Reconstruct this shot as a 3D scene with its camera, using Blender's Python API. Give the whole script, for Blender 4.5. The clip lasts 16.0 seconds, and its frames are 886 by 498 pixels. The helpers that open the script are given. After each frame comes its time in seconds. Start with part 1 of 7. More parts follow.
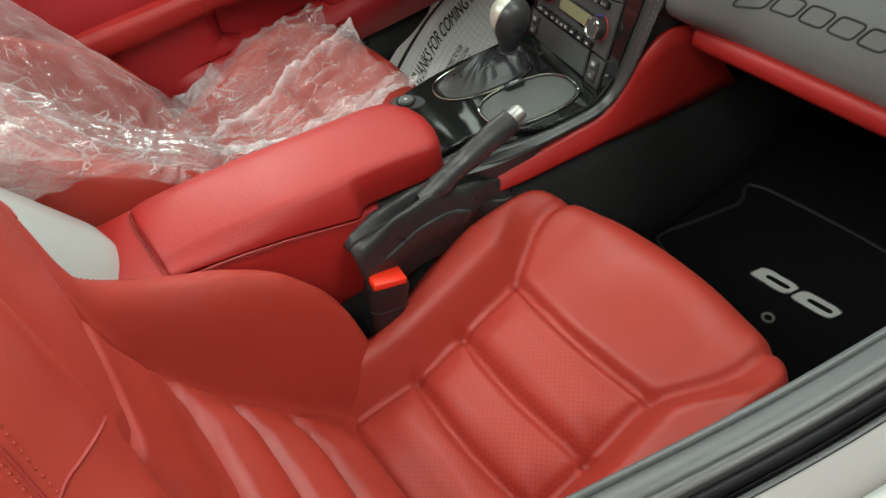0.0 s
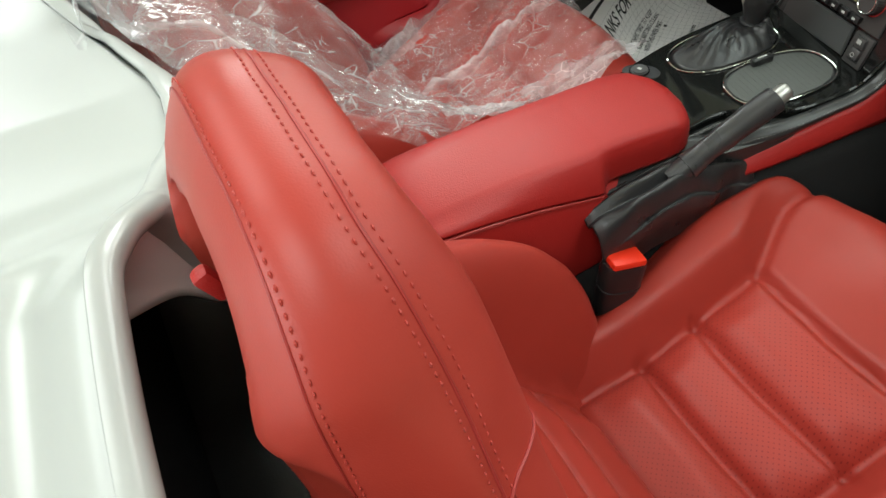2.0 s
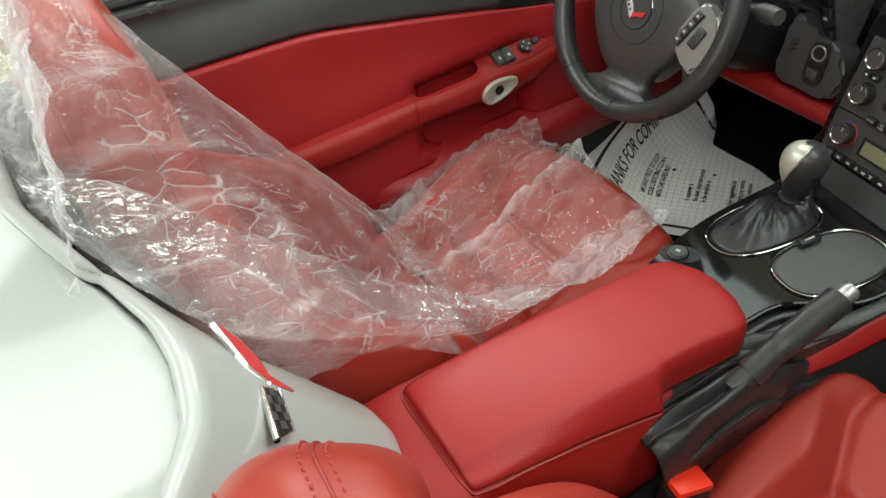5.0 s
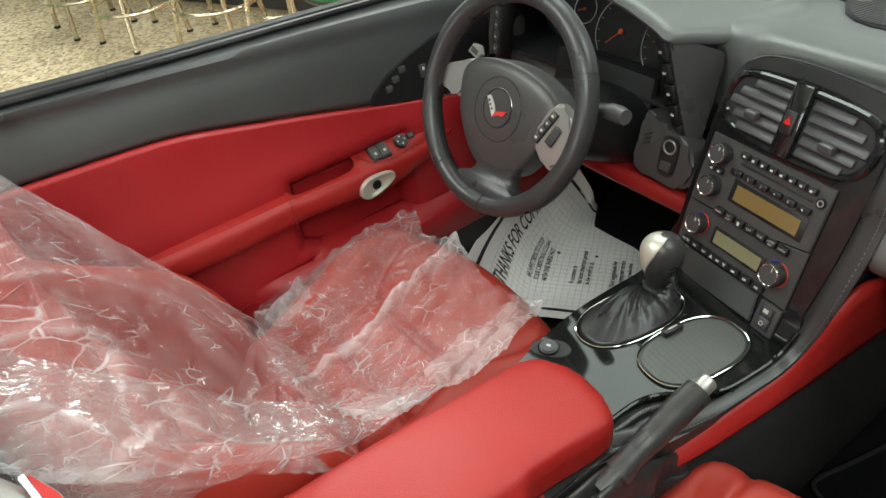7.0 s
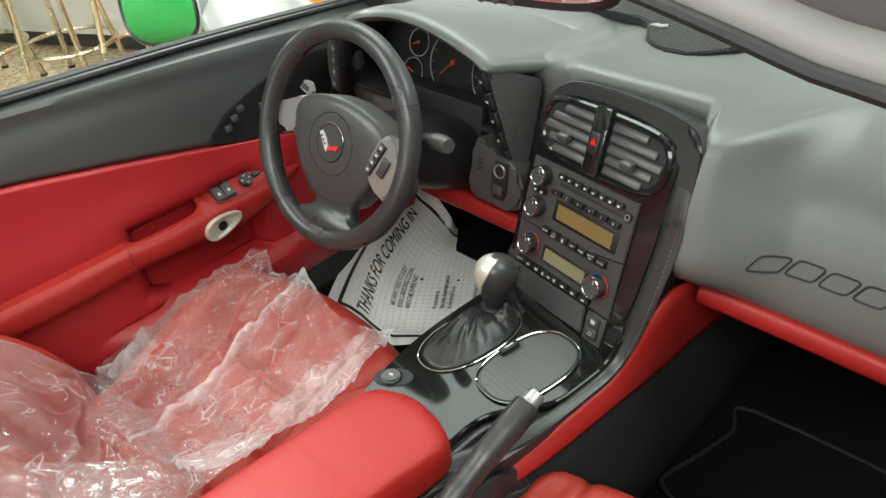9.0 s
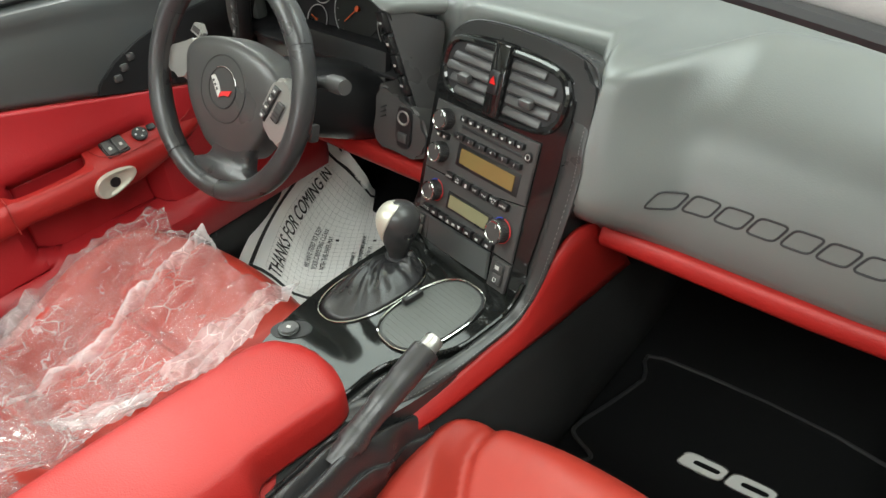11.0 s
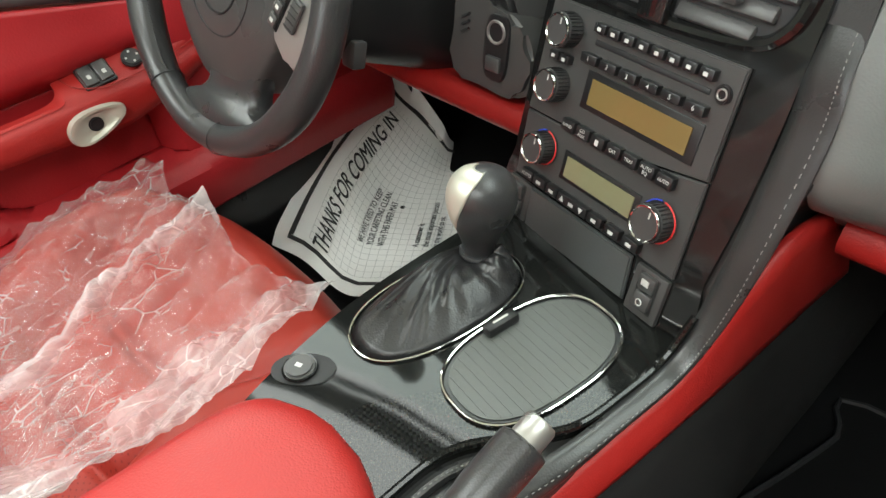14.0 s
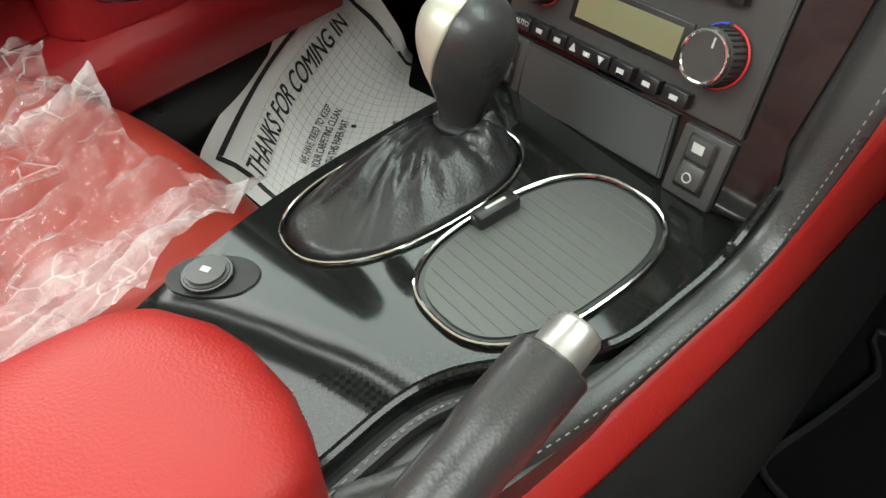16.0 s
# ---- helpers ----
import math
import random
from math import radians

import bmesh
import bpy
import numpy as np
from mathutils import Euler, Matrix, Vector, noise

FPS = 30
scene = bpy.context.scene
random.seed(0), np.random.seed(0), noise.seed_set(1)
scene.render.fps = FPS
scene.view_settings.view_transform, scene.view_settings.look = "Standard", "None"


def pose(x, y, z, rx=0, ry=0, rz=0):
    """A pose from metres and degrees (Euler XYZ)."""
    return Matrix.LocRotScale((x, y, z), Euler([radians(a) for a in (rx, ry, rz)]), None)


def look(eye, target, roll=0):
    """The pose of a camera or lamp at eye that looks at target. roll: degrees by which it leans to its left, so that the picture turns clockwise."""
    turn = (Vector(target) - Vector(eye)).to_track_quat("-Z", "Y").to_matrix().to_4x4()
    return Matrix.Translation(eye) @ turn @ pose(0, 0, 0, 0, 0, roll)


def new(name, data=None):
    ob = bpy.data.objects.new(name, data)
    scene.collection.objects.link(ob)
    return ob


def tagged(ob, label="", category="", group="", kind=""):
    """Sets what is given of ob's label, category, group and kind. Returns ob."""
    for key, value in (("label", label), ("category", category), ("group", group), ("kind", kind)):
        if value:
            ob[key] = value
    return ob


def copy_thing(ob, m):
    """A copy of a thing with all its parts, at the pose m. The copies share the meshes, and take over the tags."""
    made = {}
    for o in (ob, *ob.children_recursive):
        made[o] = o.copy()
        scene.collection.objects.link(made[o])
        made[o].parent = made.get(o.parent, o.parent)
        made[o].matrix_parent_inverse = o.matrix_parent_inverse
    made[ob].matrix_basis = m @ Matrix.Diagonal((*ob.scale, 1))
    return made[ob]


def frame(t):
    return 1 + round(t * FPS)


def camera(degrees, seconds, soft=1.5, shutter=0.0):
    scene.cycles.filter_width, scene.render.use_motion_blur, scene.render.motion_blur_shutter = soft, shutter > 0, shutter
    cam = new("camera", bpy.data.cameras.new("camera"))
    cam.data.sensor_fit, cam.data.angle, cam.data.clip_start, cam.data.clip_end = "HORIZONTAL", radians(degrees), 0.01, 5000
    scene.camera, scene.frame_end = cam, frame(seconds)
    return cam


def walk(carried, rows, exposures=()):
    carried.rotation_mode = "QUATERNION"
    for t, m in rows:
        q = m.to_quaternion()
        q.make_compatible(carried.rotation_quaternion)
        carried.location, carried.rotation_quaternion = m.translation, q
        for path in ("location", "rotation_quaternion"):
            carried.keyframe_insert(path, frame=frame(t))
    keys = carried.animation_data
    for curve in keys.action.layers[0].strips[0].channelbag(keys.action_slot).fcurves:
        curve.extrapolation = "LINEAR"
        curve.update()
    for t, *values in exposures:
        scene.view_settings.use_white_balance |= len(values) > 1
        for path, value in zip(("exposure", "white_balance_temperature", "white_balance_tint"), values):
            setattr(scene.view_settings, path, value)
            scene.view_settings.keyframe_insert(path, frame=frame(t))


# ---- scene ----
cam = camera(63.8, 16.0)
PATH = [
    (0, (0.797, -0.706, 1.287), (-0.394, -0.041, -0.176), -9.7),
    (0.5, (0.736, -0.761, 1.27), (-0.439, -0.183, -0.242), -11.7),
    (1, (0.712, -0.808, 1.268), (-0.456, -0.282, -0.268), -12.3),
    (1.5, (0.685, -0.84, 1.287), (-0.509, -0.366, -0.246), -12.6),
    (2, (0.65, -0.867, 1.3), (-0.594, -0.44, -0.207), -12.5),
    (2.5, (0.609, -0.879, 1.313), (-0.687, -0.497, -0.162), -12.6),
    (3, (0.571, -0.879, 1.326), (-0.766, -0.518, -0.117), -13.1),
    (3.2, (0.551, -0.872, 1.33), (-0.799, -0.518, -0.102), -13.3),
    (5.3, (0.455, -0.813, 1.344), (-0.903, -0.186, 0.017), -9.7),
    (5.5, (0.464, -0.794, 1.345), (-0.901, -0.146, 0.035), -9.2),
    (6, (0.456, -0.775, 1.352), (-0.901, -0.044, 0.077), -8.4),
    (6.5, (0.457, -0.76, 1.355), (-0.888, 0.039, 0.109), -7.6),
    (7, (0.464, -0.744, 1.355), (-0.867, 0.113, 0.133), -7.1),
    (7.5, (0.478, -0.725, 1.348), (-0.832, 0.188, 0.144), -6.6),
    (8, (0.493, -0.704, 1.351), (-0.785, 0.263, 0.156), -6.4),
    (8.5, (0.513, -0.69, 1.353), (-0.72, 0.344, 0.165), -5.8),
    (9, (0.532, -0.673, 1.356), (-0.651, 0.423, 0.173), -5.4),
    (9.5, (0.549, -0.666, 1.353), (-0.583, 0.49, 0.177), -4.8),
    (9.7, (0.556, -0.66, 1.353), (-0.557, 0.511, 0.175), -4.8),
    (11.8, (0.572, -0.59, 1.253), (-0.436, 0.527, -0.065), -3.4),
    (12, (0.553, -0.559, 1.246), (-0.47, 0.514, -0.097), -4.1),
    (12.5, (0.523, -0.481, 1.197), (-0.552, 0.521, -0.159), -5.1),
    (13, (0.479, -0.456, 1.176), (-0.647, 0.499, -0.174), -6.3),
    (13.5, (0.418, -0.426, 1.136), (-0.736, 0.517, -0.198), -6.9),
    (14, (0.33, -0.4, 1.078), (-0.819, 0.555, -0.252), -6.5),
    (14.5, (0.288, -0.379, 1.0), (-0.84, 0.595, -0.335), -5.6),
    (15, (0.272, -0.364, 0.964), (-0.814, 0.628, -0.393), -4.5),
    (15.5, (0.253, -0.359, 0.926), (-0.793, 0.647, -0.45), -4.0),
    (16, (0.248, -0.358, 0.906), (-0.768, 0.649, -0.492), -3.5),
]
EXPOSURES = [(0, 0.0), (1, 0.1), (1.7, -0.1), (2.3, -0.27), (3, -0.45), (6, -0.1), (9, 0.27), (12, 0.54), (14, 0.5), (16, 0.46)]
walk(cam, [(t, look(eye, target, roll)) for t, eye, target, roll in PATH], EXPOSURES)

# ---- world and light ----
world = bpy.data.worlds.new("showroom_air")
scene.world = world
world.use_nodes = True
world.node_tree.nodes["Background"].inputs[0].default_value = (0.75, 0.8, 0.78, 1)
world.node_tree.nodes["Background"].inputs[1].default_value = 0.12


def ceiling_lamp(x, y, z, sx, sy, power, turn=0.0):
    d = bpy.data.lights.new("ceiling_lamp", "AREA")
    d.shape, d.size, d.size_y, d.energy, d.color = "RECTANGLE", sx, sy, power, (0.93, 1.0, 0.97)
    ob = new("ceiling_lamp", d)
    ob.matrix_world = pose(x, y, z, 0, 0, turn)
    return ob


LAMPS = [(-1.6, -1.9), (-1.6, 1.0), (1.5, -1.9), (1.5, 1.0), (-1.6, 3.9), (1.5, 3.9), (-4.6, 1.0), (-4.6, 3.9)]
for lx, ly in LAMPS:
    ceiling_lamp(lx, ly, 3.02, 2.3, 1.5, 72 if ly < 0 else 170 if lx < -4 else 66)


# daylight from the shop window ahead of the car, and an added fill light behind it
REAR_FILL = 260
rear = bpy.data.lights.new("rear_daylight", "AREA")
rear.shape, rear.size, rear.size_y, rear.energy, rear.color = "RECTANGLE", 6.0, 1.9, REAR_FILL, (0.92, 0.98, 1.0)
new("rear_daylight", rear).matrix_world = look((0.5, -6.85, 1.75), (0.5, 0, 1.0))
day = bpy.data.lights.new("window_daylight", "AREA")
day.shape, day.size, day.size_y, day.energy, day.color = "RECTANGLE", 6.0, 1.9, 125, (0.82, 0.97, 1.0)
new("window_daylight", day).matrix_world = look((0.5, 6.85, 1.75), (0.5, 0, 1.2))


# ---- materials ----
def material(name, color, rough=0.5, metal=0.0, vary=0.12, vary_scale=9.0, grain=0.0, grain_scale=400.0, grain_kind="noise",
             coat=0.0, rough_vary=0.08, spec=0.5, sheen=0.0, stretch=(1, 1, 1)):
    m = bpy.data.materials.new(name)
    m.use_nodes = True
    nt = m.node_tree
    b = nt.nodes["Principled BSDF"]
    b.inputs["Metallic"].default_value = metal
    b.inputs["Specular IOR Level"].default_value = spec
    b.inputs["Coat Weight"].default_value = coat
    b.inputs["Coat Roughness"].default_value = 0.03
    b.inputs["Sheen Weight"].default_value = sheen
    co = nt.nodes.new("ShaderNodeTexCoord")
    mp = nt.nodes.new("ShaderNodeMapping")
    mp.inputs["Scale"].default_value = stretch
    nt.links.new(co.outputs["Object"], mp.inputs[0])
    n1 = nt.nodes.new("ShaderNodeTexNoise")
    n1.inputs["Scale"].default_value, n1.inputs["Detail"].default_value = vary_scale, 6
    nt.links.new(mp.outputs[0], n1.inputs["Vector"])
    ramp = nt.nodes.new("ShaderNodeMix")
    ramp.data_type = "RGBA"
    ramp.inputs[6].default_value = (*[c * (1 - vary) for c in color], 1)
    ramp.inputs[7].default_value = (*[min(1, c * (1 + vary)) for c in color], 1)
    nt.links.new(n1.outputs[0], ramp.inputs[0])
    nt.links.new(ramp.outputs[2], b.inputs["Base Color"])
    rr = nt.nodes.new("ShaderNodeMapRange")
    rr.inputs[1].default_value, rr.inputs[2].default_value = 0.3, 0.7
    rr.inputs[3].default_value, rr.inputs[4].default_value = max(0.02, rough - rough_vary), min(1, rough + rough_vary)
    nt.links.new(n1.outputs[0], rr.inputs[0])
    nt.links.new(rr.outputs[0], b.inputs["Roughness"])
    if grain:
        if grain_kind == "noise":
            g = nt.nodes.new("ShaderNodeTexNoise")
            g.inputs["Detail"].default_value = 3
        else:
            g = nt.nodes.new("ShaderNodeTexVoronoi")
            g.feature = "SMOOTH_F1" if grain_kind == "pebble" else "F1"
        g.inputs["Scale"].default_value = grain_scale
        nt.links.new(mp.outputs[0], g.inputs["Vector"])
        bump = nt.nodes.new("ShaderNodeBump")
        bump.inputs["Strength"].default_value, bump.inputs["Distance"].default_value = grain, 0.0012
        nt.links.new(g.outputs[0], bump.inputs["Height"])
        nt.links.new(bump.outputs[0], b.inputs["Normal"])
    return m


RED = material("red_vinyl", (0.325, 0.0145, 0.012), 0.47, spec=0.42, vary=0.07, grain=0.26, grain_scale=640, grain_kind="pebble", vary_scale=6)
RED_LEATHER = material("red_leather", (0.325, 0.031, 0.020), 0.42, spec=0.4, vary=0.09, grain=0.07, grain_scale=900, grain_kind="pebble", vary_scale=7)
RED_DARK = material("red_door_trim", (0.36, 0.014, 0.018), 0.45, vary=0.08, grain=0.2, grain_scale=380, grain_kind="pebble")
STITCH = material("red_thread", (0.33, 0.032, 0.022), 0.5, vary=0.15, vary_scale=200, spec=0.4)
PALE_STITCH = material("grey_thread", (0.2, 0.2, 0.19), 0.7, vary=0.2, vary_scale=200)
SEAM = material("seam_piping_red", (0.27, 0.018, 0.014), 0.5, vary=0.15)
DASH = material("dash_soft_plastic", (0.125, 0.134, 0.127), 0.33, rough_vary=0.025, vary=0.12, grain=0.12, grain_scale=600, grain_kind="pebble", vary_scale=5)
DOOR_TRIM = material("charcoal_door_trim", (0.06, 0.064, 0.064), 0.36, vary=0.12, grain=0.12, grain_scale=600, grain_kind="pebble", vary_scale=5)
BLACK = material("black_plastic", (0.013, 0.013, 0.0135), 0.32, vary=0.15, grain=0.15, grain_scale=500)
CHARCOAL = material("charcoal_plastic", (0.052, 0.051, 0.05), 0.34, vary=0.1, grain=0.15, grain_scale=700)
CUP_GREY = material("grey_roller_door", (0.062, 0.066, 0.061), 0.42, vary=0.1, grain=0.08, grain_scale=300, vary_scale=12)
RUBBER = material("black_rubber", (0.014, 0.014, 0.015), 0.55, vary=0.2, vary_scale=30)
LEATHER = material("black_leather", (0.034, 0.034, 0.0345), 0.3, rough_vary=0.04, vary=0.12, grain=0.12, grain_scale=700, grain_kind="pebble", vary_scale=22)
GAITER = material("black_gaiter_leather", (0.02, 0.02, 0.0205), 0.33, vary=0.2, grain=0.2, grain_scale=500, grain_kind="pebble", vary_scale=22)
CARPET = material("black_carpet", (0.005, 0.0051, 0.0053), 0.95, vary=0.35, vary_scale=60, grain=1.0, grain_scale=900, spec=0.1)
TUNNEL = material("charcoal_tunnel_carpet", (0.013, 0.013, 0.0128), 0.9, vary=0.3, vary_scale=40, grain=1.0, grain_scale=900, spec=0.15)
PIANO = material("piano_black", (0.009, 0.0092, 0.009), 0.06, vary=0.1, rough_vary=0.02, spec=0.75)
CHROME = material("chrome", (0.75, 0.75, 0.73), 0.09, 1.0, vary=0.05, rough_vary=0.03)
SATIN = material("satin_silver", (0.42, 0.41, 0.39), 0.3, 0.75, vary=0.06, grain=0.05, grain_scale=900)
KNOB_SILVER = material("champagne_silver", (0.52, 0.51, 0.43), 0.33, 0.35, vary=0.08, vary_scale=14)
WHITE_PAINT = material("white_car_paint", (0.39, 0.406, 0.386), 0.22, vary=0.03, vary_scale=3, coat=0.12, rough_vary=0.008)
BUCKLE_RED = material("signal_red_plastic", (0.8, 0.035, 0.012), 0.35, vary=0.06)
HAZARD_RED = material("hazard_red", (0.5, 0.01, 0.01), 0.3, vary=0.05)
MARK = material("white_marking", (0.5, 0.5, 0.48), 0.6, vary=0.05)
PAPER = material("floor_mat_paper", (0.78, 0.78, 0.75), 0.85, vary=0.07, vary_scale=8, grain=0.35, grain_scale=60, spec=0.2)
INK = material("black_ink", (0.02, 0.02, 0.02), 0.8, vary=0.2, vary_scale=90)
PALE_INK = material("grey_grid_ink", (0.4, 0.4, 0.39), 0.8, vary=0.15, vary_scale=90)
AMBER_LCD = material("amber_display", (0.17, 0.12, 0.045), 0.16, vary=0.1, coat=0.4)
GREEN_LCD = material("green_grey_display", (0.2, 0.19, 0.11), 0.16, vary=0.1, coat=0.4)
NEEDLE = material("orange_needle", (0.75, 0.12, 0.03), 0.5, vary=0.05)
BLUE_RING = material("blue_marking", (0.03, 0.06, 0.5), 0.5, vary=0.05)
RED_RING = material("red_marking", (0.6, 0.03, 0.03), 0.5, vary=0.05)
STOOL_METAL = material("brushed_champagne_metal", (0.62, 0.55, 0.42), 0.25, 1.0, vary=0.1, vary_scale=12)
CABINET = material("white_cabinet_paint", (0.74, 0.74, 0.72), 0.5, vary=0.05, vary_scale=4)
WALL = material("wall_paint", (0.62, 0.62, 0.6), 0.8, vary=0.05, vary_scale=2)
CEIL = material("ceiling_panel", (0.7, 0.72, 0.7), 0.85, vary=0.06, vary_scale=2)
ORANGE = material("orange_card", (0.75, 0.23, 0.03), 0.6, vary=0.08)
TAN_CARD = material("tan_card", (0.55, 0.42, 0.25), 0.7, vary=0.1)
SEAT_DARK = material("black_stool_pad", (0.025, 0.024, 0.023), 0.5, vary=0.2)
VISOR_GREY = material("grey_visor_fabric", (0.20, 0.187, 0.18), 0.7, vary=0.12, grain=0.3, grain_scale=500)
BAND = material("charcoal_leather", (0.029, 0.0295, 0.029), 0.33, vary=0.14, grain=0.12, grain_scale=700, grain_kind="pebble", vary_scale=18)
TAUPE = material("taupe_headliner", (0.075, 0.066, 0.064), 0.8, vary=0.15, grain=0.4, grain_scale=700)


def nodes_of(m):
    return m.node_tree, m.node_tree.nodes["Principled BSDF"]


def gloss_weave():
    """Piano-black lacquer over a fine woven pattern, which also ripples the gloss a little."""
    m = material("black_gloss_weave", (0.012, 0.013, 0.012), 0.06, vary=0.1, coat=0.0, spec=0.34, rough_vary=0.02)
    nt, b = nodes_of(m)
    co = nt.nodes.new("ShaderNodeTexCoord")
    mp = nt.nodes.new("ShaderNodeMapping")
    mp.inputs["Rotation"].default_value = (0.01, 0.01, radians(40))
    ck = nt.nodes.new("ShaderNodeTexChecker")
    ck.inputs["Scale"].default_value = 330
    ck.inputs[1].default_value, ck.inputs[2].default_value = (0.006, 0.0065, 0.006, 1), (0.0105, 0.011, 0.0102, 1)
    wave = nt.nodes.new("ShaderNodeTexNoise")
    wave.inputs["Scale"].default_value = 9
    mix = nt.nodes.new("ShaderNodeMath")
    mix.operation, mix.inputs[1].default_value = "MULTIPLY_ADD", 0.003
    bump = nt.nodes.new("ShaderNodeBump")
    bump.inputs["Strength"].default_value, bump.inputs["Distance"].default_value = 0.1, 0.004
    nt.links.new(co.outputs["Object"], mp.inputs[0])
    nt.links.new(mp.outputs[0], ck.inputs[0])
    nt.links.new(co.outputs["Object"], wave.inputs["Vector"])
    nt.links.new(ck.outputs["Fac"], mix.inputs[0])
    nt.links.new(wave.outputs[0], mix.inputs[2])
    nt.links.new(mix.outputs[0], bump.inputs["Height"])
    nt.links.new(bump.outputs[0], b.inputs["Normal"])
    nt.links.new(ck.outputs[0], b.inputs["Base Color"])
    return m


def perforated():
    """Red leather with a grid of punched holes."""
    m = material("perforated_red_leather", (0.36, 0.037, 0.025), 0.44, spec=0.35, vary=0.08, vary_scale=7)
    nt, b = nodes_of(m)
    co = nt.nodes.new("ShaderNodeTexCoord")
    mp = nt.nodes.new("ShaderNodeMapping")
    mp.inputs["Rotation"].default_value = (0, 0, radians(45))
    vo = nt.nodes.new("ShaderNodeTexVoronoi")
    vo.voronoi_dimensions = "2D"
    vo.inputs["Scale"].default_value, vo.inputs["Randomness"].default_value = 165, 0.0
    lt = nt.nodes.new("ShaderNodeMath")
    lt.operation, lt.inputs[1].default_value = "LESS_THAN", 0.17
    mx = nt.nodes.new("ShaderNodeMix")
    mx.data_type = "RGBA"
    mx.inputs[7].default_value = (0.24, 0.02, 0.015, 1)
    old = b.inputs["Base Color"].links[0].from_socket
    nt.links.new(co.outputs["Object"], mp.inputs[0])
    nt.links.new(mp.outputs[0], vo.inputs["Vector"])
    nt.links.new(vo.outputs[0], lt.inputs[0])
    nt.links.new(lt.outputs[0], mx.inputs[0])
    nt.links.new(old, mx.inputs[6])
    nt.links.new(mx.outputs[2], b.inputs["Base Color"])
    return m


def film():
    """Thin crumpled polythene: mostly clear, milky in the folds, with sharp creases that glint and are also whitened to
    look brighter.
    """
    m = bpy.data.materials.new("clear_polythene")
    m.use_nodes = True
    nt = m.node_tree
    nt.nodes.remove(nt.nodes["Principled BSDF"])
    out = nt.nodes["Material Output"]

    def node(kind, **sets):
        n = nt.nodes.new(kind)
        for k, v in sets.items():
            n.inputs[k.replace("_", " ")].default_value = v
        return n

    def calc(op, a, b, c=None):
        n = nt.nodes.new("ShaderNodeMath")
        n.operation = op
        for k, v in enumerate((a, b, c)):
            if v is None:
                continue
            if isinstance(v, (int, float)):
                n.inputs[k].default_value = v
            else:
                nt.links.new(v, n.inputs[k])
        return n.outputs[0]

    def ramp(x, lo, hi, a=0.0, b=1.0):
        n = nt.nodes.new("ShaderNodeMapRange")
        for k, v in enumerate((lo, hi, a, b)):
            n.inputs[k + 1].default_value = v
        nt.links.new(x, n.inputs[0])
        return n.outputs[0]

    co = node("ShaderNodeTexCoord")
    bend = node("ShaderNodeTexNoise", Scale=9.0, Detail=2.0)
    add = node("ShaderNodeVectorMath")
    add.operation = "MULTIPLY_ADD"
    add.inputs[1].default_value = (0.016, 0.016, 0.016)
    nt.links.new(co.outputs["Object"], bend.inputs["Vector"])
    nt.links.new(bend.outputs["Color"], add.inputs[0])
    nt.links.new(co.outputs["Object"], add.inputs[2])
    # straight creases that run mostly lengthwise, in two sizes
    turn = node("ShaderNodeMapping")
    turn.inputs["Rotation"].default_value = (radians(28), 0, radians(-14))
    nt.links.new(add.outputs[0], turn.inputs[0])

    def creases(scale):
        wide = node("ShaderNodeVectorMath")
        wide.operation = "MULTIPLY"
        wide.inputs[1].default_value = scale
        n = node("ShaderNodeTexVoronoi", Scale=1.0)
        n.feature = "DISTANCE_TO_EDGE"
        nt.links.new(turn.outputs[0], wide.inputs[0])
        nt.links.new(wide.outputs[0], n.inputs["Vector"])
        return n.outputs["Distance"]

    big, small = creases((42.0, 14.0, 42.0)), creases((120.0, 48.0, 120.0))
    veil = node("ShaderNodeTexNoise", Scale=8.0, Detail=6.0, Roughness=0.6)
    gate = node("ShaderNodeTexNoise", Scale=20.0, Detail=2.0)
    for n in (veil, gate):
        nt.links.new(add.outputs[0], n.inputs["Vector"])
    height = calc("MULTIPLY_ADD", big, 0.9, calc("MULTIPLY", small, 0.35))
    bump = node("ShaderNodeBump", Strength=0.6, Distance=0.012)
    nt.links.new(height, bump.inputs["Height"])
    # bright streaks painted along the creases as white haze, in place of glints
    line_a = calc("MULTIPLY", ramp(big, 0.0, 0.035, 1.0, 0.0), ramp(gate.outputs[0], 0.48, 0.62))
    line_b = calc("MULTIPLY", ramp(small, 0.0, 0.05, 1.0, 0.0), ramp(gate.outputs[0], 0.40, 0.54, 1.0, 0.0))
    layers = nt.nodes.new("ShaderNodeAttribute")
    layers.attribute_name = "layers"
    crease = calc("MULTIPLY_ADD", line_a, 0.36, calc("MULTIPLY", line_b, 0.12))
    haze = calc("ADD", calc("ADD", crease, ramp(veil.outputs[0], 0.35, 0.7, 0.03, 0.19)), calc("MULTIPLY", layers.outputs["Fac"], ramp(veil.outputs[0], 0.3, 0.7, 0.6, 1.0)))
    haze = calc("MINIMUM", haze, 0.85)
    clear = node("ShaderNodeBsdfTransparent", Color=(0.985, 0.985, 0.985, 1))
    milk = node("ShaderNodeBsdfDiffuse", Color=(0.95, 0.95, 0.95, 1))
    through_light = node("ShaderNodeBsdfTranslucent", Color=(0.92, 0.92, 0.92, 1))
    nt.links.new(bump.outputs[0], milk.inputs["Normal"])
    body = node("ShaderNodeMixShader", Fac=0.4)
    nt.links.new(milk.outputs[0], body.inputs[1])
    nt.links.new(through_light.outputs[0], body.inputs[2])
    gl = node("ShaderNodeBsdfGlossy", Roughness=0.14)
    nt.links.new(bump.outputs[0], gl.inputs["Normal"])
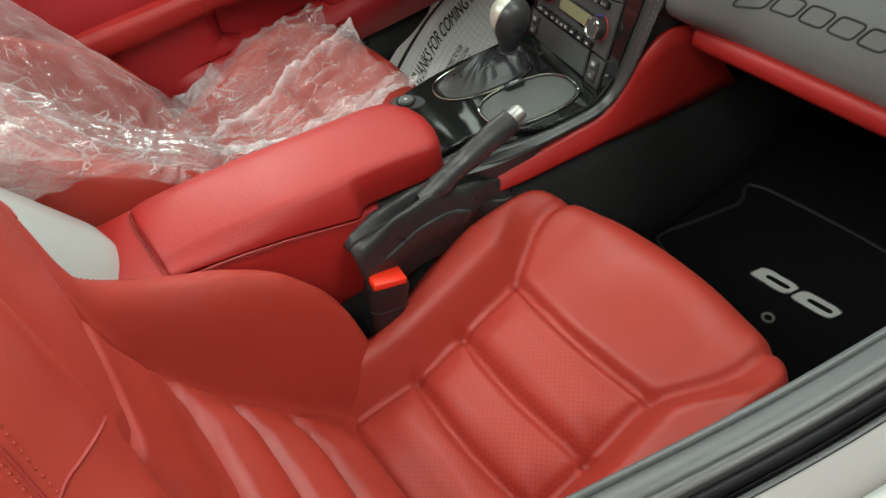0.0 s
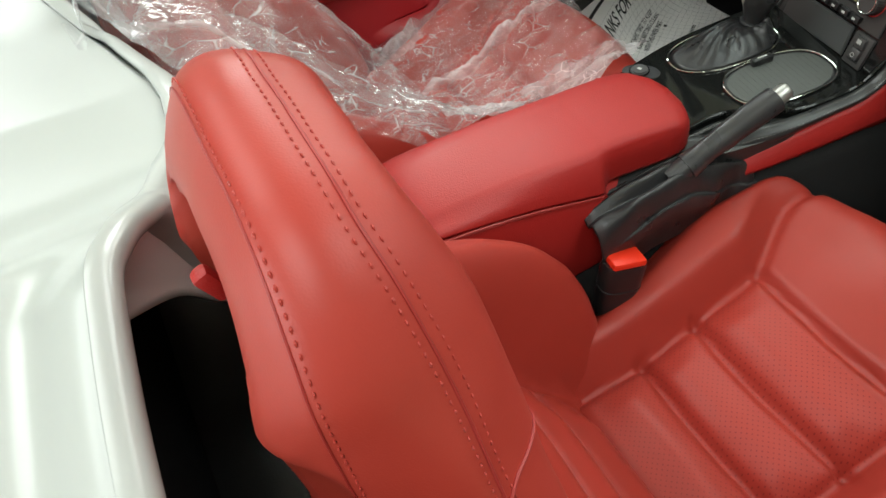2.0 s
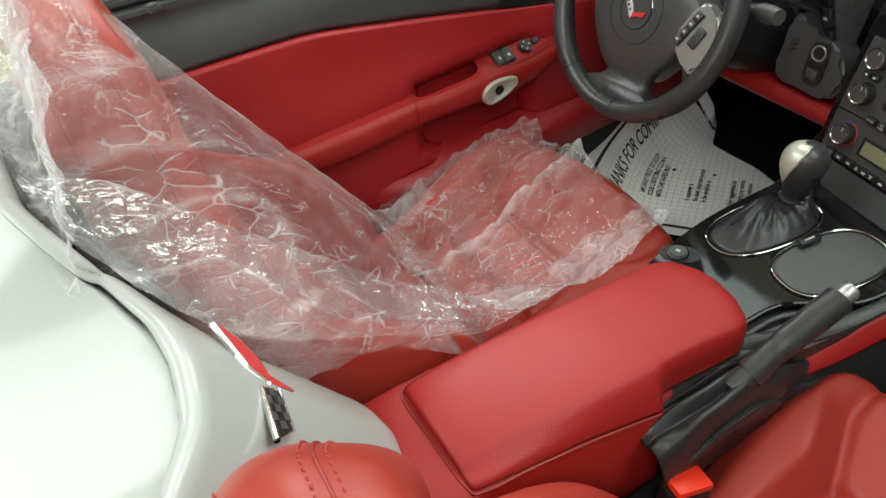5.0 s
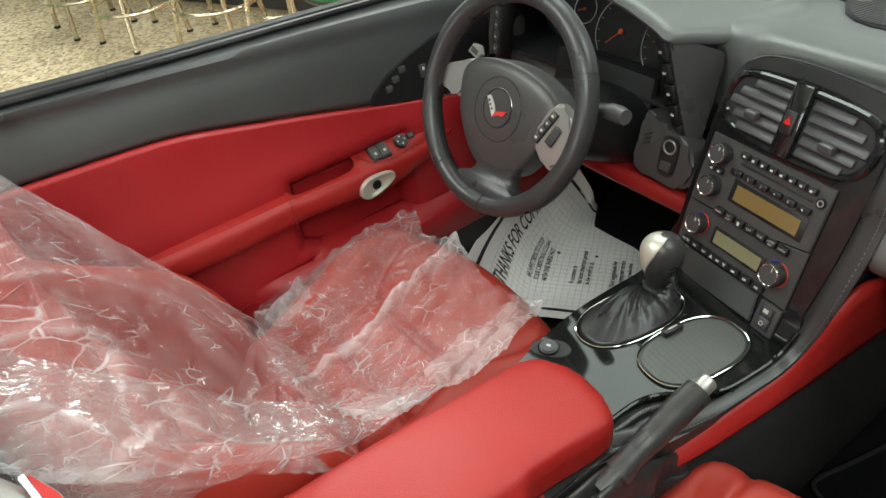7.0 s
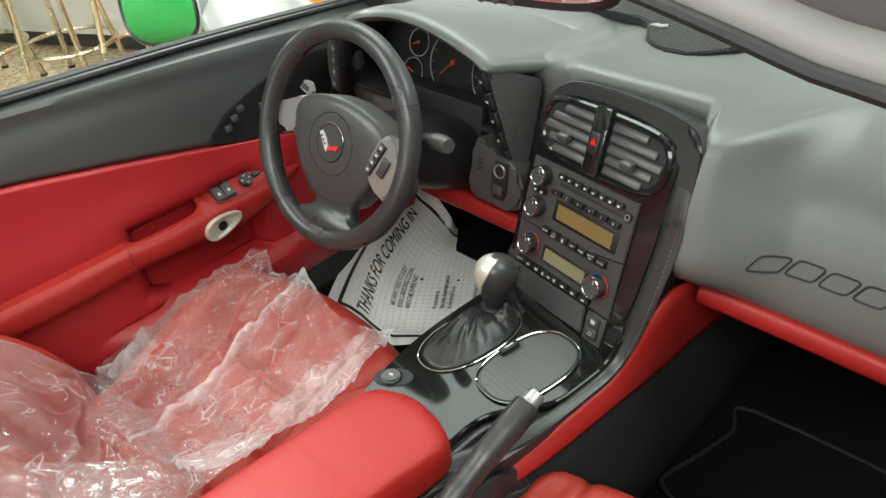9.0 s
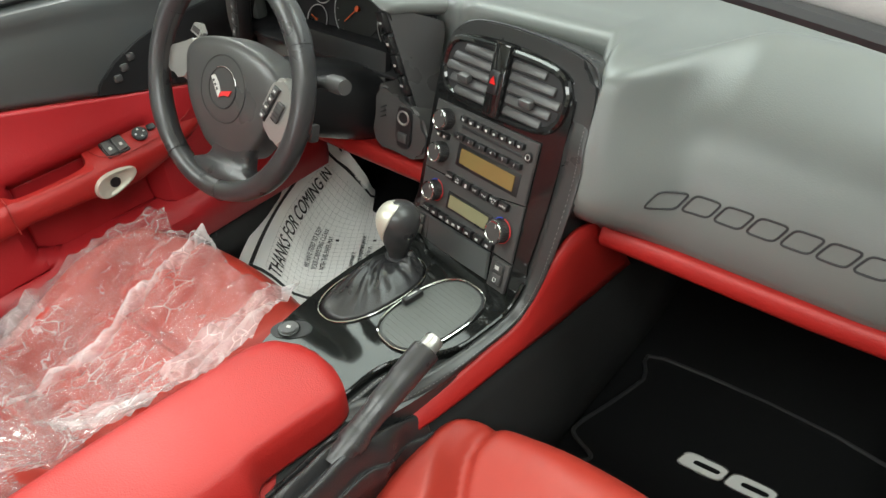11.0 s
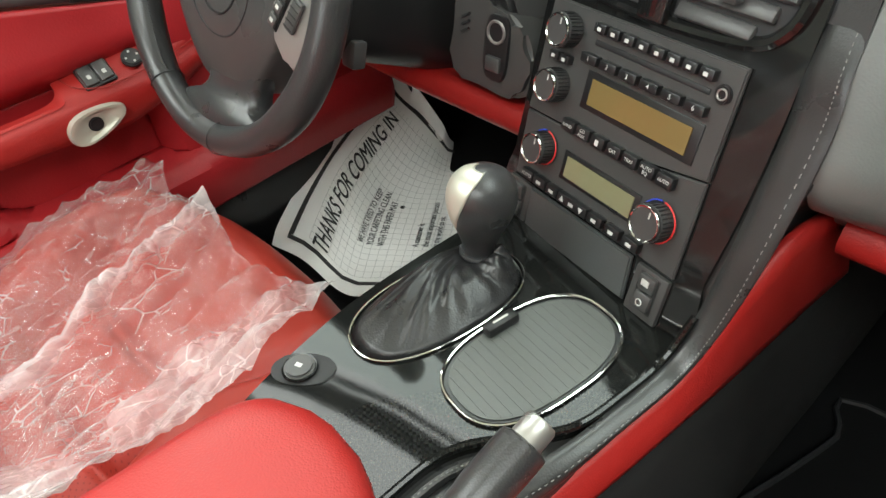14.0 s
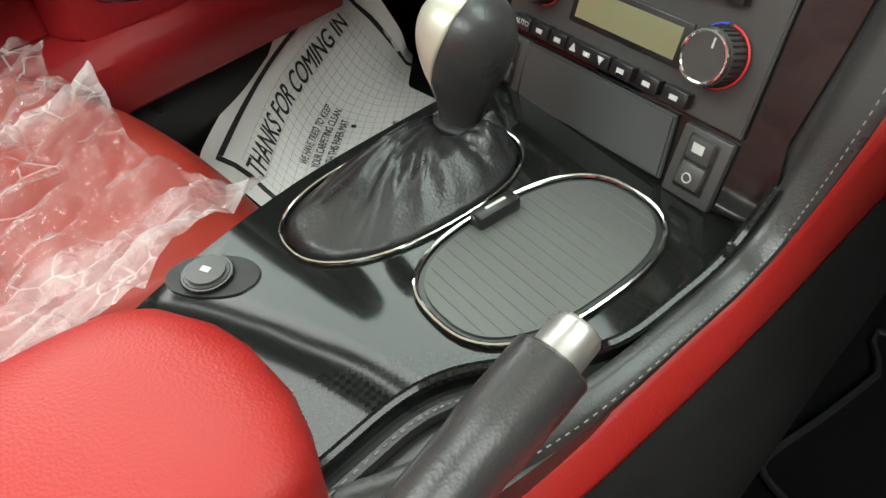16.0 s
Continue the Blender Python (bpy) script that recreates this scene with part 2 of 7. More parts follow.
    fr = node("ShaderNodeFresnel", IOR=1.5)
    nt.links.new(bump.outputs[0], fr.inputs["Normal"])
    mixa, mixb = node("ShaderNodeMixShader"), node("ShaderNodeMixShader")
    nt.links.new(haze, mixa.inputs[0])
    nt.links.new(clear.outputs[0], mixa.inputs[1])
    nt.links.new(body.outputs[0], mixa.inputs[2])
    nt.links.new(calc("MULTIPLY_ADD", fr.outputs[0], 0.2, 0.02), mixb.inputs[0])
    nt.links.new(mixa.outputs[0], mixb.inputs[1])
    nt.links.new(gl.outputs[0], mixb.inputs[2])
    nt.links.new(mixb.outputs[0], out.inputs[0])
    return m


def glass():
    m = bpy.data.materials.new("windscreen_glass")
    m.use_nodes = True
    nt = m.node_tree
    out = nt.nodes["Material Output"]
    clear = nt.nodes.new("ShaderNodeBsdfTransparent")
    clear.inputs[0].default_value = (0.86, 0.93, 0.9, 1)
    gl = nt.nodes.new("ShaderNodeBsdfGlossy")
    gl.inputs["Roughness"].default_value = 0.02
    fr = nt.nodes.new("ShaderNodeFresnel")
    mx = nt.nodes.new("ShaderNodeMixShader")
    nt.links.new(fr.outputs[0], mx.inputs[0])
    nt.links.new(clear.outputs[0], mx.inputs[1])
    nt.links.new(gl.outputs[0], mx.inputs[2])
    nt.links.new(mx.outputs[0], out.inputs[0])
    return m


def speckled_floor():
    """Tan terrazzo-like floor coating with dark and pale chips."""
    m = material("tan_speckled_floor", (0.42, 0.33, 0.2), 0.4, vary=0.15, vary_scale=3)
    nt, b = nodes_of(m)
    co = nt.nodes.new("ShaderNodeTexCoord")
    vo = nt.nodes.new("ShaderNodeTexVoronoi")
    vo.inputs["Scale"].default_value = 55
    cr = nt.nodes.new("ShaderNodeValToRGB")
    cr.color_ramp.elements[0].color, cr.color_ramp.elements[1].color = (0.2, 0.14, 0.08, 1), (0.58, 0.49, 0.33, 1)
    mid = cr.color_ramp.elements.new(0.45)
    mid.color = (0.43, 0.34, 0.2, 1)
    nt.links.new(co.outputs["Object"], vo.inputs["Vector"])
    sep = nt.nodes.new("ShaderNodeSeparateColor")
    nt.links.new(vo.outputs["Color"], sep.inputs[0])
    nt.links.new(sep.outputs[0], cr.inputs[0])
    nt.links.new(cr.outputs[0], b.inputs["Base Color"])
    return m


GLOSS, PERF, FILM, GLASS, FLOOR = gloss_weave(), perforated(), film(), glass(), speckled_floor()
MIRROR = material("mirror_silver", (0.85, 0.87, 0.86), 0.02, 1.0, vary=0.01, rough_vary=0.01)
GREEN_WALL = material("green_car_paint", (0.02, 0.36, 0.08), 0.3, vary=0.06, coat=0.6)


# ---- mesh tools ----
V = Vector


def link(name, me, mat, parent=None, label="", smooth=True):
    ob = new(name, me)
    for mm in (mat if isinstance(mat, (list, tuple)) else [mat]):
        me.materials.append(mm)
    if smooth:
        me.shade_smooth()
    if parent:
        ob.parent = parent
    if label:
        tagged(ob, label)
    return ob


def part(name, bm, mat, parent=None, label="", smooth=True, sharp=35):
    """One mesh object from a bmesh, under a thing or a part."""
    bmesh.ops.recalc_face_normals(bm, faces=bm.faces)
    me = bpy.data.meshes.new(name)
    bm.to_mesh(me)
    bm.free()
    ob = link(name, me, mat, parent, label, smooth)
    if smooth and sharp < 180:
        me.set_sharp_from_angle(angle=radians(sharp))
    return ob


def thing(name, label, category, group="", kind=""):
    return tagged(new(name), label, category, group, kind)


def spline(pts, n, closed=False):
    """Catmull-Rom through the points, n steps a span."""
    p = [V(q) for q in pts]
    out, k = [], len(p)
    for i in range(k if closed else k - 1):
        a = p[i - 1] if (closed or i) else p[0] * 2 - p[1]
        b, c = p[i], p[(i + 1) % k]
        d = p[(i + 2) % k] if (closed or i + 2 < k) else p[-1] * 2 - p[-2]
        for j in range(n):
            t = j / n
            out.append(0.5 * (2 * b + (c - a) * t + (2 * a - 5 * b + 4 * c - d) * t * t + (3 * b - a - 3 * c + d) * t ** 3))
    if not closed:
        out.append(p[-1].copy())
    return out


def loft(rings, closed=True, caps=True, loop=False):
    bm = bmesh.new()
    rows = [[bm.verts.new(q) for q in r] for r in rings]
    m = len(rows[0])
    pairs = list(zip(rows, rows[1:])) + ([(rows[-1], rows[0])] if loop else [])
    for ra, rb in pairs:
        for i in range(m if closed else m - 1):
            j = (i + 1) % m
            bm.faces.new((ra[i], ra[j], rb[j], rb[i]))
    if caps and closed and not loop:
        bm.faces.new(rows[0][::-1])
        bm.faces.new(rows[-1])
    return bm


def tube(pts, r, seg=10, closed=False, flat=1.0, up=(0, 0, 1)):
    """A round bar along the points; r is a number or one for each point."""
    p = [V(q) for q in pts]
    k = len(p)
    rs = r if isinstance(r, (list, tuple)) else [r] * k
    rings, side = [], None
    for i in range(k):
        t = (p[(i + 1) % k] - p[i - 1]) if closed else (p[min(i + 1, k - 1)] - p[max(i - 1, 0)])
        t.normalize()
        if side is None:
            side = t.cross(V(up))
            if side.length < 1e-4:
                side = t.cross(V((1, 0, 0)))
        side = (side - t * side.dot(t)).normalized()
        w = t.cross(side)
        rings.append([p[i] + rs[i] * (math.cos(a) * side + flat * math.sin(a) * w) for a in (2 * math.pi * j / seg for j in range(seg))])
    return loft(rings, True, True, closed)


def rbox(sx, sy, sz, r=0.004, m=None, seg=2):
    bm = bmesh.new()
    bmesh.ops.create_cube(bm, size=1, matrix=Matrix.Diagonal((sx, sy, sz, 1)))
    if r:
        bmesh.ops.bevel(bm, geom=bm.edges[:], offset=min(r, sx * 0.49, sy * 0.49, sz * 0.49), segments=seg, profile=0.5, affect="EDGES")
    if m is not None:
        bm.transform(m)
    return bm


def disc(r, h, m=None, seg=28, r2=None, bevel=0.0):
    bm = bmesh.new()
    bmesh.ops.create_cone(bm, cap_ends=True, segments=seg, radius1=r, radius2=r if r2 is None else r2, depth=h)
    if bevel:
        bmesh.ops.bevel(bm, geom=[e for e in bm.edges if len(e.link_faces) == 2 and e.calc_face_angle(0) > 1], offset=bevel, segments=2, affect="EDGES")
    if m is not None:
        bm.transform(m)
    return bm


def plate(outline, z0, z1, m=None, bevel=0.0):
    """A flat piece of the given outline (x, y) between two heights."""
    bm = bmesh.new()
    lo = [bm.verts.new((x, y, z0)) for x, y in outline]
    hi = [bm.verts.new((x, y, z1)) for x, y in outline]
    k = len(lo)
    bm.faces.new(lo[::-1])
    top = bm.faces.new(hi)
    for i in range(k):
        bm.faces.new((lo[i], lo[(i + 1) % k], hi[(i + 1) % k], hi[i]))
    if bevel:
        bmesh.ops.bevel(bm, geom=list(top.edges), offset=bevel, segments=2, affect="EDGES")
    if m is not None:
        bm.transform(m)
    return bm


def oval(a, b, n=40, power=2.0, cx=0.0, cy=0.0, turn=0.0):
    out = []
    for i in range(n):
        t = 2 * math.pi * i / n
        c, s = math.cos(t), math.sin(t)
        x = a * math.copysign(abs(c) ** (2 / power), c)
        y = b * math.copysign(abs(s) ** (2 / power), s)
        out.append((cx + x * math.cos(turn) - y * math.sin(turn), cy + x * math.sin(turn) + y * math.cos(turn)))
    return out


def sheet(fn, nu, nv):
    """An open surface fn(u, v) over the unit square."""
    return loft([[V(fn(i / nu, j / nv)) for i in range(nu + 1)] for j in range(nv + 1)], closed=False, caps=False)


def thick(ob, t, offset=-1.0):
    md = ob.modifiers.new("thickness", "SOLIDIFY")
    md.thickness, md.offset = t, offset
    return ob


def sm(a, b, x):
    t = min(1, max(0, (x - a) / (b - a)))
    return t * t * (3 - 2 * t)


def lerp_table(tab, x):
    """Smooth curve through a table of (x, value) that does not overshoot."""
    if x <= tab[0][0]:
        return tab[0][1]
    if x >= tab[-1][0]:
        return tab[-1][1]
    k = 0
    while tab[k + 1][0] < x:
        k += 1

    def rise(i):
        return (tab[i + 1][1] - tab[i][1]) / (tab[i + 1][0] - tab[i][0])

    def slope(i):
        if i == 0 or i == len(tab) - 1:
            return rise(0) if i == 0 else rise(i - 1)
        a, b = rise(i - 1), rise(i)
        return 0.0 if a * b <= 0 else 2 * a * b / (a + b)

    h = tab[k + 1][0] - tab[k][0]
    t = (x - tab[k][0]) / h
    return (tab[k][1] * (1 + 2 * t) * (1 - t) ** 2 + h * slope(k) * t * (1 - t) ** 2 + tab[k + 1][1] * t * t * (3 - 2 * t) + h * slope(k + 1) * t * t * (t - 1))


def bell(x, w):
    return math.exp(-(x / w) ** 2)


def words(name, text, size, m, mat, parent, align="LEFT", depth=0.0003, bold=0.0):
    cu = bpy.data.curves.new(name, "FONT")
    cu.body, cu.size, cu.align_x, cu.align_y, cu.extrude, cu.offset = text, size, align, "CENTER", depth, bold * size
    cu.space_character = 1.0 + 0.8 * bold
    tmp = bpy.data.objects.new(name, cu)
    scene.collection.objects.link(tmp)
    dg = bpy.context.evaluated_depsgraph_get()
    me = bpy.data.meshes.new_from_object(tmp.evaluated_get(dg))
    bpy.data.objects.remove(tmp)
    me.transform(m)
    me.materials.clear()
    return link(name, me, mat, parent, smooth=False)


def basis(o, x, y, z):
    m = Matrix((x, y, z)).transposed().to_4x4()
    m.translation = V(o)
    return m


# ---- the room ----
def room():
    g = part("floor", rbox(14, 14, 0.1, 0, pose(0, 0, -0.05)), FLOOR, smooth=False)
    tagged(g, "tan speckled resin floor of the showroom", "floor", kind="structure")
    c = part("ceiling", rbox(14, 14, 0.1, 0, pose(0, 0, 3.15)), CEIL, smooth=False)
    tagged(c, "plain pale ceiling above the car", "ceiling", kind="structure")
    for name, x, y, sx, sy, mt in (("wall_west", -7, 0, 0.1, 14, WALL), ("wall_east", 7, 0, 0.1, 14, WALL), ("wall_north", 0, 7, 14, 0.1, WALL), ("wall_south", 0, -7, 14, 0.1, WALL)):
        w = part(name, rbox(sx, sy, 3.1, 0, pose(x, y, 1.55)), mt, smooth=False)
        tagged(w, "painted showroom wall", "wall", kind="structure")
    # the frame behind the car is made up, to go round the rear fill
    for name, y, label in (("window_1", 6.88, "wide shop window ahead of the car"), ("window_2", -6.88, "unseen window frame added round the rear fill light")):
        w = thing(name, label, "window", kind="structure")
        for k in range(4):
            part("mullion", rbox(0.06, 0.08, 2.0, 0.004, pose(-2.55 + 2.03 * k, y, 1.75)), CHARCOAL, w)
        part("window_frame", rbox(6.2, 0.08, 0.06, 0.004, pose(0.5, y, 2.73)), CHARCOAL, w)
        part("window_sill", rbox(6.2, 0.12, 0.06, 0.004, pose(0.5, y, 0.77)), CHARCOAL, w)
    for lx, ly in LAMPS:
        t = thing("ceiling_light", "white rectangular ceiling light fitting", "light", "ceiling lights")
        bm = rbox(2.36, 0.03, 0.07, 0.004, pose(lx, ly - 0.77, 3.065))
        part("frame", bm, CABINET, t)
        part("frame", rbox(2.36, 0.03, 0.07, 0.004, pose(lx, ly + 0.77, 3.065)), CABINET, t)
        part("end_cap", rbox(0.03, 1.5, 0.07, 0.004, pose(lx - 1.17, ly, 3.065)), CABINET, t)
        part("end_cap", rbox(0.03, 1.5, 0.07, 0.004, pose(lx + 1.17, ly, 3.065)), CABINET, t)


room()


def bar_counter():
    t = thing("bar_counter", "white panelled bar counter with a recessed dark plinth", "counter")
    d = V((0.90, 0.43, 0)).normalized()
    m = basis((-4.2, 0.44, 0), d, V((-d.y, d.x, 0)), V((0, 0, 1)))
    part("plinth", rbox(5, 0.5, 0.1, 0.003, m @ pose(-1.33, 0.36, 0.05)), CHARCOAL, t)
    for i in range(4):
        part("panel", rbox(1.245, 0.5, 0.92, 0.004, m @ pose(-3.2 + 1.25 * i, 0.3, 0.56)), CABINET, t)
    part("worktop", rbox(5.1, 0.62, 0.04, 0.006, m @ pose(-1.33, 0.28, 1.04)), CHARCOAL, t)
    return m


bar_counter()


def bar_stool(x, y, turn):
    t = thing("bar_stool", "brushed metal bar stool with a foot ring beside the counter", "stool", "bar stools")
    for k in range(4):
        a = radians(45 + 90 * k)
        pts = [(r * math.cos(a), r * math.sin(a), z) for r, z in ((0.245, 0.006), (0.20, 0.35), (0.165, 0.68))]
        part("leg", tube(spline(pts, 4), 0.0145, 10), STOOL_METAL, t)
        part("foot", disc(0.018, 0.012, pose(0.245 * math.cos(a), 0.245 * math.sin(a), 0.006)), RUBBER, t)
    ring = [(0.232 * math.cos(i * math.pi / 16), 0.232 * math.sin(i * math.pi / 16), 0.2) for i in range(32)]
    part("foot_ring", tube(ring, 0.011, 8, True), STOOL_METAL, t)
    band = [(0.185 * math.cos(i * math.pi / 16), 0.185 * math.sin(i * math.pi / 16), 0.69) for i in range(32)]
    part("seat_band", tube(band, 0.022, 8, True, 0.6), STOOL_METAL, t)
    part("seat", disc(0.18, 0.07, pose(0, 0, 0.735), 32, bevel=0.02), SEAT_DARK, t, "black padded seat")
    t.matrix_basis = pose(x, y, 0, 0, 0, turn)
    return t


for sx, sy, tn in ((-3.75, 0.17, 15), (-3.37, 0.49, 36), (-2.98, 0.74, 20), (-4.25, 0.02, 5)):
    bar_stool(sx, sy, tn)


def card_box(x, y, z, sx, sy, sz, turn, mt, label):
    t = thing("carton", label, "box", "cartons by the counter")
    m = pose(x, y, z + sz / 2, 0, 0, turn)
    part("body", rbox(sx, sy, sz, 0.004, m), mt, t)
    part("tape", rbox(sx * 0.2, sy + 0.004, sz + 0.004, 0.001, m), TAN_CARD, t)
    for k in range(3):
        part("print", rbox(0.03, 0.002, sz * (0.5 - 0.08 * k), 0.0, m @ pose(-sx * 0.3 + 0.05 * k, -sy / 2 - 0.002, 0)), INK, t)


card_box(-2.95, 1.32, 0.0, 0.35, 0.3, 0.95, 20, ORANGE, "tall orange printed carton standing on the floor")
card_box(-2.5, 1.42, 0.0, 0.35, 0.3, 1.0, 10, ORANGE, "orange printed carton beside another carton")



def parked_car():
    """A green saloon parked beyond, seen only in the wing mirror."""
    t = thing("parked_car", "glossy green parked car behind the white one", "car")
    m = pose(-3.1, -3.3, 0, 0, 0, 60)
    secs = [(-2.1, 0.62, 0.35, 0.78), (-1.9, 0.9, 0.28, 0.82), (-1.0, 0.95, 0.25, 0.86), (0.4, 0.96, 0.25, 0.9), (1.3, 0.95, 0.25, 0.88), (2.0, 0.9, 0.28, 0.8), (2.15, 0.7, 0.4, 0.7)]
    part("body", loft([[m @ V((w * 0.95 * c, y, (lo + hi) / 2 + (hi - lo) / 2 * q)) for c, q in oval(1, 1, 28, 3.4)] for y, w, lo, hi in secs]), GREEN_WALL, t, "glossy green bodywork")
    cab = [(-1.2, 0.80, 0.86), (-0.6, 0.74, 1.3), (0.2, 0.72, 1.36), (0.7, 0.72, 1.3), (1.3, 0.8, 0.88)]
    part("cabin", loft([[m @ V((w * c, y, 0.8 + (hi - 0.8) * max(0, q))) for c, q in oval(1, 1, 28, 3)] for y, w, hi in cab]), BLACK, t, "dark glazed cabin")
    for sx in (-1, 1):
        for y in (-1.35, 1.35):
            w = part("wheel", disc(0.32, 0.2, m @ pose(0.84 * sx, y, 0.32, 0, 90, 0), 28, bevel=0.03), RUBBER, t)
            part("rim", disc(0.2, 0.205, m @ pose(0.845 * sx, y, 0.32, 0, 90, 0), 20, bevel=0.01), SATIN, w)
    part("swage_line", tube([m @ V((0.918, y, 0.68)) for y in (-1.8, 0, 1.8)], 0.012, 6), BLACK, t)


parked_car()

# ---- the car's shell ----
CX = 0.030
FALL_X = 0.008


def rear_deck():
    """The white tonneau with its two humps and the fall between the seats."""
    t = thing("rear_deck", "glossy white car body behind and between the seats", "car body")

    def lip(x):
        d = abs(x - CX)
        return lerp_table([(0, -0.893), (0.05, -0.898), (0.10, -0.914), (0.15, -0.935), (0.20, -0.959), (0.245, -0.974), (0.29, -0.979), (0.36, -0.985), (0.46, -0.992), (0.75, -1.06), (0.95, -1.1)], d)

    def top(x, y):
        """Two fairings behind the seats, a dished trough along each lip and a valley between."""
        d = abs(x - CX)
        rise = lerp_table([(0, 0.914), (0.06, 0.914), (0.10, 0.922), (0.15, 0.944), (0.20, 0.970), (0.25, 0.981), (0.31, 0.979), (0.42, 0.970), (0.58, 0.955), (0.70, 0.915), (0.95, 0.80)], d)
        away = lip(x) - y
        hump = 0.030 * bell(d - 0.36, 0.16) * sm(0.02, 0.22, away) * (1 - sm(0.7, 1.4, away))
        trough = -0.016 * bell(away - 0.055, 0.030) * sm(0.16, 0.24, d) * (1 - sm(0.40, 0.52, d))
        valley = 0.020 * (1 - sm(0.06, 0.2, d)) * sm(0.02, 0.3, away)
        return rise + hump + trough + valley - 0.05 * sm(0.6, 1.5, away)

    def deck(u, v):
        x = CX - 0.93 + 1.86 * u
        y0 = lip(x)
        if v < 0.7:
            y = -2.4 + (y0 + 2.4) * (1 - (1 - v / 0.7) ** 2.2)
            return x, y, top(x, y)
        a = (v - 0.7) / 0.3
        d = abs(x - CX)
        edge = (x, y0 + 0.011 * math.sin(math.pi * min(1, 1.4 * a)) - 0.05 * sm(0.45, 1, a), top(x, y0) - 0.032 * (1 - math.cos(a * math.pi / 2)))
        r = min(1, a / 0.07)
        bow = 0.022 * (d / 0.115) ** 2 * min(1, 2.5 * a)
        down = (FALL_X + (x - CX) * (1 - 0.15 * a ** 1.5), y0 + 0.014 * math.sin(r * math.pi / 2) + 0.152 * max(0, a - 0.05) - bow, top(x, y0) - 0.006 * (1 - math.cos(r * math.pi / 2)) - 0.255 * max(0, a - 0.05) ** 1.02 - 0.03 * sm(0.9, 1, a) - 0.6 * bow)
        k = 1 - sm(0.115, 0.155, d)
        return tuple(p + (q - p) * k for p, q in zip(edge, down))

    thick(part("deck", sheet(lambda u, v: deck(u, 0.7 * v), 230, 70), WHITE_PAINT, t, "white painted deck", sharp=60), 0.008)
    thick(part("fall", sheet(lambda u, v: deck(u, 0.7 + 0.3 * v), 230, 45), WHITE_PAINT, t, "white painted fall between the seats", sharp=60), 0.008)
    # the turned-down sides of the fall, under the lip
    for sg in (-1, 1):
        head, foot = spline([(0.105, -0.905, 0.905), (0.16, -0.930, 0.925), (0.22, -0.960, 0.950), (0.275, -0.985, 0.962)], 6), spline([(0.125, -0.900, 0.745), (0.165, -0.925, 0.790), (0.20, -0.950, 0.857), (0.27, -0.990, 0.925)], 6)
        rows = [[V((CX + sg * (p.lerp(q, k / 6).x - CX), p.lerp(q, k / 6).y - 0.006 * math.sin(math.pi * k / 6), p.lerp(q, k / 6).z)) for k in range(7)] for p, q in zip(head, foot)]
        thick(part("fall_side", loft(rows, False, False), WHITE_PAINT, t, "white side of the fall"), 0.006, 0.0)
    return t


rear_deck()


def shell():
    t = thing("car_tub", "black carpeted floor and bulkhead of the car interior", "car floor")
    prof = [(-1.05, 0.25), (-0.7, 0.25), (-0.2, 0.25), (0.12, 0.252), (0.22, 0.272), (0.30, 0.335), (0.42, 0.45), (0.55, 0.57), (0.62, 0.65), (0.66, 0.8)]
    yz = [(q.x, q.y) for q in spline([(a, b, 0) for a, b in prof], 4)]
    bm = loft([[V((x, a + 0.17 * sm(0.0, 0.3, a), b)) for a, b in yz] for x in (-0.72, -0.35, 0.037, 0.2, 0.4, 0.8)], False, False)
    thick(part("carpet", bm, CARPET, t), 0.004, 0.0)
    part("bulkhead", rbox(1.46, 0.04, 0.62, 0.01, pose(CX, -1.04, 0.54)), CARPET, t)
    part("shelf", rbox(1.4, 0.16, 0.02, 0.008, pose(CX, -1.0, 0.62)), BLACK, t)
    part("sill", rbox(0.11, 1.9, 0.16, 0.03, pose(-0.700, -0.2, 0.312)), BLACK, t, "black plastic sill cover")
    part("sill", rbox(0.12, 1.9, 0.16, 0.03, pose(0.74, -0.2, 0.31)), BLACK, t, "black plastic sill cover")
    part("kick_panel", rbox(0.03, 0.6, 0.56, 0.01, pose(-0.700, 0.50, 0.55)), CARPET, t)
    part("quarter_panel", rbox(0.05, 0.4, 0.55, 0.02, pose(-0.72, -0.93, 0.62)), BLACK, t)
    part("quarter_panel", rbox(0.05, 0.3, 0.55, 0.02, pose(0.80, -0.98, 0.6)), BLACK, t)
    part("cross_brace", rbox(0.46, 0.03, 0.10, 0.012, pose(0.27, -1.045, 0.83)), CHARCOAL, t, "charcoal panel below the deck")
    return t


shell()


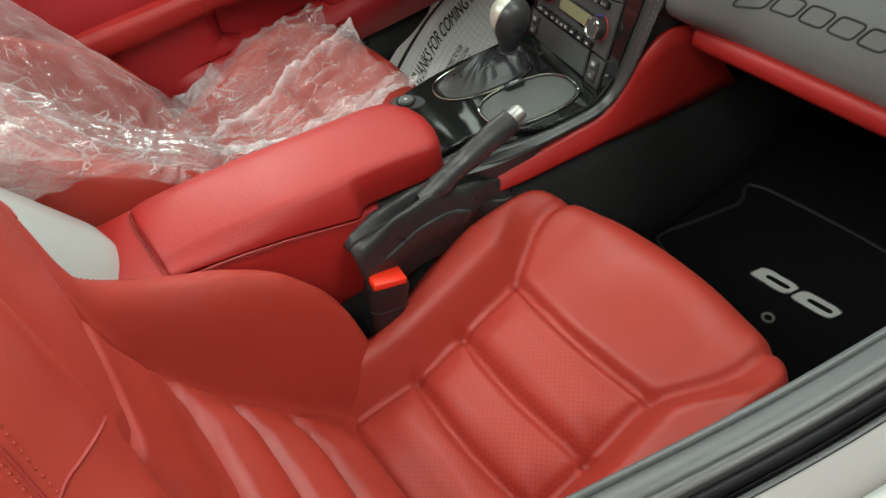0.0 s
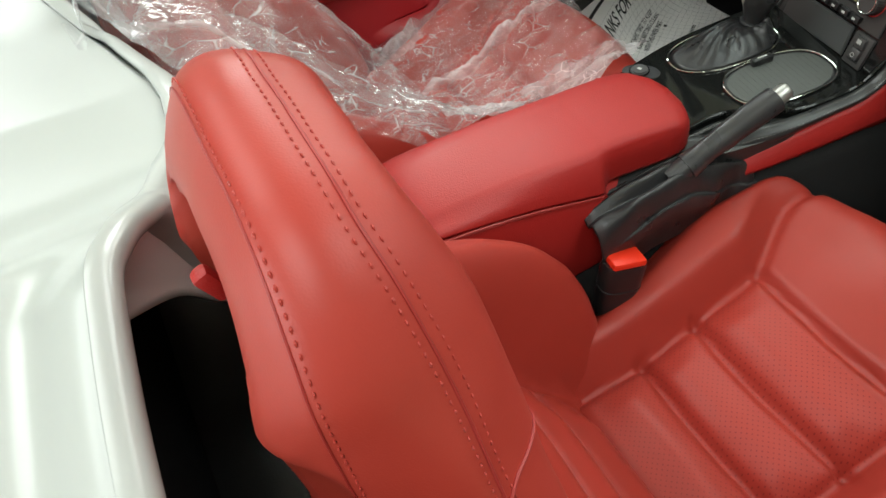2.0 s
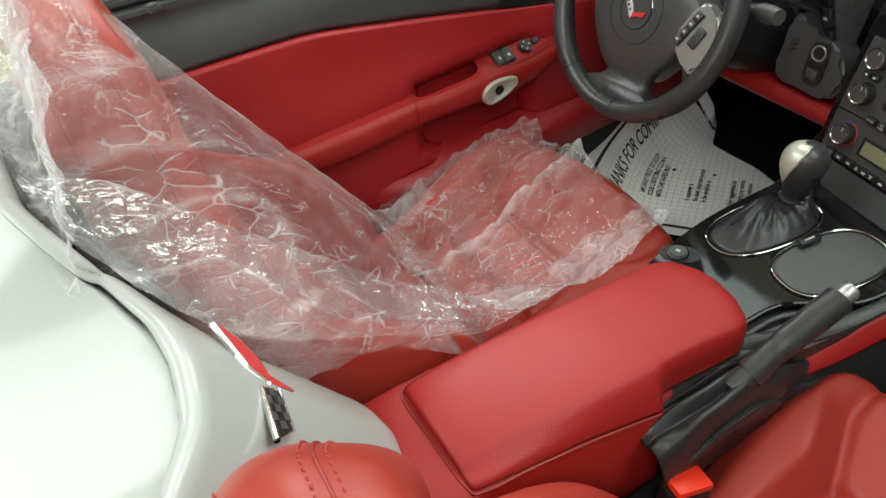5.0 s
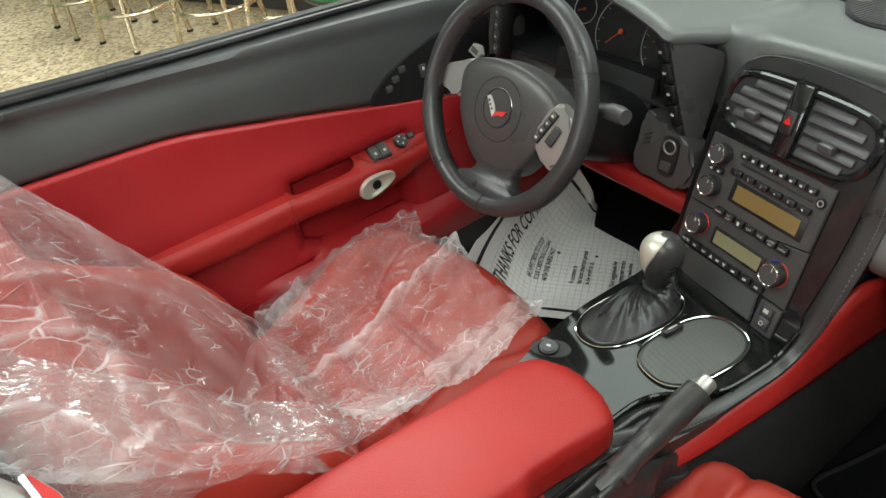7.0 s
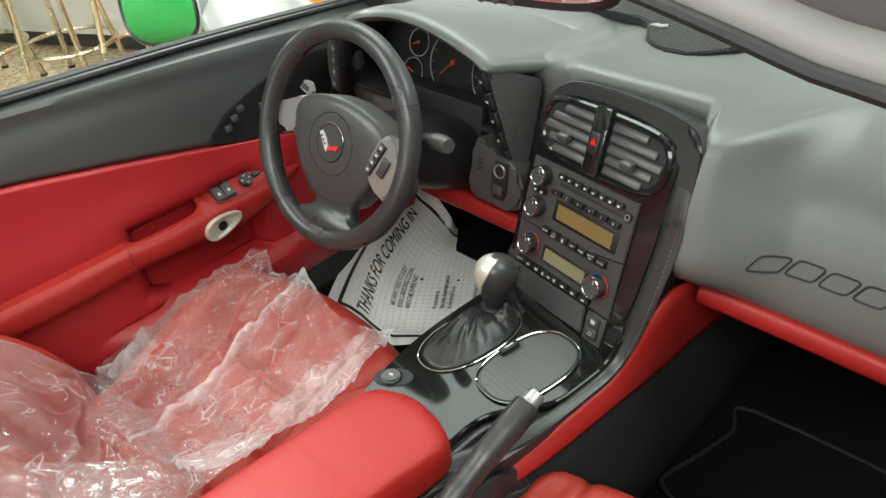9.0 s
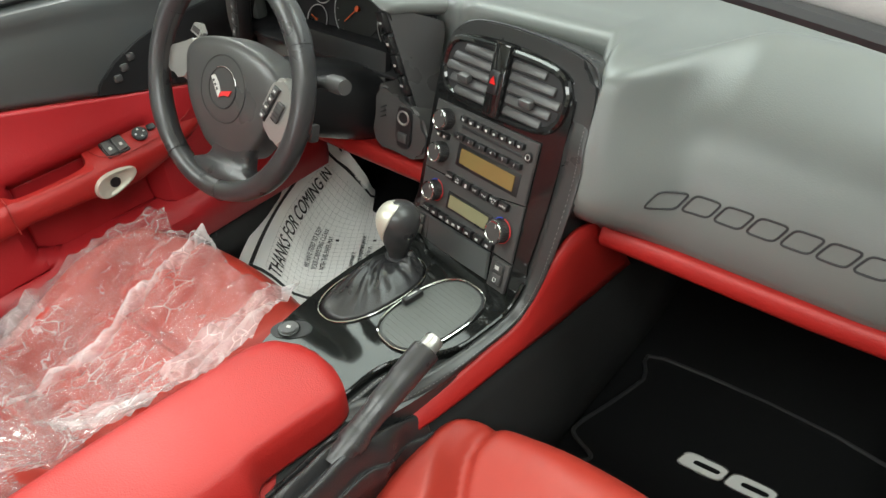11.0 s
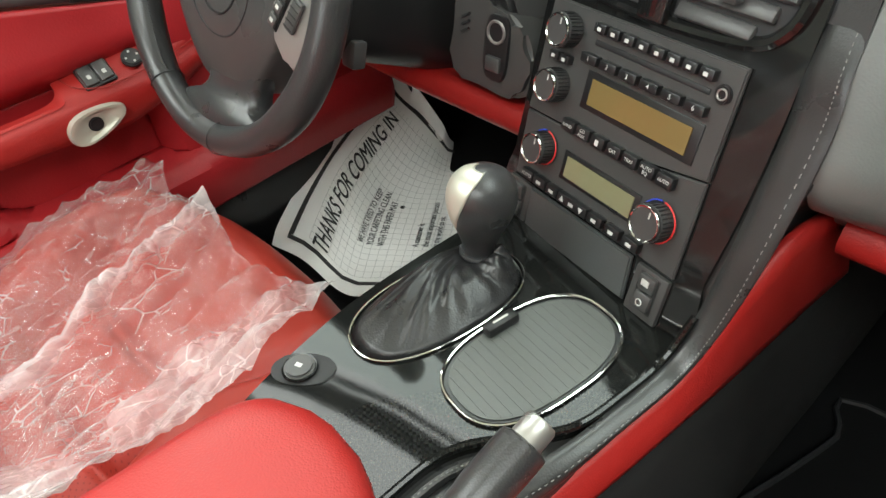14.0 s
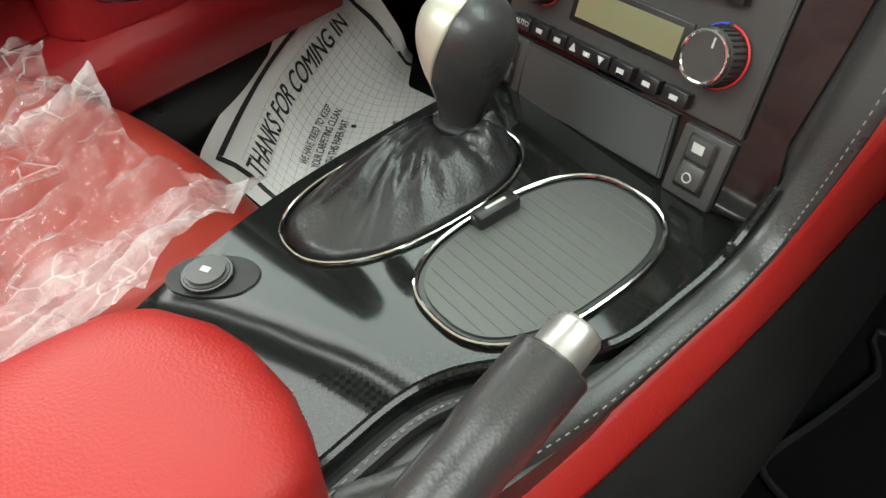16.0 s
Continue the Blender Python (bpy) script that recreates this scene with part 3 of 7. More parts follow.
def front_body():
    """White bonnet, wings and nose ahead of the windscreen."""
    t = thing("front_body", "glossy white bonnet and wings ahead of the windscreen", "car body")

    def bonnet(u, v):
        x = CX + (2 * u - 1) * (0.66 - 0.06 * v)
        k = abs(2 * u - 1)
        y = 0.74 - 0.22 * k ** 2 * (1 - v) + 1.30 * v
        return x, y, 0.862 - 0.17 * v ** 2 + 0.02 * k ** 3

    thick(part("bonnet", sheet(bonnet, 40, 40), WHITE_PAINT, t, "white bonnet", sharp=60), 0.006)
    for sg, nm in ((-1, "wing"), (1, "wing")):
        def wing(u, v):
            y = 0.50 + 1.60 * v
            x = CX + sg * (0.665 + 0.25 * u ** 0.7 + 0.02 * math.sin(math.pi * v))
            return x, y, 0.895 - 0.17 * v ** 2 + 0.035 * math.sin(math.pi * min(1, v * 1.2)) * (1 - u) - 0.42 * u ** 2.2

        thick(part(nm, sheet(wing, 20, 30), WHITE_PAINT, t, "white front wing", sharp=60), 0.006)
    part("cowl", rbox(1.3, 0.10, 0.02, 0.008, pose(CX, 0.72, 0.872)), BLACK, t, "black cowl under the windscreen")
    return t


front_body()


# ---- doors ----
def door_face(z):
    """How far the inner door skin stands in from the belt line at a height."""
    return lerp_table([(0.28, 0.03), (0.42, 0.06), (0.56, 0.05), (0.66, 0.055), (0.74, 0.042), (0.85, 0.03), (0.93, 0.0)], z)


def belt(y):
    return lerp_table([(-0.85, 0.955), (-0.5, 0.935), (-0.1, 0.917), (0.25, 0.893), (0.6, 0.86)], y)


def redline(y):
    return lerp_table([(-0.85, 0.845), (-0.55, 0.832), (-0.35, 0.795), (-0.12, 0.742), (0.03, 0.708), (0.2, 0.67)], y)


def driver_door():
    t = thing("driver_door", "closed car door with red and charcoal inner trim", "car door")
    X0, Y0, Y1 = -0.700, -0.80, 0.30

    def upper(u, v):
        y = Y0 + (Y1 - Y0) * u
        z = redline(y) + (belt(y) - redline(y)) * v
        x = X0 + door_face(z) + 0.012 * bell(v - 0.9, 0.12) - 0.018 * sm(0.93, 1, v)
        return x, y, z

    thick(part("upper_trim", sheet(upper, 50, 16), DOOR_TRIM, t, "charcoal upper door trim"), 0.02)

    def lower(u, v):
        y = Y0 + (Y1 - Y0) * u
        zb = lerp_table([(-0.8, 0.37), (-0.3, 0.39), (-0.05, 0.403), (0.3, 0.412)], y)
        z = zb + (redline(y) - 0.004 - zb) * v
        x = X0 + door_face(z) - 0.004
        # hollow of the pocket under the pull
        x -= 0.035 * sm(-0.375, -0.35, y) * (1 - sm(-0.10, -0.07, y)) * sm(0.475, 0.495, z - 0.03 * bell(y + 0.37, 0.04)) * (1 - sm(0.655, 0.695, z))
        x += 0.028 * sm(0.487, 0.462, z) * sm(-0.5, -0.38, y) - 0.01 * sm(0.45, 0.40, z)
        return x, y, z

    thick(part("lower_trim", sheet(lower, 130, 64), RED_DARK, t, "red padded lower door trim"), 0.02)
    # arm rest: a broad beam, hollow behind the pull, that widens into the switch shelf
    rows = []
    for y, back, front, zb, zf, low in ((-0.80, -0.670, -0.628, 0.655, 0.640, 0.600), (-0.66, -0.668, -0.606, 0.664, 0.650, 0.600), (-0.50, -0.668, -0.598, 0.667, 0.652, 0.600), (-0.385, -0.668, -0.598, 0.667, 0.653, 0.603),
                                    (-0.368, -0.660, -0.598, 0.666, 0.653, 0.604), (-0.360, -0.630, -0.598, 0.657, 0.652, 0.605), (-0.345, -0.624, -0.598, 0.652, 0.650, 0.606), (-0.29, -0.624, -0.598, 0.650, 0.648, 0.602), (-0.235, -0.624, -0.598, 0.652, 0.648, 0.598),
                                    (-0.218, -0.632, -0.597, 0.660, 0.648, 0.594), (-0.208, -0.664, -0.597, 0.674, 0.648, 0.592), (-0.15, -0.664, -0.597, 0.683, 0.646, 0.590), (-0.09, -0.664, -0.602, 0.690, 0.644, 0.600), (-0.04, -0.664, -0.612, 0.692, 0.646, 0.610), (0.03, -0.664, -0.632, 0.690, 0.655, 0.625), (0.09, -0.666, -0.650, 0.684, 0.665, 0.64)):
        w, h = front - back, zf - low
        sec = ((back, zb), (front - 0.30 * w, zf + (zb - zf) * 0.30), (front - 0.012, zf + 0.003), (front - 0.003, zf - 0.006), (front, zf - 0.4 * h), (front - 0.002, low + 0.010), (front - 0.010, low), (back, low - 0.004))
        rows.append([V((a, y, b)) for a, b in sec])
    rows = [list(r) for r in zip(*[spline(c, 4) for c in zip(*rows)])]
    rows = [[q for k in range(8) for q in ((r[k], r[k].lerp(r[k + 1], 0.5)) if k < 7 else (r[k],))] for r in rows]
    part("armrest", loft(rows), RED, t, "red padded armrest and pull")
    part("pull_cup", rbox(0.05, 0.17, 0.006, 0.002, pose(-0.643, -0.29, 0.612)), RED_DARK, t)
    part("seam", tube([(-0.5975, -0.372, 0.604), (-0.5962, -0.374, 0.63), (-0.5995, -0.373, 0.651), (-0.612, -0.370, 0.6585), (-0.640, -0.368, 0.664)], 0.0012, 6), SEAM, t)
    panel = spline([(-0.650, -0.205, 0.6700), (-0.622, -0.196, 0.6610), (-0.6065, -0.165, 0.6535), (-0.607, -0.11, 0.6530), (-0.618, -0.03, 0.6600), (-0.638, 0.02, 0.6740)], 5)
    part("panel_joint", tube(panel, 0.0010, 6), SEAM, t)
    sw = pose(-0.627, -0.163, 0.6625, 3, 34, 0)
    p = part("window_switch", rbox(0.036, 0.044, 0.008, 0.003, sw), BLACK, t, "black twin window switch")
    for k in (-1, 1):
        part("rocker", rbox(0.030, 0.019, 0.008, 0.003, sw @ pose(0, 0.0105 * k, 0.004, 5 * k)), CHARCOAL, p)
        part("symbol", rbox(0.006, 0.005, 0.0006, 0, sw @ pose(0.004, 0.0105 * k, 0.0086, 5 * k)), MARK, p)
    p = part("mirror_switch", disc(0.014, 0.008, sw @ pose(0.0, 0.052, 0.003), 24, bevel=0.002), BLACK, t)
    for k in range(4):
        part("symbol", rbox(0.003, 0.003, 0.0006, 0, sw @ pose(0.008 * math.cos(k * math.pi / 2), 0.052 + 0.008 * math.sin(k * math.pi / 2), 0.0073)), MARK, p)
    part("mirror_select", rbox(0.012, 0.016, 0.006, 0.002, sw @ pose(-0.004, 0.078, 0.001)), BLACK, t)
    # release button in its silver bowl
    bm = loft([[V((-0.597 + dx, -0.193 + 0.041 * k * c, 0.6175 + (0.0205 - 0.006 * c) * k * s + 0.005 * c)) for c, s in oval(1, 1, 32, 2.3)] for k, dx in ((1, -0.016), (1, 0.002), (0.95, 0.007), (0.80, 0.007), (0.6, 0.003), (0.3, 0.0022))])
    p = part("release_bowl", bm, KNOB_SILVER, t, "satin silver bowl of the door release")
    part("release_button", disc(0.010, 0.008, pose(-0.596, -0.196, 0.6165, 0, 90, 0), 20, bevel=0.002), BLACK, p)
    # speaker grille and its small badge
    part("speaker_grille", rbox(0.008, 0.16, 0.12, 0.004, pose(-0.653, -0.01, 0.485)), RED_DARK, t)
    part("badge", rbox(0.002, 0.034, 0.006, 0.0008, pose(-0.647, -0.04, 0.49, 18)), SATIN, t, "small silver maker's badge")
    part("courtesy_lamp", disc(0.035, 0.006, pose(-0.624, -0.50, 0.44, 0, 90, 0), 28, bevel=0.002), RED_DARK, t)
    # curved control panel below the mirror
    arc = [(-0.15, 0.758), (-0.14, 0.775), (-0.10, 0.803), (-0.05, 0.822), (0.02, 0.842), (0.12, 0.85), (0.22, 0.84), (0.24, 0.72), (0.05, 0.715), (-0.1, 0.745)]
    m = basis((-0.668, 0, 0), V((0, 1, 0)), V((0.12, 0, 0.99)), V((0.99, 0, -0.12)))
    mm = basis((-0.6675 - 0.0, 0, 0), V((0, 1, 0)), V((-0.14, 0, 0.99)), V((0.99, 0, 0.14)))
    mm.translation = V((-0.5455, 0, 0.0))
    p = part("control_panel", plate(arc, 0.0, 0.006, mm, 0.002), BLACK, t, "black curved memory control panel")
    for k in range(3):
        part("button", rbox(0.016, 0.014, 0.008, 0.004, mm @ pose(-0.105 + 0.018 * k, 0.775 + 0.014 * k, 0.007)), CHARCOAL, p)
    part("latch_button", rbox(0.016, 0.026, 0.006, 0.002, mm @ pose(-0.022, 0.785, 0.006)), CHARCOAL, p)
    part("symbol", rbox(0.005, 0.006, 0.0006, 0, mm @ pose(-0.022, 0.79, 0.0095)), MARK, p)
    # weather strips, window slot and painted outer skin
    for dx, dz, r, mt, nm in ((-0.004, 0.004, 0.006, BLACK, "inner_strip"), (-0.020, 0.005, 0.007, RUBBER, "belt_seal"), (-0.032, 0.005, 0.006, RUBBER, "belt_seal")):
        pts = [(X0 + dx, y, belt(y) + dz) for y in [Y0 + (Y1 + 0.18 - Y0) * i / 24 for i in range(25)]]
        part(nm, tube(pts, r, 8), mt, t)

    def skin(u, v):
        y = Y0 - 0.05 + (Y1 + 0.25 - Y0) * u
        return X0 - 0.04 - 0.07 * v ** 0.6, y, belt(y) + 0.003 - 0.3 * v ** 1.6

    thick(part("outer_skin", sheet(skin, 30, 10), WHITE_PAINT, t, "white painted outer door skin"), 0.006)
    part("lock_pin", disc(0.011, 0.012, pose(-0.675, -0.735, 0.945), 18, bevel=0.003), CHARCOAL, t)
    part("speaker_badge", rbox(0.004, 0.036, 0.008, 0.0012, pose(-0.634, -0.055, 0.496, 0, 0, -4)), SATIN, t, "small silver badge on the door speaker")
    # wing mirror, turned towards the driver
    nm = V((0.28, -0.955, 0.10)).normalized()
    xm = V((0, 0, 1)).cross(nm).normalized()
    MM = basis((-0.92, -0.048, 0.932), xm, nm.cross(xm), nm)

    def egg(k, z):
        """Outline of the mirror: fuller outboard, its lower edge rising inboard."""
        return [MM @ V((0.118 * k * c, 0.074 * k * q * (1.0 - 0.10 * c) + 0.010 * k * c, z)) for c, q in oval(1, 1, 44, 2.7)]

    mr = part("wing_mirror", loft([egg(0.5, -0.125), egg(0.78, -0.10), egg(0.96, -0.055), egg(1.0, -0.01), egg(1.0, 0.004), egg(0.95, 0.006)]), WHITE_PAINT, t, "white wing mirror")
    part("mirror_glass", loft([egg(0.905, 0.0045), egg(0.905, 0.0075)]), MIRROR, mr, "mirror glass", sharp=20)
    part("rim", tube(egg(0.925, 0.006), 0.0045, 8, True), BLACK, mr)
    part("mirror_foot", loft([[V((x, y + w * c, z + h * q)) for c, q in oval(1, 1, 20, 2.6)] for x, y, z, w, h in ((-0.735, 0.09, 0.888, 0.13, 0.022), (-0.78, 0.085, 0.905, 0.115, 0.032), (-0.82, 0.075, 0.921, 0.095, 0.044), (-0.86, 0.06, 0.93, 0.07, 0.055))]), WHITE_PAINT, mr)
    return t


driver_door()


def passenger_door():
    t = thing("passenger_door", "car door top with open window slot and white outer skin", "car door")

    def line(y, dx, dz=0.0):
        return V((lerp_table([(-1.05, 0.60), (-0.67, 0.655), (-0.40, 0.708), (-0.1, 0.745), (0.35, 0.77)], y) + dx, y, lerp_table([(-1.05, 0.885), (-0.4, 0.87), (0.35, 0.85)], y) + dz))

    ys = [-0.78 + 1.1 * i / 40 for i in range(41)]

    def inner(u, v):
        y = -0.78 + 1.1 * u
        p = line(y, 0.03 * v ** 2 - 0.0, -0.5 * v)
        return p.x + 0.02 * v, y, p.z - 0.012 * bell(v, 0.05) * 0

    thick(part("inner_trim", sheet(inner, 40, 16), DOOR_TRIM, t, "charcoal inner door trim"), 0.004, 0.0)

    def strip(nm, prof, mt, label=""):
        pr = [(q.x, q.y) for q in spline([(a, b, 0) for a, b in prof], 3)]
        bm = loft([[line(y, a, b) for a, b in pr] for y in ys], False, False)
        thick(part(nm, bm, mt, t, label), 0.002, 0.0)

    strip("top_roll", [(0.0, -0.02), (0.002, -0.006), (0.007, -0.0005), (0.014, 0.0015), (0.0185, 0.0005), (0.0195, -0.003)], DOOR_TRIM, "charcoal rolled door top")
    strip("lip", [(0.0195, -0.003), (0.021, 0.0005), (0.025, 0.001), (0.027, -0.002), (0.0275, -0.02)], CHARCOAL)
    strip("belt_seal", [(0.0275, -0.016), (0.030, -0.006), (0.033, -0.005), (0.034, -0.018)], RUBBER, "black rubber window seal")
    strip("window_slot", [(0.034, -0.018), (0.037, -0.03), (0.041, -0.018)], RUBBER)
    strip("belt_seal", [(0.041, -0.018), (0.0425, -0.004), (0.0455, -0.002), (0.047, -0.006)], BLACK)
    strip("outer_trim", [(0.047, -0.006), (0.049, 0.001), (0.056, 0.002), (0.066, 0.0005), (0.072, -0.003), (0.073, -0.008)], VISOR_GREY, "satin grey outer belt trim")

    def skin(u, v):
        y = -0.80 + 1.15 * u
        p = line(y, 0.073 + 0.09 * v ** 0.7, -0.006 - 0.25 * v ** 1.7)
        return p.x, y, p.z

    thick(part("outer_skin", sheet(skin, 40, 14), WHITE_PAINT, t, "white painted outer door skin"), 0.006)
    return t


passenger_door()


# ---- dashboard ----
def dashboard():
    t = thing("dashboard", "charcoal soft dashboard with an instrument hood and red lower band", "dashboard")
    side = [(0.26, 0.665), (0.13, 0.678), (0.102, 0.705), (0.098, 0.735), (0.108, 0.775), (0.128, 0.825), (0.165, 0.87), (0.21, 0.90), (0.26, 0.922), (0.305, 0.932), (0.335, 0.925), (0.362, 0.909), (0.45, 0.908), (0.58, 0.915), (0.72, 0.915)]
    mid = [(0.26, 0.80), (0.18, 0.80), (0.168, 0.825), (0.158, 0.85), (0.152, 0.88), (0.15, 0.905), (0.154, 0.928), (0.165, 0.938), (0.185, 0.940), (0.215, 0.936), (0.25, 0.930), (0.30, 0.921), (0.40, 0.914), (0.55, 0.914), (0.72, 0.915)]
    left = [(0.32, 0.70), (0.19, 0.71), (0.17, 0.73), (0.165, 0.755), (0.175, 0.772), (0.22, 0.78), (0.25, 0.782), (0.28, 0.785), (0.31, 0.792), (0.33, 0.82), (0.342, 0.86), (0.355, 0.905), (0.45, 0.91), (0.58, 0.912), (0.72, 0.912)]
    near = [(0.26, 0.665), (0.13, 0.678), (0.092, 0.705), (0.052, 0.735), (0.037, 0.765), (0.045, 0.80), (0.057, 0.84), (0.069, 0.875), (0.084, 0.908), (0.102, 0.922), (0.135, 0.926), (0.18, 0.926), (0.30, 0.918), (0.55, 0.914), (0.72, 0.915)]
    sides, mids, lefts, nears = (spline([(0, a, b) for a, b in s], 5) for s in (side, mid, left, near))
    rings = []
    for i in range(126):
        x = -0.72 + 1.5 * i / 125
        w = 1 - sm(0.165, 0.203, x)
        we = 1 - sm(0.204, 0.34, x)
        fin = 1 - sm(-0.14, -0.05, x)
        wl = 1 - sm(-0.19, -0.155, x)
        drop = 0.05 * sm(0.55, 0.80, abs(x - CX)) ** 2
        row = []
        for k, (a, b, c, e) in enumerate(zip(sides, mids, lefts, nears)):
            b = b + V((0, 0.055 * fin, -0.026 * fin)) * (1 - sm(0.3, 0.5, b.y))
            q = a.lerp(e, we).lerp(b, w).lerp(c, wl)
            row.append(V((x, q.y + 0.05 * sm(0.5, 0.78, abs(x - CX)) * (1 - sm(0.2, 0.5, q.y)), q.z - drop)))
        rings.append(row)
    thick(part("dash_top", loft(rings, False, False), DASH, t, "charcoal soft dash skin"), 0.012)
    # red band under the glove compartment
    prof = [(0.128, 0.70), (0.098, 0.704), (0.088, 0.692), (0.09, 0.676), (0.11, 0.664), (0.17, 0.66), (0.2, 0.69)]
    ring = [(q.x, q.y) for q in spline([(a, b, 0) for a, b in prof], 4, True)]
    part("lower_band", loft([[V((x, a + 0.05 * sm(0.5, 0.78, abs(x - CX)), b - 0.01 * sm(0.5, 0.78, x))) for a, b in ring] for x in (0.222, 0.232, 0.3, 0.4, 0.5, 0.6, 0.7, 0.77)]), RED, t, "red lower dash band")
    part("lower_band", loft([[V((x, a, b - 0.026 + 0.03 * sm(-0.35, -0.6, x))) for a, b in ring] for x in (-0.62, -0.5, -0.4, -0.3, -0.2, -0.098)]), RED, t, "red lower dash band under the wheel")
    # stamped marks on the glove compartment, as plain slanted outlines
    def face_y(x, z):
        """Depth of the glove compartment's face."""
        run = [p.lerp(q, 1 - sm(0.204, 0.34, x)) for p, q in zip(sides, nears)][14:42]
        p, q = next(((p, q) for p, q in zip(run, run[1:]) if p.z <= z <= q.z), (run[-2], run[-1]))
        return p.lerp(q, (z - p.z) / max(1e-6, q.z - p.z)).y + 0.05 * sm(0.5, 0.78, abs(x - CX))

    for k in range(8):
        x0 = 0.289 + 0.040 * k
        pts = []
        for c, q in oval(0.0168, 0.0112, 28, 5.0):
            x, z = x0 + 0.014 + c + 0.55 * q, 0.7775 + q
            pts.append((x, face_y(x, z) - 0.0002, z))
        part("stamped_mark", tube(pts, 0.0016, 6, True), RUBBER, t)
    # speaker grille on top with its small emblem
    outline = [(-0.35, 0.48), (-0.201, 0.437), (-0.10, 0.428), (-0.076, 0.412), (-0.064, 0.39), (-0.045, 0.355), (-0.019, 0.332), (0.01, 0.322), (0.041, 0.326), (0.065, 0.343), (0.086, 0.368), (0.121, 0.412), (0.16, 0.43), (0.4, 0.50), (0.4, 0.62), (-0.35, 0.62)]
    g = part("speaker_grille", plate([(a, b) for a, b in outline], 0.908, 0.9215, None), BLACK, t, "black slotted speaker grille")
    for k in range(40):
        y = 0.332 + 0.0064 * k
        x0 = lerp_table([(0.322, 0.0), (0.332, -0.016), (0.355, -0.042), (0.39, -0.061), (0.412, -0.073), (0.428, -0.095), (0.437, -0.19), (0.48, -0.345)], y)
        x1 = lerp_table([(0.322, 0.015), (0.326, 0.038), (0.343, 0.062), (0.368, 0.083), (0.412, 0.118), (0.43, 0.155), (0.50, 0.395)], y)
        part("slat", rbox(x1 - x0 - 0.006, 0.0028, 0.003, 0.0006, pose((x0 + x1) / 2, y, 0.9225)), CHARCOAL, g)
    em = part("emblem", plate([(-0.016, -0.004), (-0.004, 0.006), (0.0, 0.002), (0.012, 0.008), (0.016, 0.0), (0.002, -0.006)], 0, 0.003, pose(-0.048, 0.402, 0.9245, 8)), SATIN, t, "small silver crossed emblem")
    # instrument hood
    arch = [(-0.645, 0.15, 0.76), (-0.632, 0.14, 0.82), (-0.60, 0.13, 0.882), (-0.53, 0.125, 0.932), (-0.44, 0.125, 0.958), (-0.36, 0.125, 0.962), (-0.28, 0.122, 0.951), (-0.215, 0.117, 0.934), (-0.178, 0.114, 0.922), (-0.160, 0.152, 0.913), (-0.140, 0.205, 0.902), (-0.118, 0.26, 0.897), (-0.09, 0.32, 0.898), (-0.05, 0.39, 0.90)]
    front = spline(arch, 6)
    rows = []
    for dy, dz, sx in ((0.012, -0.016, 0.975), (0.002, -0.011, 0.988), (-0.004, -0.004, 1.0), (0.0, 0.003, 1.003), (0.016, 0.007, 1.003), (0.05, 0.006, 1.0), (0.09, 0.003, 1.0), (0.14, 0.0, 1.0), (0.19, -0.002, 1.0), (0.25, -0.004, 1.0), (0.32, -0.01, 1.0)):
        rows.append([V((-0.39 + (q.x + 0.39) * sx, q.y + dy, q.z + dz - (max(0, q.z - 0.906) * sm(0.0, 0.34, dy) if q.z > 0.906 else 0))) for q in front])
    thick(part("instrument_hood", loft(rows, False, False), DASH, t, "charcoal instrument hood", sharp=60), 0.006)
    inner = [[V((-0.39 + (q.x + 0.39) * s, q.y + dy, 0.83 + (q.z - 0.83) * s - dz)) for q in front[:52]] for s, dy, dz in ((0.97, 0.010, 0.006), (0.94, 0.07, 0.01), (0.90, 0.15, 0.01))]
    thick(part("hood_lining", loft(inner, False, False), RUBBER, t), 0.004)
    part("binnacle_tray", rbox(0.44, 0.18, 0.008, 0.003, pose(-0.42, 0.238, 0.791, 4)), RUBBER, t, "black tray under the gauges")
    part("column_bay", rbox(0.23, 0.02, 0.16, 0.012, pose(-0.345, 0.152, 0.745, -11)), RUBBER, t, "black recess round the column")
    tilt = Matrix.Rotation(radians(68), 4, "X")
    gm = Matrix.Translation((-0.39, 0.262, 0.845)) @ tilt
    b = part("gauge_panel", plate(oval(0.20, 0.078, 48, 3), -0.008, 0, gm), RUBBER, t, "black gauge panel with orange needles")
    for gx, gy, r, a0, a1, na in ((0.0, -0.012, 0.060, 95, 235, 225), (0.115, -0.012, 0.064, 110, 235, 180), (-0.098, 0.008, 0.027, 0, 360, 200), (-0.102, -0.05, 0.027, 0, 360, 160)):
        part("dial", disc(r * 0.97, 0.003, gm @ pose(gx, gy, 0.001), 32), BLACK, b)
        part("scale_arc", tube([gm @ V((gx + r * math.cos(radians(a0 + (a1 - a0) * i / 24)), gy + r * math.sin(radians(a0 + (a1 - a0) * i / 24)), 0.004)) for i in range(25)], 0.0011, 5), MARK, b)
        for k in range(7 if r > 0.04 else 0):
            a = radians(a0 + (a1 - a0) * k / 6)
            part("tick", rbox(0.005, 0.0011, 0.0006, 0, gm @ pose(gx + 0.9 * r * math.cos(a), gy + 0.9 * r * math.sin(a), 0.003, 0, 0, math.degrees(a))), PALE_INK, b)
        c, q = math.cos(radians(na)), math.sin(radians(na))
        part("needle", rbox(r * 0.7, 0.0022, 0.0015, 0.0004, gm @ pose(gx + r * 0.3 * c, gy + r * 0.3 * q, 0.006, 0, 0, na)), NEEDLE, b)
        part("needle_hub", disc(r * 0.09, 0.004, gm @ pose(gx, gy, 0.006), 14), NEEDLE, b)
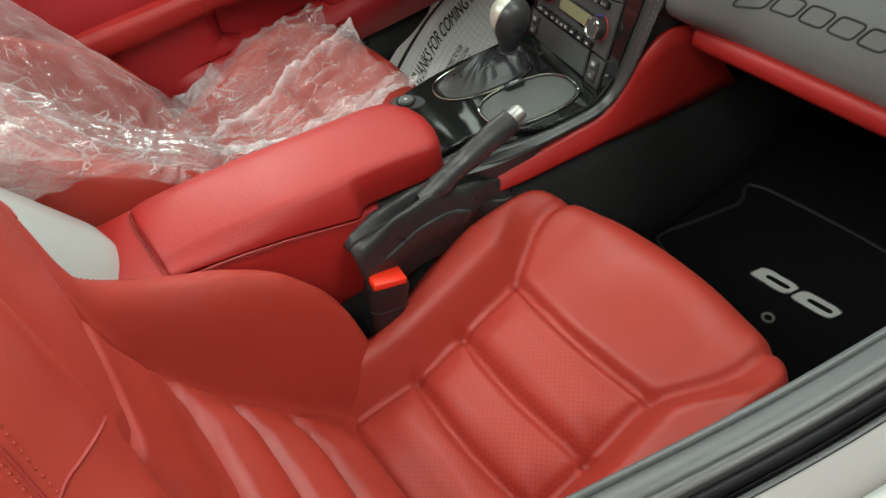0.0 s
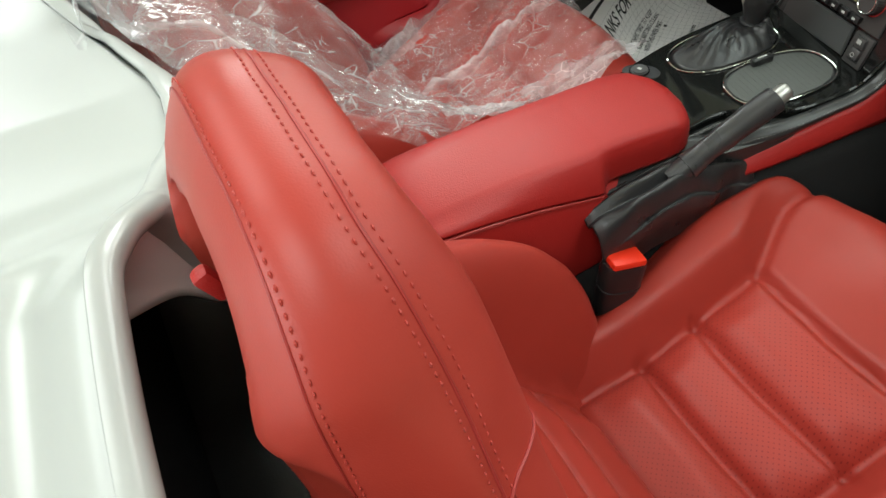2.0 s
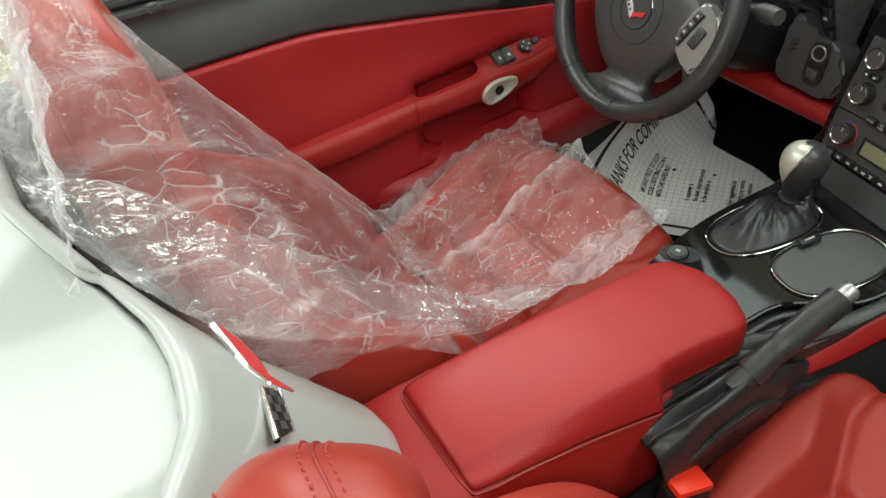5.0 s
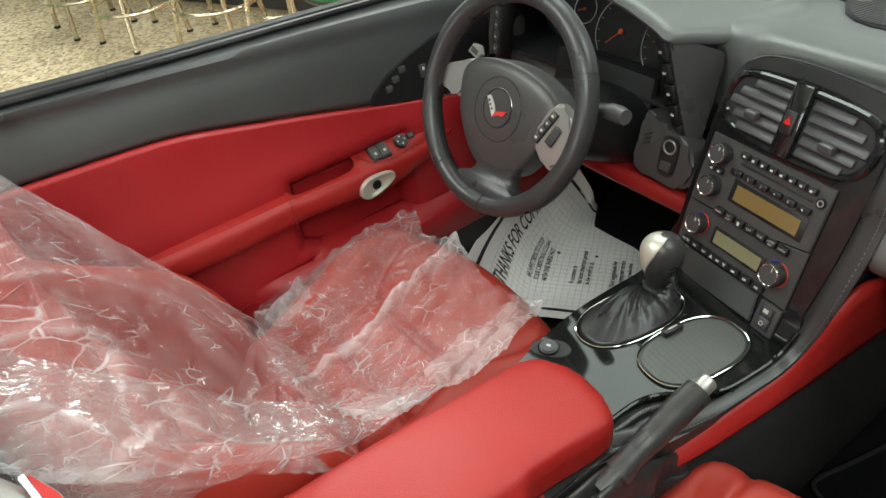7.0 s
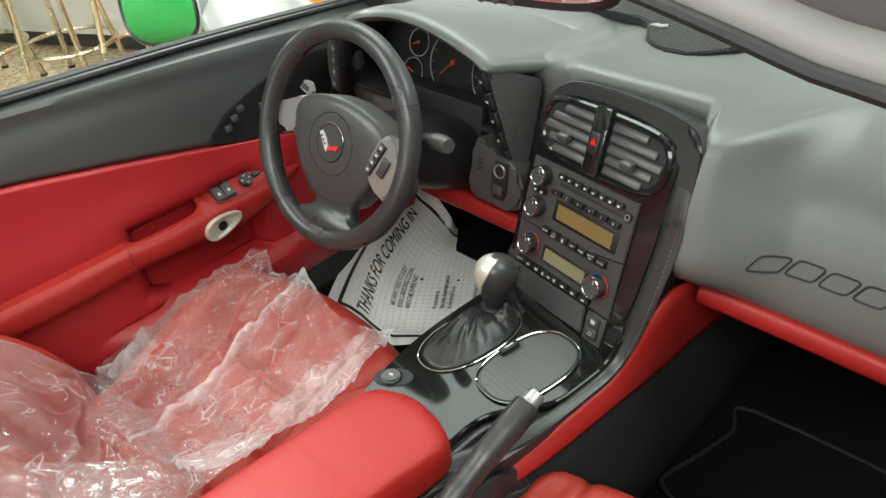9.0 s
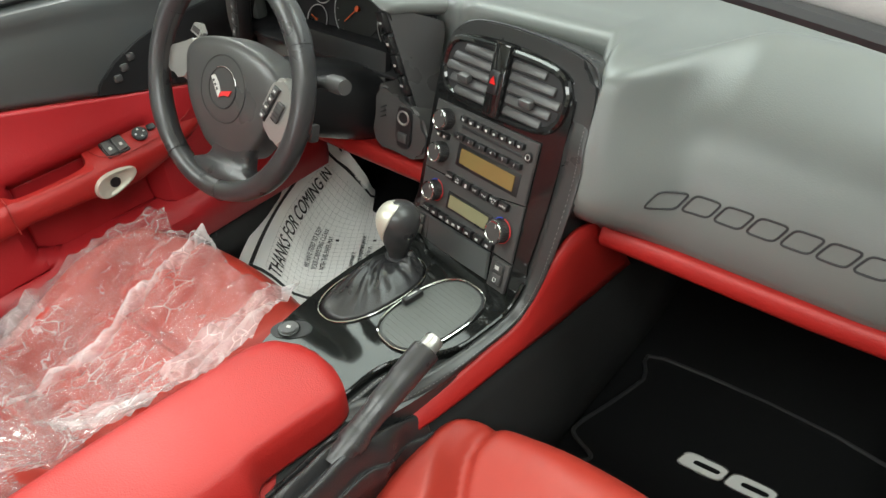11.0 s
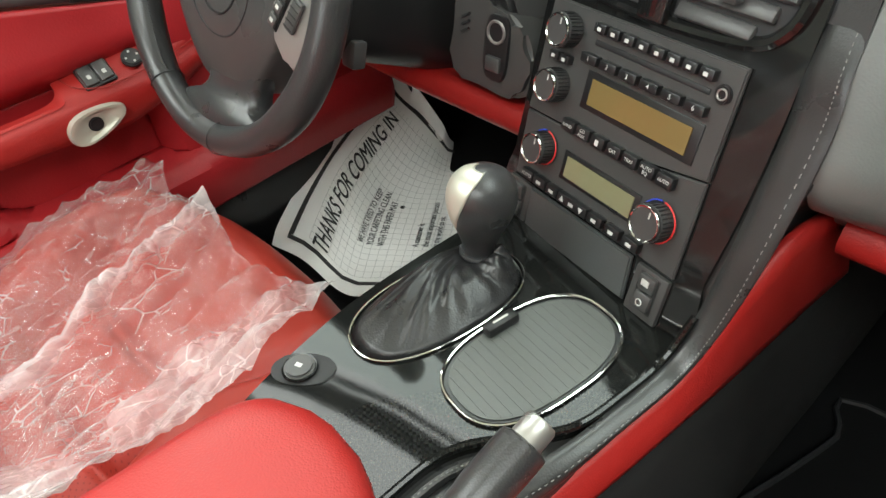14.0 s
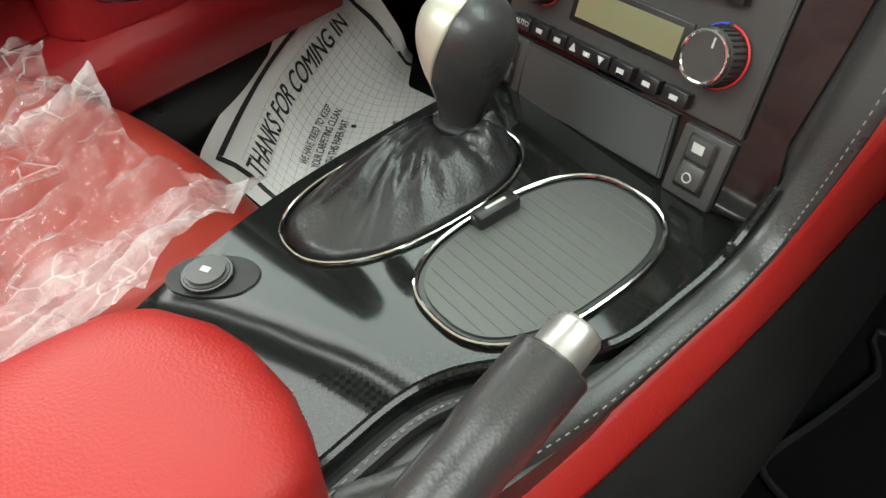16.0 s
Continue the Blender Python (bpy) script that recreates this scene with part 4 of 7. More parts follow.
    part("info_window", rbox(0.075, 0.014, 0.002, 0.001, gm @ pose(0.065, -0.066, 0.003)), AMBER_LCD, b)
    # left end vent and pods of push buttons
    pa, pb, pc = V((-0.178, 0.114, 0.918)), V((-0.138, 0.205, 0.894)), V((-0.128, 0.118, 0.758))
    nf = (pc - pa).cross(pb - pa).normalized()
    nf = nf if nf.x > 0 else -nf
    dn = (pc - pa).normalized()
    ac = nf.cross(dn)
    ac = ac if ac.y > 0 else -ac
    PM = basis(pa, ac, -dn, nf) if ac.cross(-dn).dot(nf) > 0 else basis(pa, ac, -dn, -nf)
    wedge = [(0.0, -0.006), (0.003, 0.002), (0.018, -0.004), (0.050, -0.024), (0.084, -0.046), (0.088, -0.056), (0.062, -0.105), (0.034, -0.155), (0.022, -0.174), (0.008, -0.178), (0.0, -0.17)]
    pod_z = (0, -0.03) if PM.to_3x3().col[2].dot(nf) > 0 else (0.03, 0)
    pd = part("button_pod", plate([(q.x, q.y) for q in spline([(a, b, 0) for a, b in wedge], 3, True)], pod_z[1], pod_z[0], PM, 0.004), CHARCOAL, t, "charcoal pod with a column of push buttons")
    for k in range(5):
        c = pa + dn * (0.017 + 0.0335 * k) - nf * (0.016 - 0.001 * k) - ac * 0.003
        bm2 = basis(c, nf, -dn, -ac) if nf.cross(-dn).dot(-ac) > 0 else basis(c, -nf, -dn, -ac)
        bt = part("push_button", rbox(0.027 - 0.002 * k, 0.0315, 0.012, 0.003, bm2), BLACK, pd)
        part("symbol", rbox(0.008, 0.004, 0.0006, 0, bm2 @ pose(0, 0, 0.0064)), MARK, bt)
    lm = basis((-0.585, 0.14, 0.838), V((0.94, -0.34, 0)).normalized(), V((0, 0.15, 0.99)).normalized(), V((-0.34, -0.93, 0.14)).normalized())
    lp = part("button_pod", rbox(0.03, 0.13, 0.03, 0.008, lm), BLACK, t, "black pod with push buttons")
    for k in range(5):
        part("push_button", rbox(0.021, 0.021, 0.01, 0.003, lm @ pose(0, 0.047 - 0.0235 * k, 0.014)), CHARCOAL, lp)
        part("symbol", rbox(0.007, 0.004, 0.0006, 0, lm @ pose(0, 0.047 - 0.0235 * k, 0.0194)), MARK, lp)
    vm = basis((-0.665, 0.16, 0.79), V((0.97, -0.2, 0.0)).normalized(), V((0, 0.2, 0.98)).normalized(), V((-0.2, -0.96, 0.2)).normalized())
    vt = part("side_vent", tube([vm @ V((0.05 * c, 0.038 * s, 0.006)) for c, s in oval(1, 1, 32, 3)], 0.006, 8, True), BLACK, t)
    part("backing", plate(oval(0.048, 0.036, 32, 3), -0.02, -0.012, vm), RUBBER, vt)
    for k in range(4):
        part("slat", rbox(0.092, 0.004, 0.018, 0.0015, vm @ pose(0, -0.024 + 0.016 * k, -0.002, 25)), CHARCOAL, vt)
    part("end_panel", rbox(0.1, 0.03, 0.09, 0.012, pose(-0.655, 0.2, 0.83)), DASH, t)
    # lower column panel with its ignition switch
    panel = [(q.x, q.y) for q in spline([(a, c, 0) for a, c in ((-0.204, 0.815), (-0.165, 0.80), (-0.125, 0.79), (-0.102, 0.765), (-0.098, 0.725), (-0.12, 0.710), (-0.165, 0.712), (-0.21, 0.716), (-0.208, 0.765))], 4, True)]
    cm = basis((0, -0.052, -0.004), V((1, 0, 0)), V((0, 0.196, 0.98)), V((0, -0.98, 0.196)))
    cp = part("column_panel", plate(panel, -0.05, 0.0, cm, 0.006), CHARCOAL, t, "charcoal panel with the ignition switch")
    part("switch_plate", plate(oval(0.016, 0.034, 24, 4, -0.143, 0.758), 0, 0.004, cm, 0.001), BLACK, cp)
    part("ring", tube([cm @ V((-0.143 + 0.011 * c, 0.775 + 0.011 * s, 0.005)) for c, s in oval(1, 1, 20)], 0.0016, 6, True), SATIN, cp)
    part("button", rbox(0.02, 0.016, 0.006, 0.002, cm @ pose(-0.143, 0.742, 0.005)), CHARCOAL, cp)
    for k in range(3):
        part("slot", rbox(0.012, 0.0025, 0.003, 0, cm @ pose(-0.19, 0.765 + 0.008 * k, 0.001, 0, 0, 30)), RUBBER, cp)
    return t


dashboard()


def steering():
    """Leather wheel, hub, column and stalks."""
    n = V((0.0336, -0.9154, 0.4011)).normalized()
    xw = V((1, 0, 0))
    xw = (xw - n * xw.dot(n)).normalized()
    M = basis(V((-0.3406, -0.0812, 0.8351)), xw, n.cross(xw), n)
    t = thing("steering_wheel", "three-spoke black leather steering wheel with satin silver accents", "steering wheel")
    R = 0.168

    def grip(a):
        """Thickness of the rim: fuller where the thumbs rest."""
        a = abs((math.degrees(a) + 180) % 360 - 180)
        return 0.0163 + 0.0016 * bell(min(abs(a - 38), abs(a - 150)), 14)

    angles = [2 * math.pi * i / 96 for i in range(96)]
    ring = [M @ V((R * math.cos(a), R * math.sin(a), 0)) for a in angles]
    part("rim", tube(ring, [grip(a) for a in angles], 16, True, 1.12, up=tuple(n)), LEATHER, t, "black leather rim with stitched grips")
    # inner seam of the grips, with its crossed thread
    for a0, a1 in ((150, 236), (-56, 30), (35, 75), (105, 145)):
        for k in range(int((a1 - a0) / 1.5)):
            a = radians(a0 + 1.5 * k)
            c = V((math.cos(a), math.sin(a), 0))
            part("stitch", rbox(0.0014, 0.0034, 0.0012, 0.0003, M @ pose((R - 0.0163) * c.x, (R - 0.0163) * c.y, 0.005, 0, 0, math.degrees(a) + 25)), RUBBER, t)
    for a0 in (-82, 236, 30, 150):
        c = [M @ V(((R + 0.0178 * math.cos(g)) * math.cos(radians(a0)), (R + 0.0178 * math.cos(g)) * math.sin(radians(a0)), 0.0192 * math.sin(g))) for g in (2 * math.pi * i / 20 for i in range(20))]
        part("seam", tube(c, 0.0006, 5, True), RUBBER, t)
    H = M @ pose(-0.004, -0.013, 0, 0, 0, -2)
    pad = [(-0.108, 0.036), (-0.088, 0.058), (-0.045, 0.071), (0.0, 0.075), (0.045, 0.071), (0.088, 0.058), (0.108, 0.036), (0.105, 0.002), (0.092, -0.040), (0.068, -0.078), (0.042, -0.101), (0.0, -0.107), (-0.034, -0.103), (-0.062, -0.080), (-0.088, -0.042), (-0.104, 0.0)]
    pts = [(q.x, q.y) for q in spline([(a, b, 0) for a, b in pad], 4, True)]
    rows = [[H @ V((a * k, b * k, z - 0.12 * max(0.0, -0.03 - b * k))) for a, b in pts] for k, z in ((1.0, -0.055), (1.0, -0.016), (0.985, -0.009), (0.95, -0.005), (0.8, -0.001), (0.55, 0.001), (0.3, 0.0015))]
    hub = part("hub", loft(rows), CHARCOAL, t, "charcoal airbag hub with round emblem", sharp=60)
    part("hub_groove", tube([H @ V((0.0515 * c, 0.0515 * q, 0.0008 - 0.12 * max(0, -0.03 - 0.0515 * q))) for c, q in oval(1, 1, 52)], 0.0011, 6, True), RUBBER, hub)
    part("emblem_disc", disc(0.0305, 0.004, H @ pose(0, 0.002, 0.0005), 36, bevel=0.001), CHARCOAL, hub)
    part("emblem_ring", tube([H @ V((0.031 * c, 0.002 + 0.031 * q, 0.0022)) for c, q in oval(1, 1, 36)], 0.0012, 6, True), RUBBER, hub)
    # highlight on the rim, put in as a short silver arc
    part("emblem_arc", tube([H @ V((0.0325 * math.cos(radians(g)), 0.002 + 0.0325 * math.sin(radians(g)), 0.0026)) for g in range(20, 131, 8)], 0.0008, 6), SATIN, hub, "silver arc in place of a glint on the emblem's rim")
    part("flag", plate([(-0.004, -0.014), (-0.026, 0.014), (-0.019, 0.018), (-0.008, 0.008), (-0.001, -0.003)], 0, 0.002, H @ pose(0, 0, 0.0028)), MARK, hub, "silver flag of the emblem")
    for k in range(3):
        part("chequer", rbox(0.004, 0.004, 0.0006, 0, H @ pose(-0.0185 + 0.005 * k, 0.0095 - 0.0055 * k, 0.005, 0, 0, 38)), CHARCOAL, hub)
    part("flag", plate([(-0.004, -0.014), (0.001, -0.003), (0.024, 0.004), (0.019, -0.006), (0.008, -0.007)], 0, 0.002, H @ pose(0, 0, 0.0028)), RED_RING, hub, "red flag of the emblem")
    left = [(-0.086, 0.056), (-0.112, 0.046), (-0.157, 0.024), (-0.160, 0.004), (-0.152, -0.008), (-0.120, -0.010), (-0.100, -0.012), (-0.094, 0.018)]
    pts = [(q.x, q.y) for q in spline([(a, b, 0) for a, b in left], 3, True)]
    part("spoke", plate(pts, -0.024, -0.006, H, 0.005), SATIN, t, "plain satin silver spoke")
    right = [(0.112, 0.050), (0.130, 0.044), (0.152, 0.024), (0.153, 0.002), (0.143, -0.034), (0.130, -0.050), (0.105, -0.034), (0.084, -0.012), (0.092, 0.012), (0.100, 0.034)]
    pts = [(q.x, q.y) for q in spline([(a, b, 0) for a, b in right[::-1]], 3, True)]
    sp = part("spoke", plate(pts, -0.022, -0.002, H, 0.005), SATIN, t, "satin silver spoke with switch pads")
    q = part("switch_pad", plate([(0.088, -0.016), (0.098, -0.020), (0.122, 0.034), (0.108, 0.038)], -0.003, 0.0005, H, 0.001), BLACK, sp)
    for k in range(4):
        B = H @ pose(0.0945 + 0.0062 * k, -0.0095 + 0.0132 * k, 0.0014, 0, 0, -22)
        bt = part("button", rbox(0.0115, 0.0115, 0.003, 0.0012, B), CHARCOAL, q)
        part("symbol", rbox(0.005, 0.0035, 0.0005, 0, B @ pose(0, 0, 0.0017)), MARK, bt)
    part("button", rbox(0.015, 0.032, 0.005, 0.002, H @ pose(0.124, 0.002, 0.0005, 0, 0, -20)), CHARCOAL, sp, "ribbed volume rocker")
    for k in range(5):
        part("ridge", rbox(0.013, 0.0012, 0.001, 0.0003, H @ pose(0.1195 + 0.0022 * k, -0.010 + 0.006 * k, 0.0034, 0, 0, -20)), BLACK, sp)
    for px, py, tw in ((-0.104, 0.066, -14), (0.140, 0.034, -30)):
        P = H @ pose(px, py, -0.022, 0, 0, tw)
        pad = part("shift_paddle", plate([(-0.015, -0.009), (0.013, -0.009), (0.016, 0.003), (0.003, 0.012), (-0.011, 0.008)], -0.005, 0.005, P, 0.002), SATIN, t, "silver shift paddle")
        part("symbol", rbox(0.018, 0.009, 0.0008, 0.0003, P @ pose(0, 0, 0.0052)), CHARCOAL, pad)
    low = [(-0.062, -0.056), (0.066, -0.056), (0.060, -0.084), (0.050, -0.108), (0.056, -0.128), (0.082, -0.142), (0.068, -0.156), (0.0, -0.166), (-0.066, -0.156), (-0.078, -0.142), (-0.048, -0.128), (-0.040, -0.108), (-0.056, -0.084)]
    pts = [(q.x, q.y) for q in spline([(a, b, 0) for a, b in low], 4, True)]
    rows = [[M @ V((0.006 + a * k, -0.11 + (b + 0.11) * k, z - 0.014 + 0.30 * max(0, -0.118 - b))) for a, b in pts] for k, z in ((0.9, -0.024), (1.0, -0.014), (1.0, -0.006), (0.93, 0.001), (0.75, 0.004))]
    part("lower_spoke", loft(rows), LEATHER, t, "broad leather lower spoke", sharp=60)
    n = V((-0.05, -0.948, 0.31)).normalized()
    xw = (V((1, 0, 0)) - n * n.x).normalized()
    M = basis(V((-0.318, -0.105, 0.833)) - n * 0.004, xw, n.cross(xw), n)
    # column shroud and stalks on their own axis
    c = thing("steering_column", "black plastic steering column shroud with stalks", "steering column")
    rows = [[M @ V((w * a, h * b + dy, z)) for a, b in oval(1, 1, 28, 3)] for z, w, h, dy in ((-0.05, 0.05, 0.045, 0.0), (-0.09, 0.064, 0.056, -0.008), (-0.16, 0.074, 0.062, -0.016), (-0.30, 0.085, 0.068, -0.03))]
    part("shroud", loft(rows), BLACK, c)
    st = [M @ V(q) for q in ((0.06, 0.02, -0.10), (0.11, 0.040, -0.092), (0.145, 0.046, -0.082))]
    s = part("stalk", tube(st, [0.009, 0.009, 0.012], 12), BLACK, c, "black ribbed wiper stalk")
    part("stalk_tip", tube([M @ V((0.143, 0.046, -0.082)), M @ V((0.163, 0.048, -0.078)), M @ V((0.178, 0.049, -0.075))], [0.013, 0.0135, 0.011], 16), CHARCOAL, s)
    part("stalk", tube([M @ V(q) for q in ((-0.07, 0.01, -0.10), (-0.15, 0.02, -0.09), (-0.17, 0.022, -0.085))], [0.009, 0.01, 0.013], 12), BLACK, c)
    part("tilt_lever", rbox(0.022, 0.03, 0.018, 0.004, M @ pose(0.062, -0.055, -0.12)), CHARCOAL, c)


steering()


# ---- centre stack and console ----
SU, SV, SN = V((0.979, -0.2, 0.04)), V((0.026, 0.317, 0.948)), V((-0.203, -0.927, 0.316))
SM = basis(V((0.0436, 0.0395, 0.6886)) + SN * 0.004, SU, SV, SN)


def knob(parent, x, y, r, rings=False):
    k = part("knob", disc(r, 0.02, SM @ pose(x, y, 0.012), 32, bevel=0.002), CHARCOAL, parent, "dark rotary knob with bright rim")
    part("knob_rim", tube([SM @ V((x + r * 0.9 * c, y + r * 0.9 * s, 0.0222)) for c, s in oval(1, 1, 32)], 0.0011, 6, True), CHROME, k)
    for i in range(28):
        a = 2 * math.pi * i / 28
        part("ridge", rbox(0.0014, 0.0016, 0.013, 0.0004, SM @ pose(x + r * math.cos(a), y + r * math.sin(a), 0.012, 0, 0, math.degrees(a))), BLACK, k)
    part("pointer", rbox(0.0012, r * 0.35, 0.0006, 0, SM @ pose(x + 0.2 * r, y + 0.55 * r, 0.0225)), MARK, k)
    if rings:
        for a0, mt in ((95, BLUE_RING), (-85, RED_RING)):
            pts = [SM @ V((x + 1.12 * r * math.cos(radians(a0 + 17 * i)), y + 1.12 * r * math.sin(radians(a0 + 17 * i)), 0.006)) for i in range(11)]
            part("scale_arc", tube(pts, 0.0007, 6), mt, k)


def push(parent, x, y, w, h, mark=(0.0042, 0.003), text=""):
    """A push button with its printed legend, one or two lines, or a plain mark."""
    b = part("button", rbox(w, h, 0.008, 0.0012, SM @ pose(x, y, 0.0065)), BLACK, parent)
    lines = text.split("/")
    for k, line in enumerate(lines):
        if line:
            words("legend", line, 0.0058 if len(line) < 2 else 0.0043, SM @ pose(x, y + (0.0001 if len(lines) < 2 else 0.0023 - 0.0044 * k), 0.0107), MARK, b, "CENTER", 0.0001)
    if not text:
        part("symbol", rbox(mark[0], mark[1], 0.0005, 0, SM @ pose(x, y - 0.0005, 0.0107)), MARK, b)
    return b


def centre_stack():
    t = thing("centre_stack", "black gloss centre stack with vents, radio and climate controls", "centre stack")
    shape = [(-0.130, 0.05), (-0.131, 0.15), (-0.126, 0.2), (-0.113, 0.224), (-0.079, 0.236), (-0.02, 0.241), (0.034, 0.241), (0.085, 0.235), (0.112, 0.226), (0.127, 0.208), (0.130, 0.17), (0.131, 0.10), (0.128, 0.03), (0.120, -0.05), (0.114, -0.092), (-0.118, -0.092), (-0.128, -0.04)]
    face = [(q.x, q.y) for q in spline([(a, b, 0) for a, b in shape], 4, True)]
    part("surround", plate(face, -0.10, -0.001, SM, 0.005), PIANO, t, "black gloss surround")
    soft = [(-0.134, 0.05), (-0.135, 0.15), (-0.130, 0.205), (-0.116, 0.234), (-0.085, 0.252), (-0.03, 0.259), (0.047, 0.259), (0.112, 0.253), (0.142, 0.239), (0.155, 0.205), (0.159, 0.15), (0.161, 0.10), (0.157, 0.06), (0.138, 0.03), (0.115, -0.08), (-0.11, -0.08), (-0.130, -0.04)]
    wrap = [(q.x, q.y) for q in spline([(a, b, 0) for a, b in soft], 4, True)]
    part("leather_wrap", plate(wrap, -0.085, -0.005, SM, 0.008), BAND, t, "charcoal soft surround")
    part("shadow_gap", tube([SM @ V((a * 1.008, b + 0.001, -0.012)) for a, b in wrap[8:50]], 0.0022, 6), RUBBER, t)
    # vents
    rim = [(q.x, q.y) for q in spline([(a, b, 0) for a, b in ((-0.122, 0.19), (-0.118, 0.215), (-0.095, 0.234), (0.0, 0.239), (0.092, 0.235), (0.117, 0.215), (0.12, 0.19), (0.112, 0.165), (0.085, 0.149), (0.0, 0.143), (-0.09, 0.148), (-0.115, 0.165))], 4, True)]
    v = part("vent_frame", tube([SM @ V((a * 0.97, 0.143 + (b - 0.143) * 0.92, 0.0)) for a, b in rim], 0.0055, 8, True), PIANO, t, "black gloss vent frame")
    part("backing", plate([(a * 0.95, 0.143 + (0.048 + (b - 0.191) * 0.96) * 0.92) for a, b in rim], -0.001, 0.0006, SM), RUBBER, v)
    for s in (-1, 1):
        for k in range(5):
            y = 0.156 + 0.0155 * k
            half = 0.047 - 0.012 * abs(k - 2) / 2 - (0.004 if k == 4 else 0)
            xc = s * (0.017 + half)
            part("slat", rbox(2 * half, 0.0125, 0.007, 0.003, SM @ pose(xc, y, 0.002, -22)), CHARCOAL, v)
        part("vent_tab", rbox(0.022, 0.012, 0.012, 0.003, SM @ pose(s * 0.062, 0.178, 0.011, 20)), CHARCOAL, v)
    bar = part("bridge", rbox(0.03, 0.1, 0.014, 0.004, SM @ pose(-0.002, 0.191, 0.004)), PIANO, v)
    hz = part("hazard_button", rbox(0.019, 0.032, 0.008, 0.003, SM @ pose(-0.002, 0.188, 0.011)), BLACK, bar)
    part("symbol", plate([(-0.006, -0.005), (0.006, -0.005), (0, 0.006)], 0, 0.0008, SM @ pose(-0.002, 0.191, 0.0151)), HAZARD_RED, hz)
    # radio
    r = part("radio", plate([(-0.118, 0.132), (0.094, 0.134), (0.095, 0.046), (-0.0, 0.03), (-0.119, 0.026)][::-1], 0, 0.0035, SM, 0.0012), CHARCOAL, t, "charcoal radio face")
    part("disc_slot", rbox(0.125, 0.005, 0.002, 0.001, SM @ pose(0.008, 0.1085, 0.0035)), RUBBER, r)
    for k in range(8):
        push(r, -0.048 + 0.0163 * k, 0.1215, 0.0135, 0.0085)
    for k in range(6):
        push(r, -0.052 + 0.0235 * k, 0.0945, 0.0195, 0.0085, text=str(k + 1))
    w = part("display_frame", rbox(0.13, 0.034, 0.003, 0.001, SM @ pose(0.012, 0.068, 0.0032)), BLACK, r)
    part("display", rbox(0.112, 0.023, 0.001, 0, SM @ pose(0.012, 0.068, 0.0054)), AMBER_LCD, w, "amber-tinted blank display")
    knob(r, -0.086, 0.110, 0.0150)
    knob(r, -0.085, 0.060, 0.0150)
    push(r, -0.095, 0.085, 0.012, 0.008)
    push(r, -0.081, 0.085, 0.012, 0.008)
    part("lock", disc(0.0075, 0.003, SM @ pose(0.082, 0.111, 0.0045), 20, bevel=0.001), BLACK, r)
    part("lock_ring", tube([SM @ V((0.082 + 0.004 * c, 0.111 + 0.004 * s, 0.0062)) for c, s in oval(1, 1, 16)], 0.0008, 6, True), SATIN, r)
    # lower rows and climate unit
    c = part("climate_unit", plate([(-0.119, 0.024), (-0.0, 0.028), (0.095, 0.044), (0.097, -0.042), (-0.116, -0.042)][::-1], 0, 0.003, SM, 0.001), CHARCOAL, t, "charcoal climate control face")
    for k in range(7):
        push(c, -0.055 + 0.0195 * k, 0.032, 0.0165, 0.011, (0.004, 0.005), ("BAND", "CD/AUX", "", "CAT", "TRAF", "AUTO/EQ", "AUTO")[k])
    w = part("display_frame", rbox(0.098, 0.028, 0.003, 0.001, SM @ pose(-0.006, -0.006, 0.003)), BLACK, c)
    part("display", rbox(0.086, 0.02, 0.001, 0, SM @ pose(-0.006, -0.006, 0.005)), GREEN_LCD, w, "green-grey blank display")
    knob(c, -0.082, -0.001, 0.0150, True)
    knob(c, 0.066, -0.003, 0.0165, True)
    for k, wd in enumerate((0.017, 0.018, 0.016, 0.04, 0.018, 0.018, 0.019)):
        x = (-0.102, -0.083, -0.064, -0.035, -0.004, 0.018, 0.040)[k]
        bt = push(c, x + 0.01, -0.034, wd, 0.010, (0.006, 0.003) if k else (0.0001, 0.0001))
        if k == 0:
            words("symbol", "AUTO", 0.0052, SM @ pose(x + 0.01, -0.034, 0.0108), MARK, bt, "CENTER", 0.0001)
        if k == 3:
            for s in (-1, 1):
                part("symbol", plate([(-0.003, 0.0025 * s), (0.003, 0.0025 * s), (0, -0.003 * s)][::int(s)], 0, 0.0005, SM @ pose(x + 0.01 + 0.013 * s, -0.034, 0.0106)), MARK, bt)
    # ashtray cover and heated-seat rockers
    part("lower_cover", plate([(-0.088, -0.047), (0.052, -0.046), (0.056, -0.088), (-0.085, -0.09)][::-1], 0, 0.004, SM, 0.0015), DOOR_TRIM, t, "plain charcoal ashtray cover")
    for s, x in ((-1, -0.104), (1, 0.078)):
        rk = part("seat_heater_switch", rbox(0.036, 0.046, 0.006, 0.002, SM @ pose(x, -0.069, 0.001)), CHARCOAL, t)
        part("recess", rbox(0.023, 0.037, 0.004, 0.0015, SM @ pose(x, -0.0675, 0.0025)), BLACK, rk)
        for q in (-1, 1):
            part("rocker", rbox(0.019, 0.0165, 0.007, 0.004, SM @ pose(x, -0.066 + 0.0085 * q, 0.005, 5 * q)), CHARCOAL, rk)
        part("symbol", rbox(0.008, 0.006, 0.0005, 0, SM @ pose(x, -0.056, 0.0093, 5)), MARK, rk)
        part("symbol", tube([SM @ V((x + 0.003 * a, -0.0755 + 0.003 * b, 0.0092)) for a, b in oval(1, 1, 14)], 0.0005, 5, True), MARK, rk)
    return t


centre_stack()

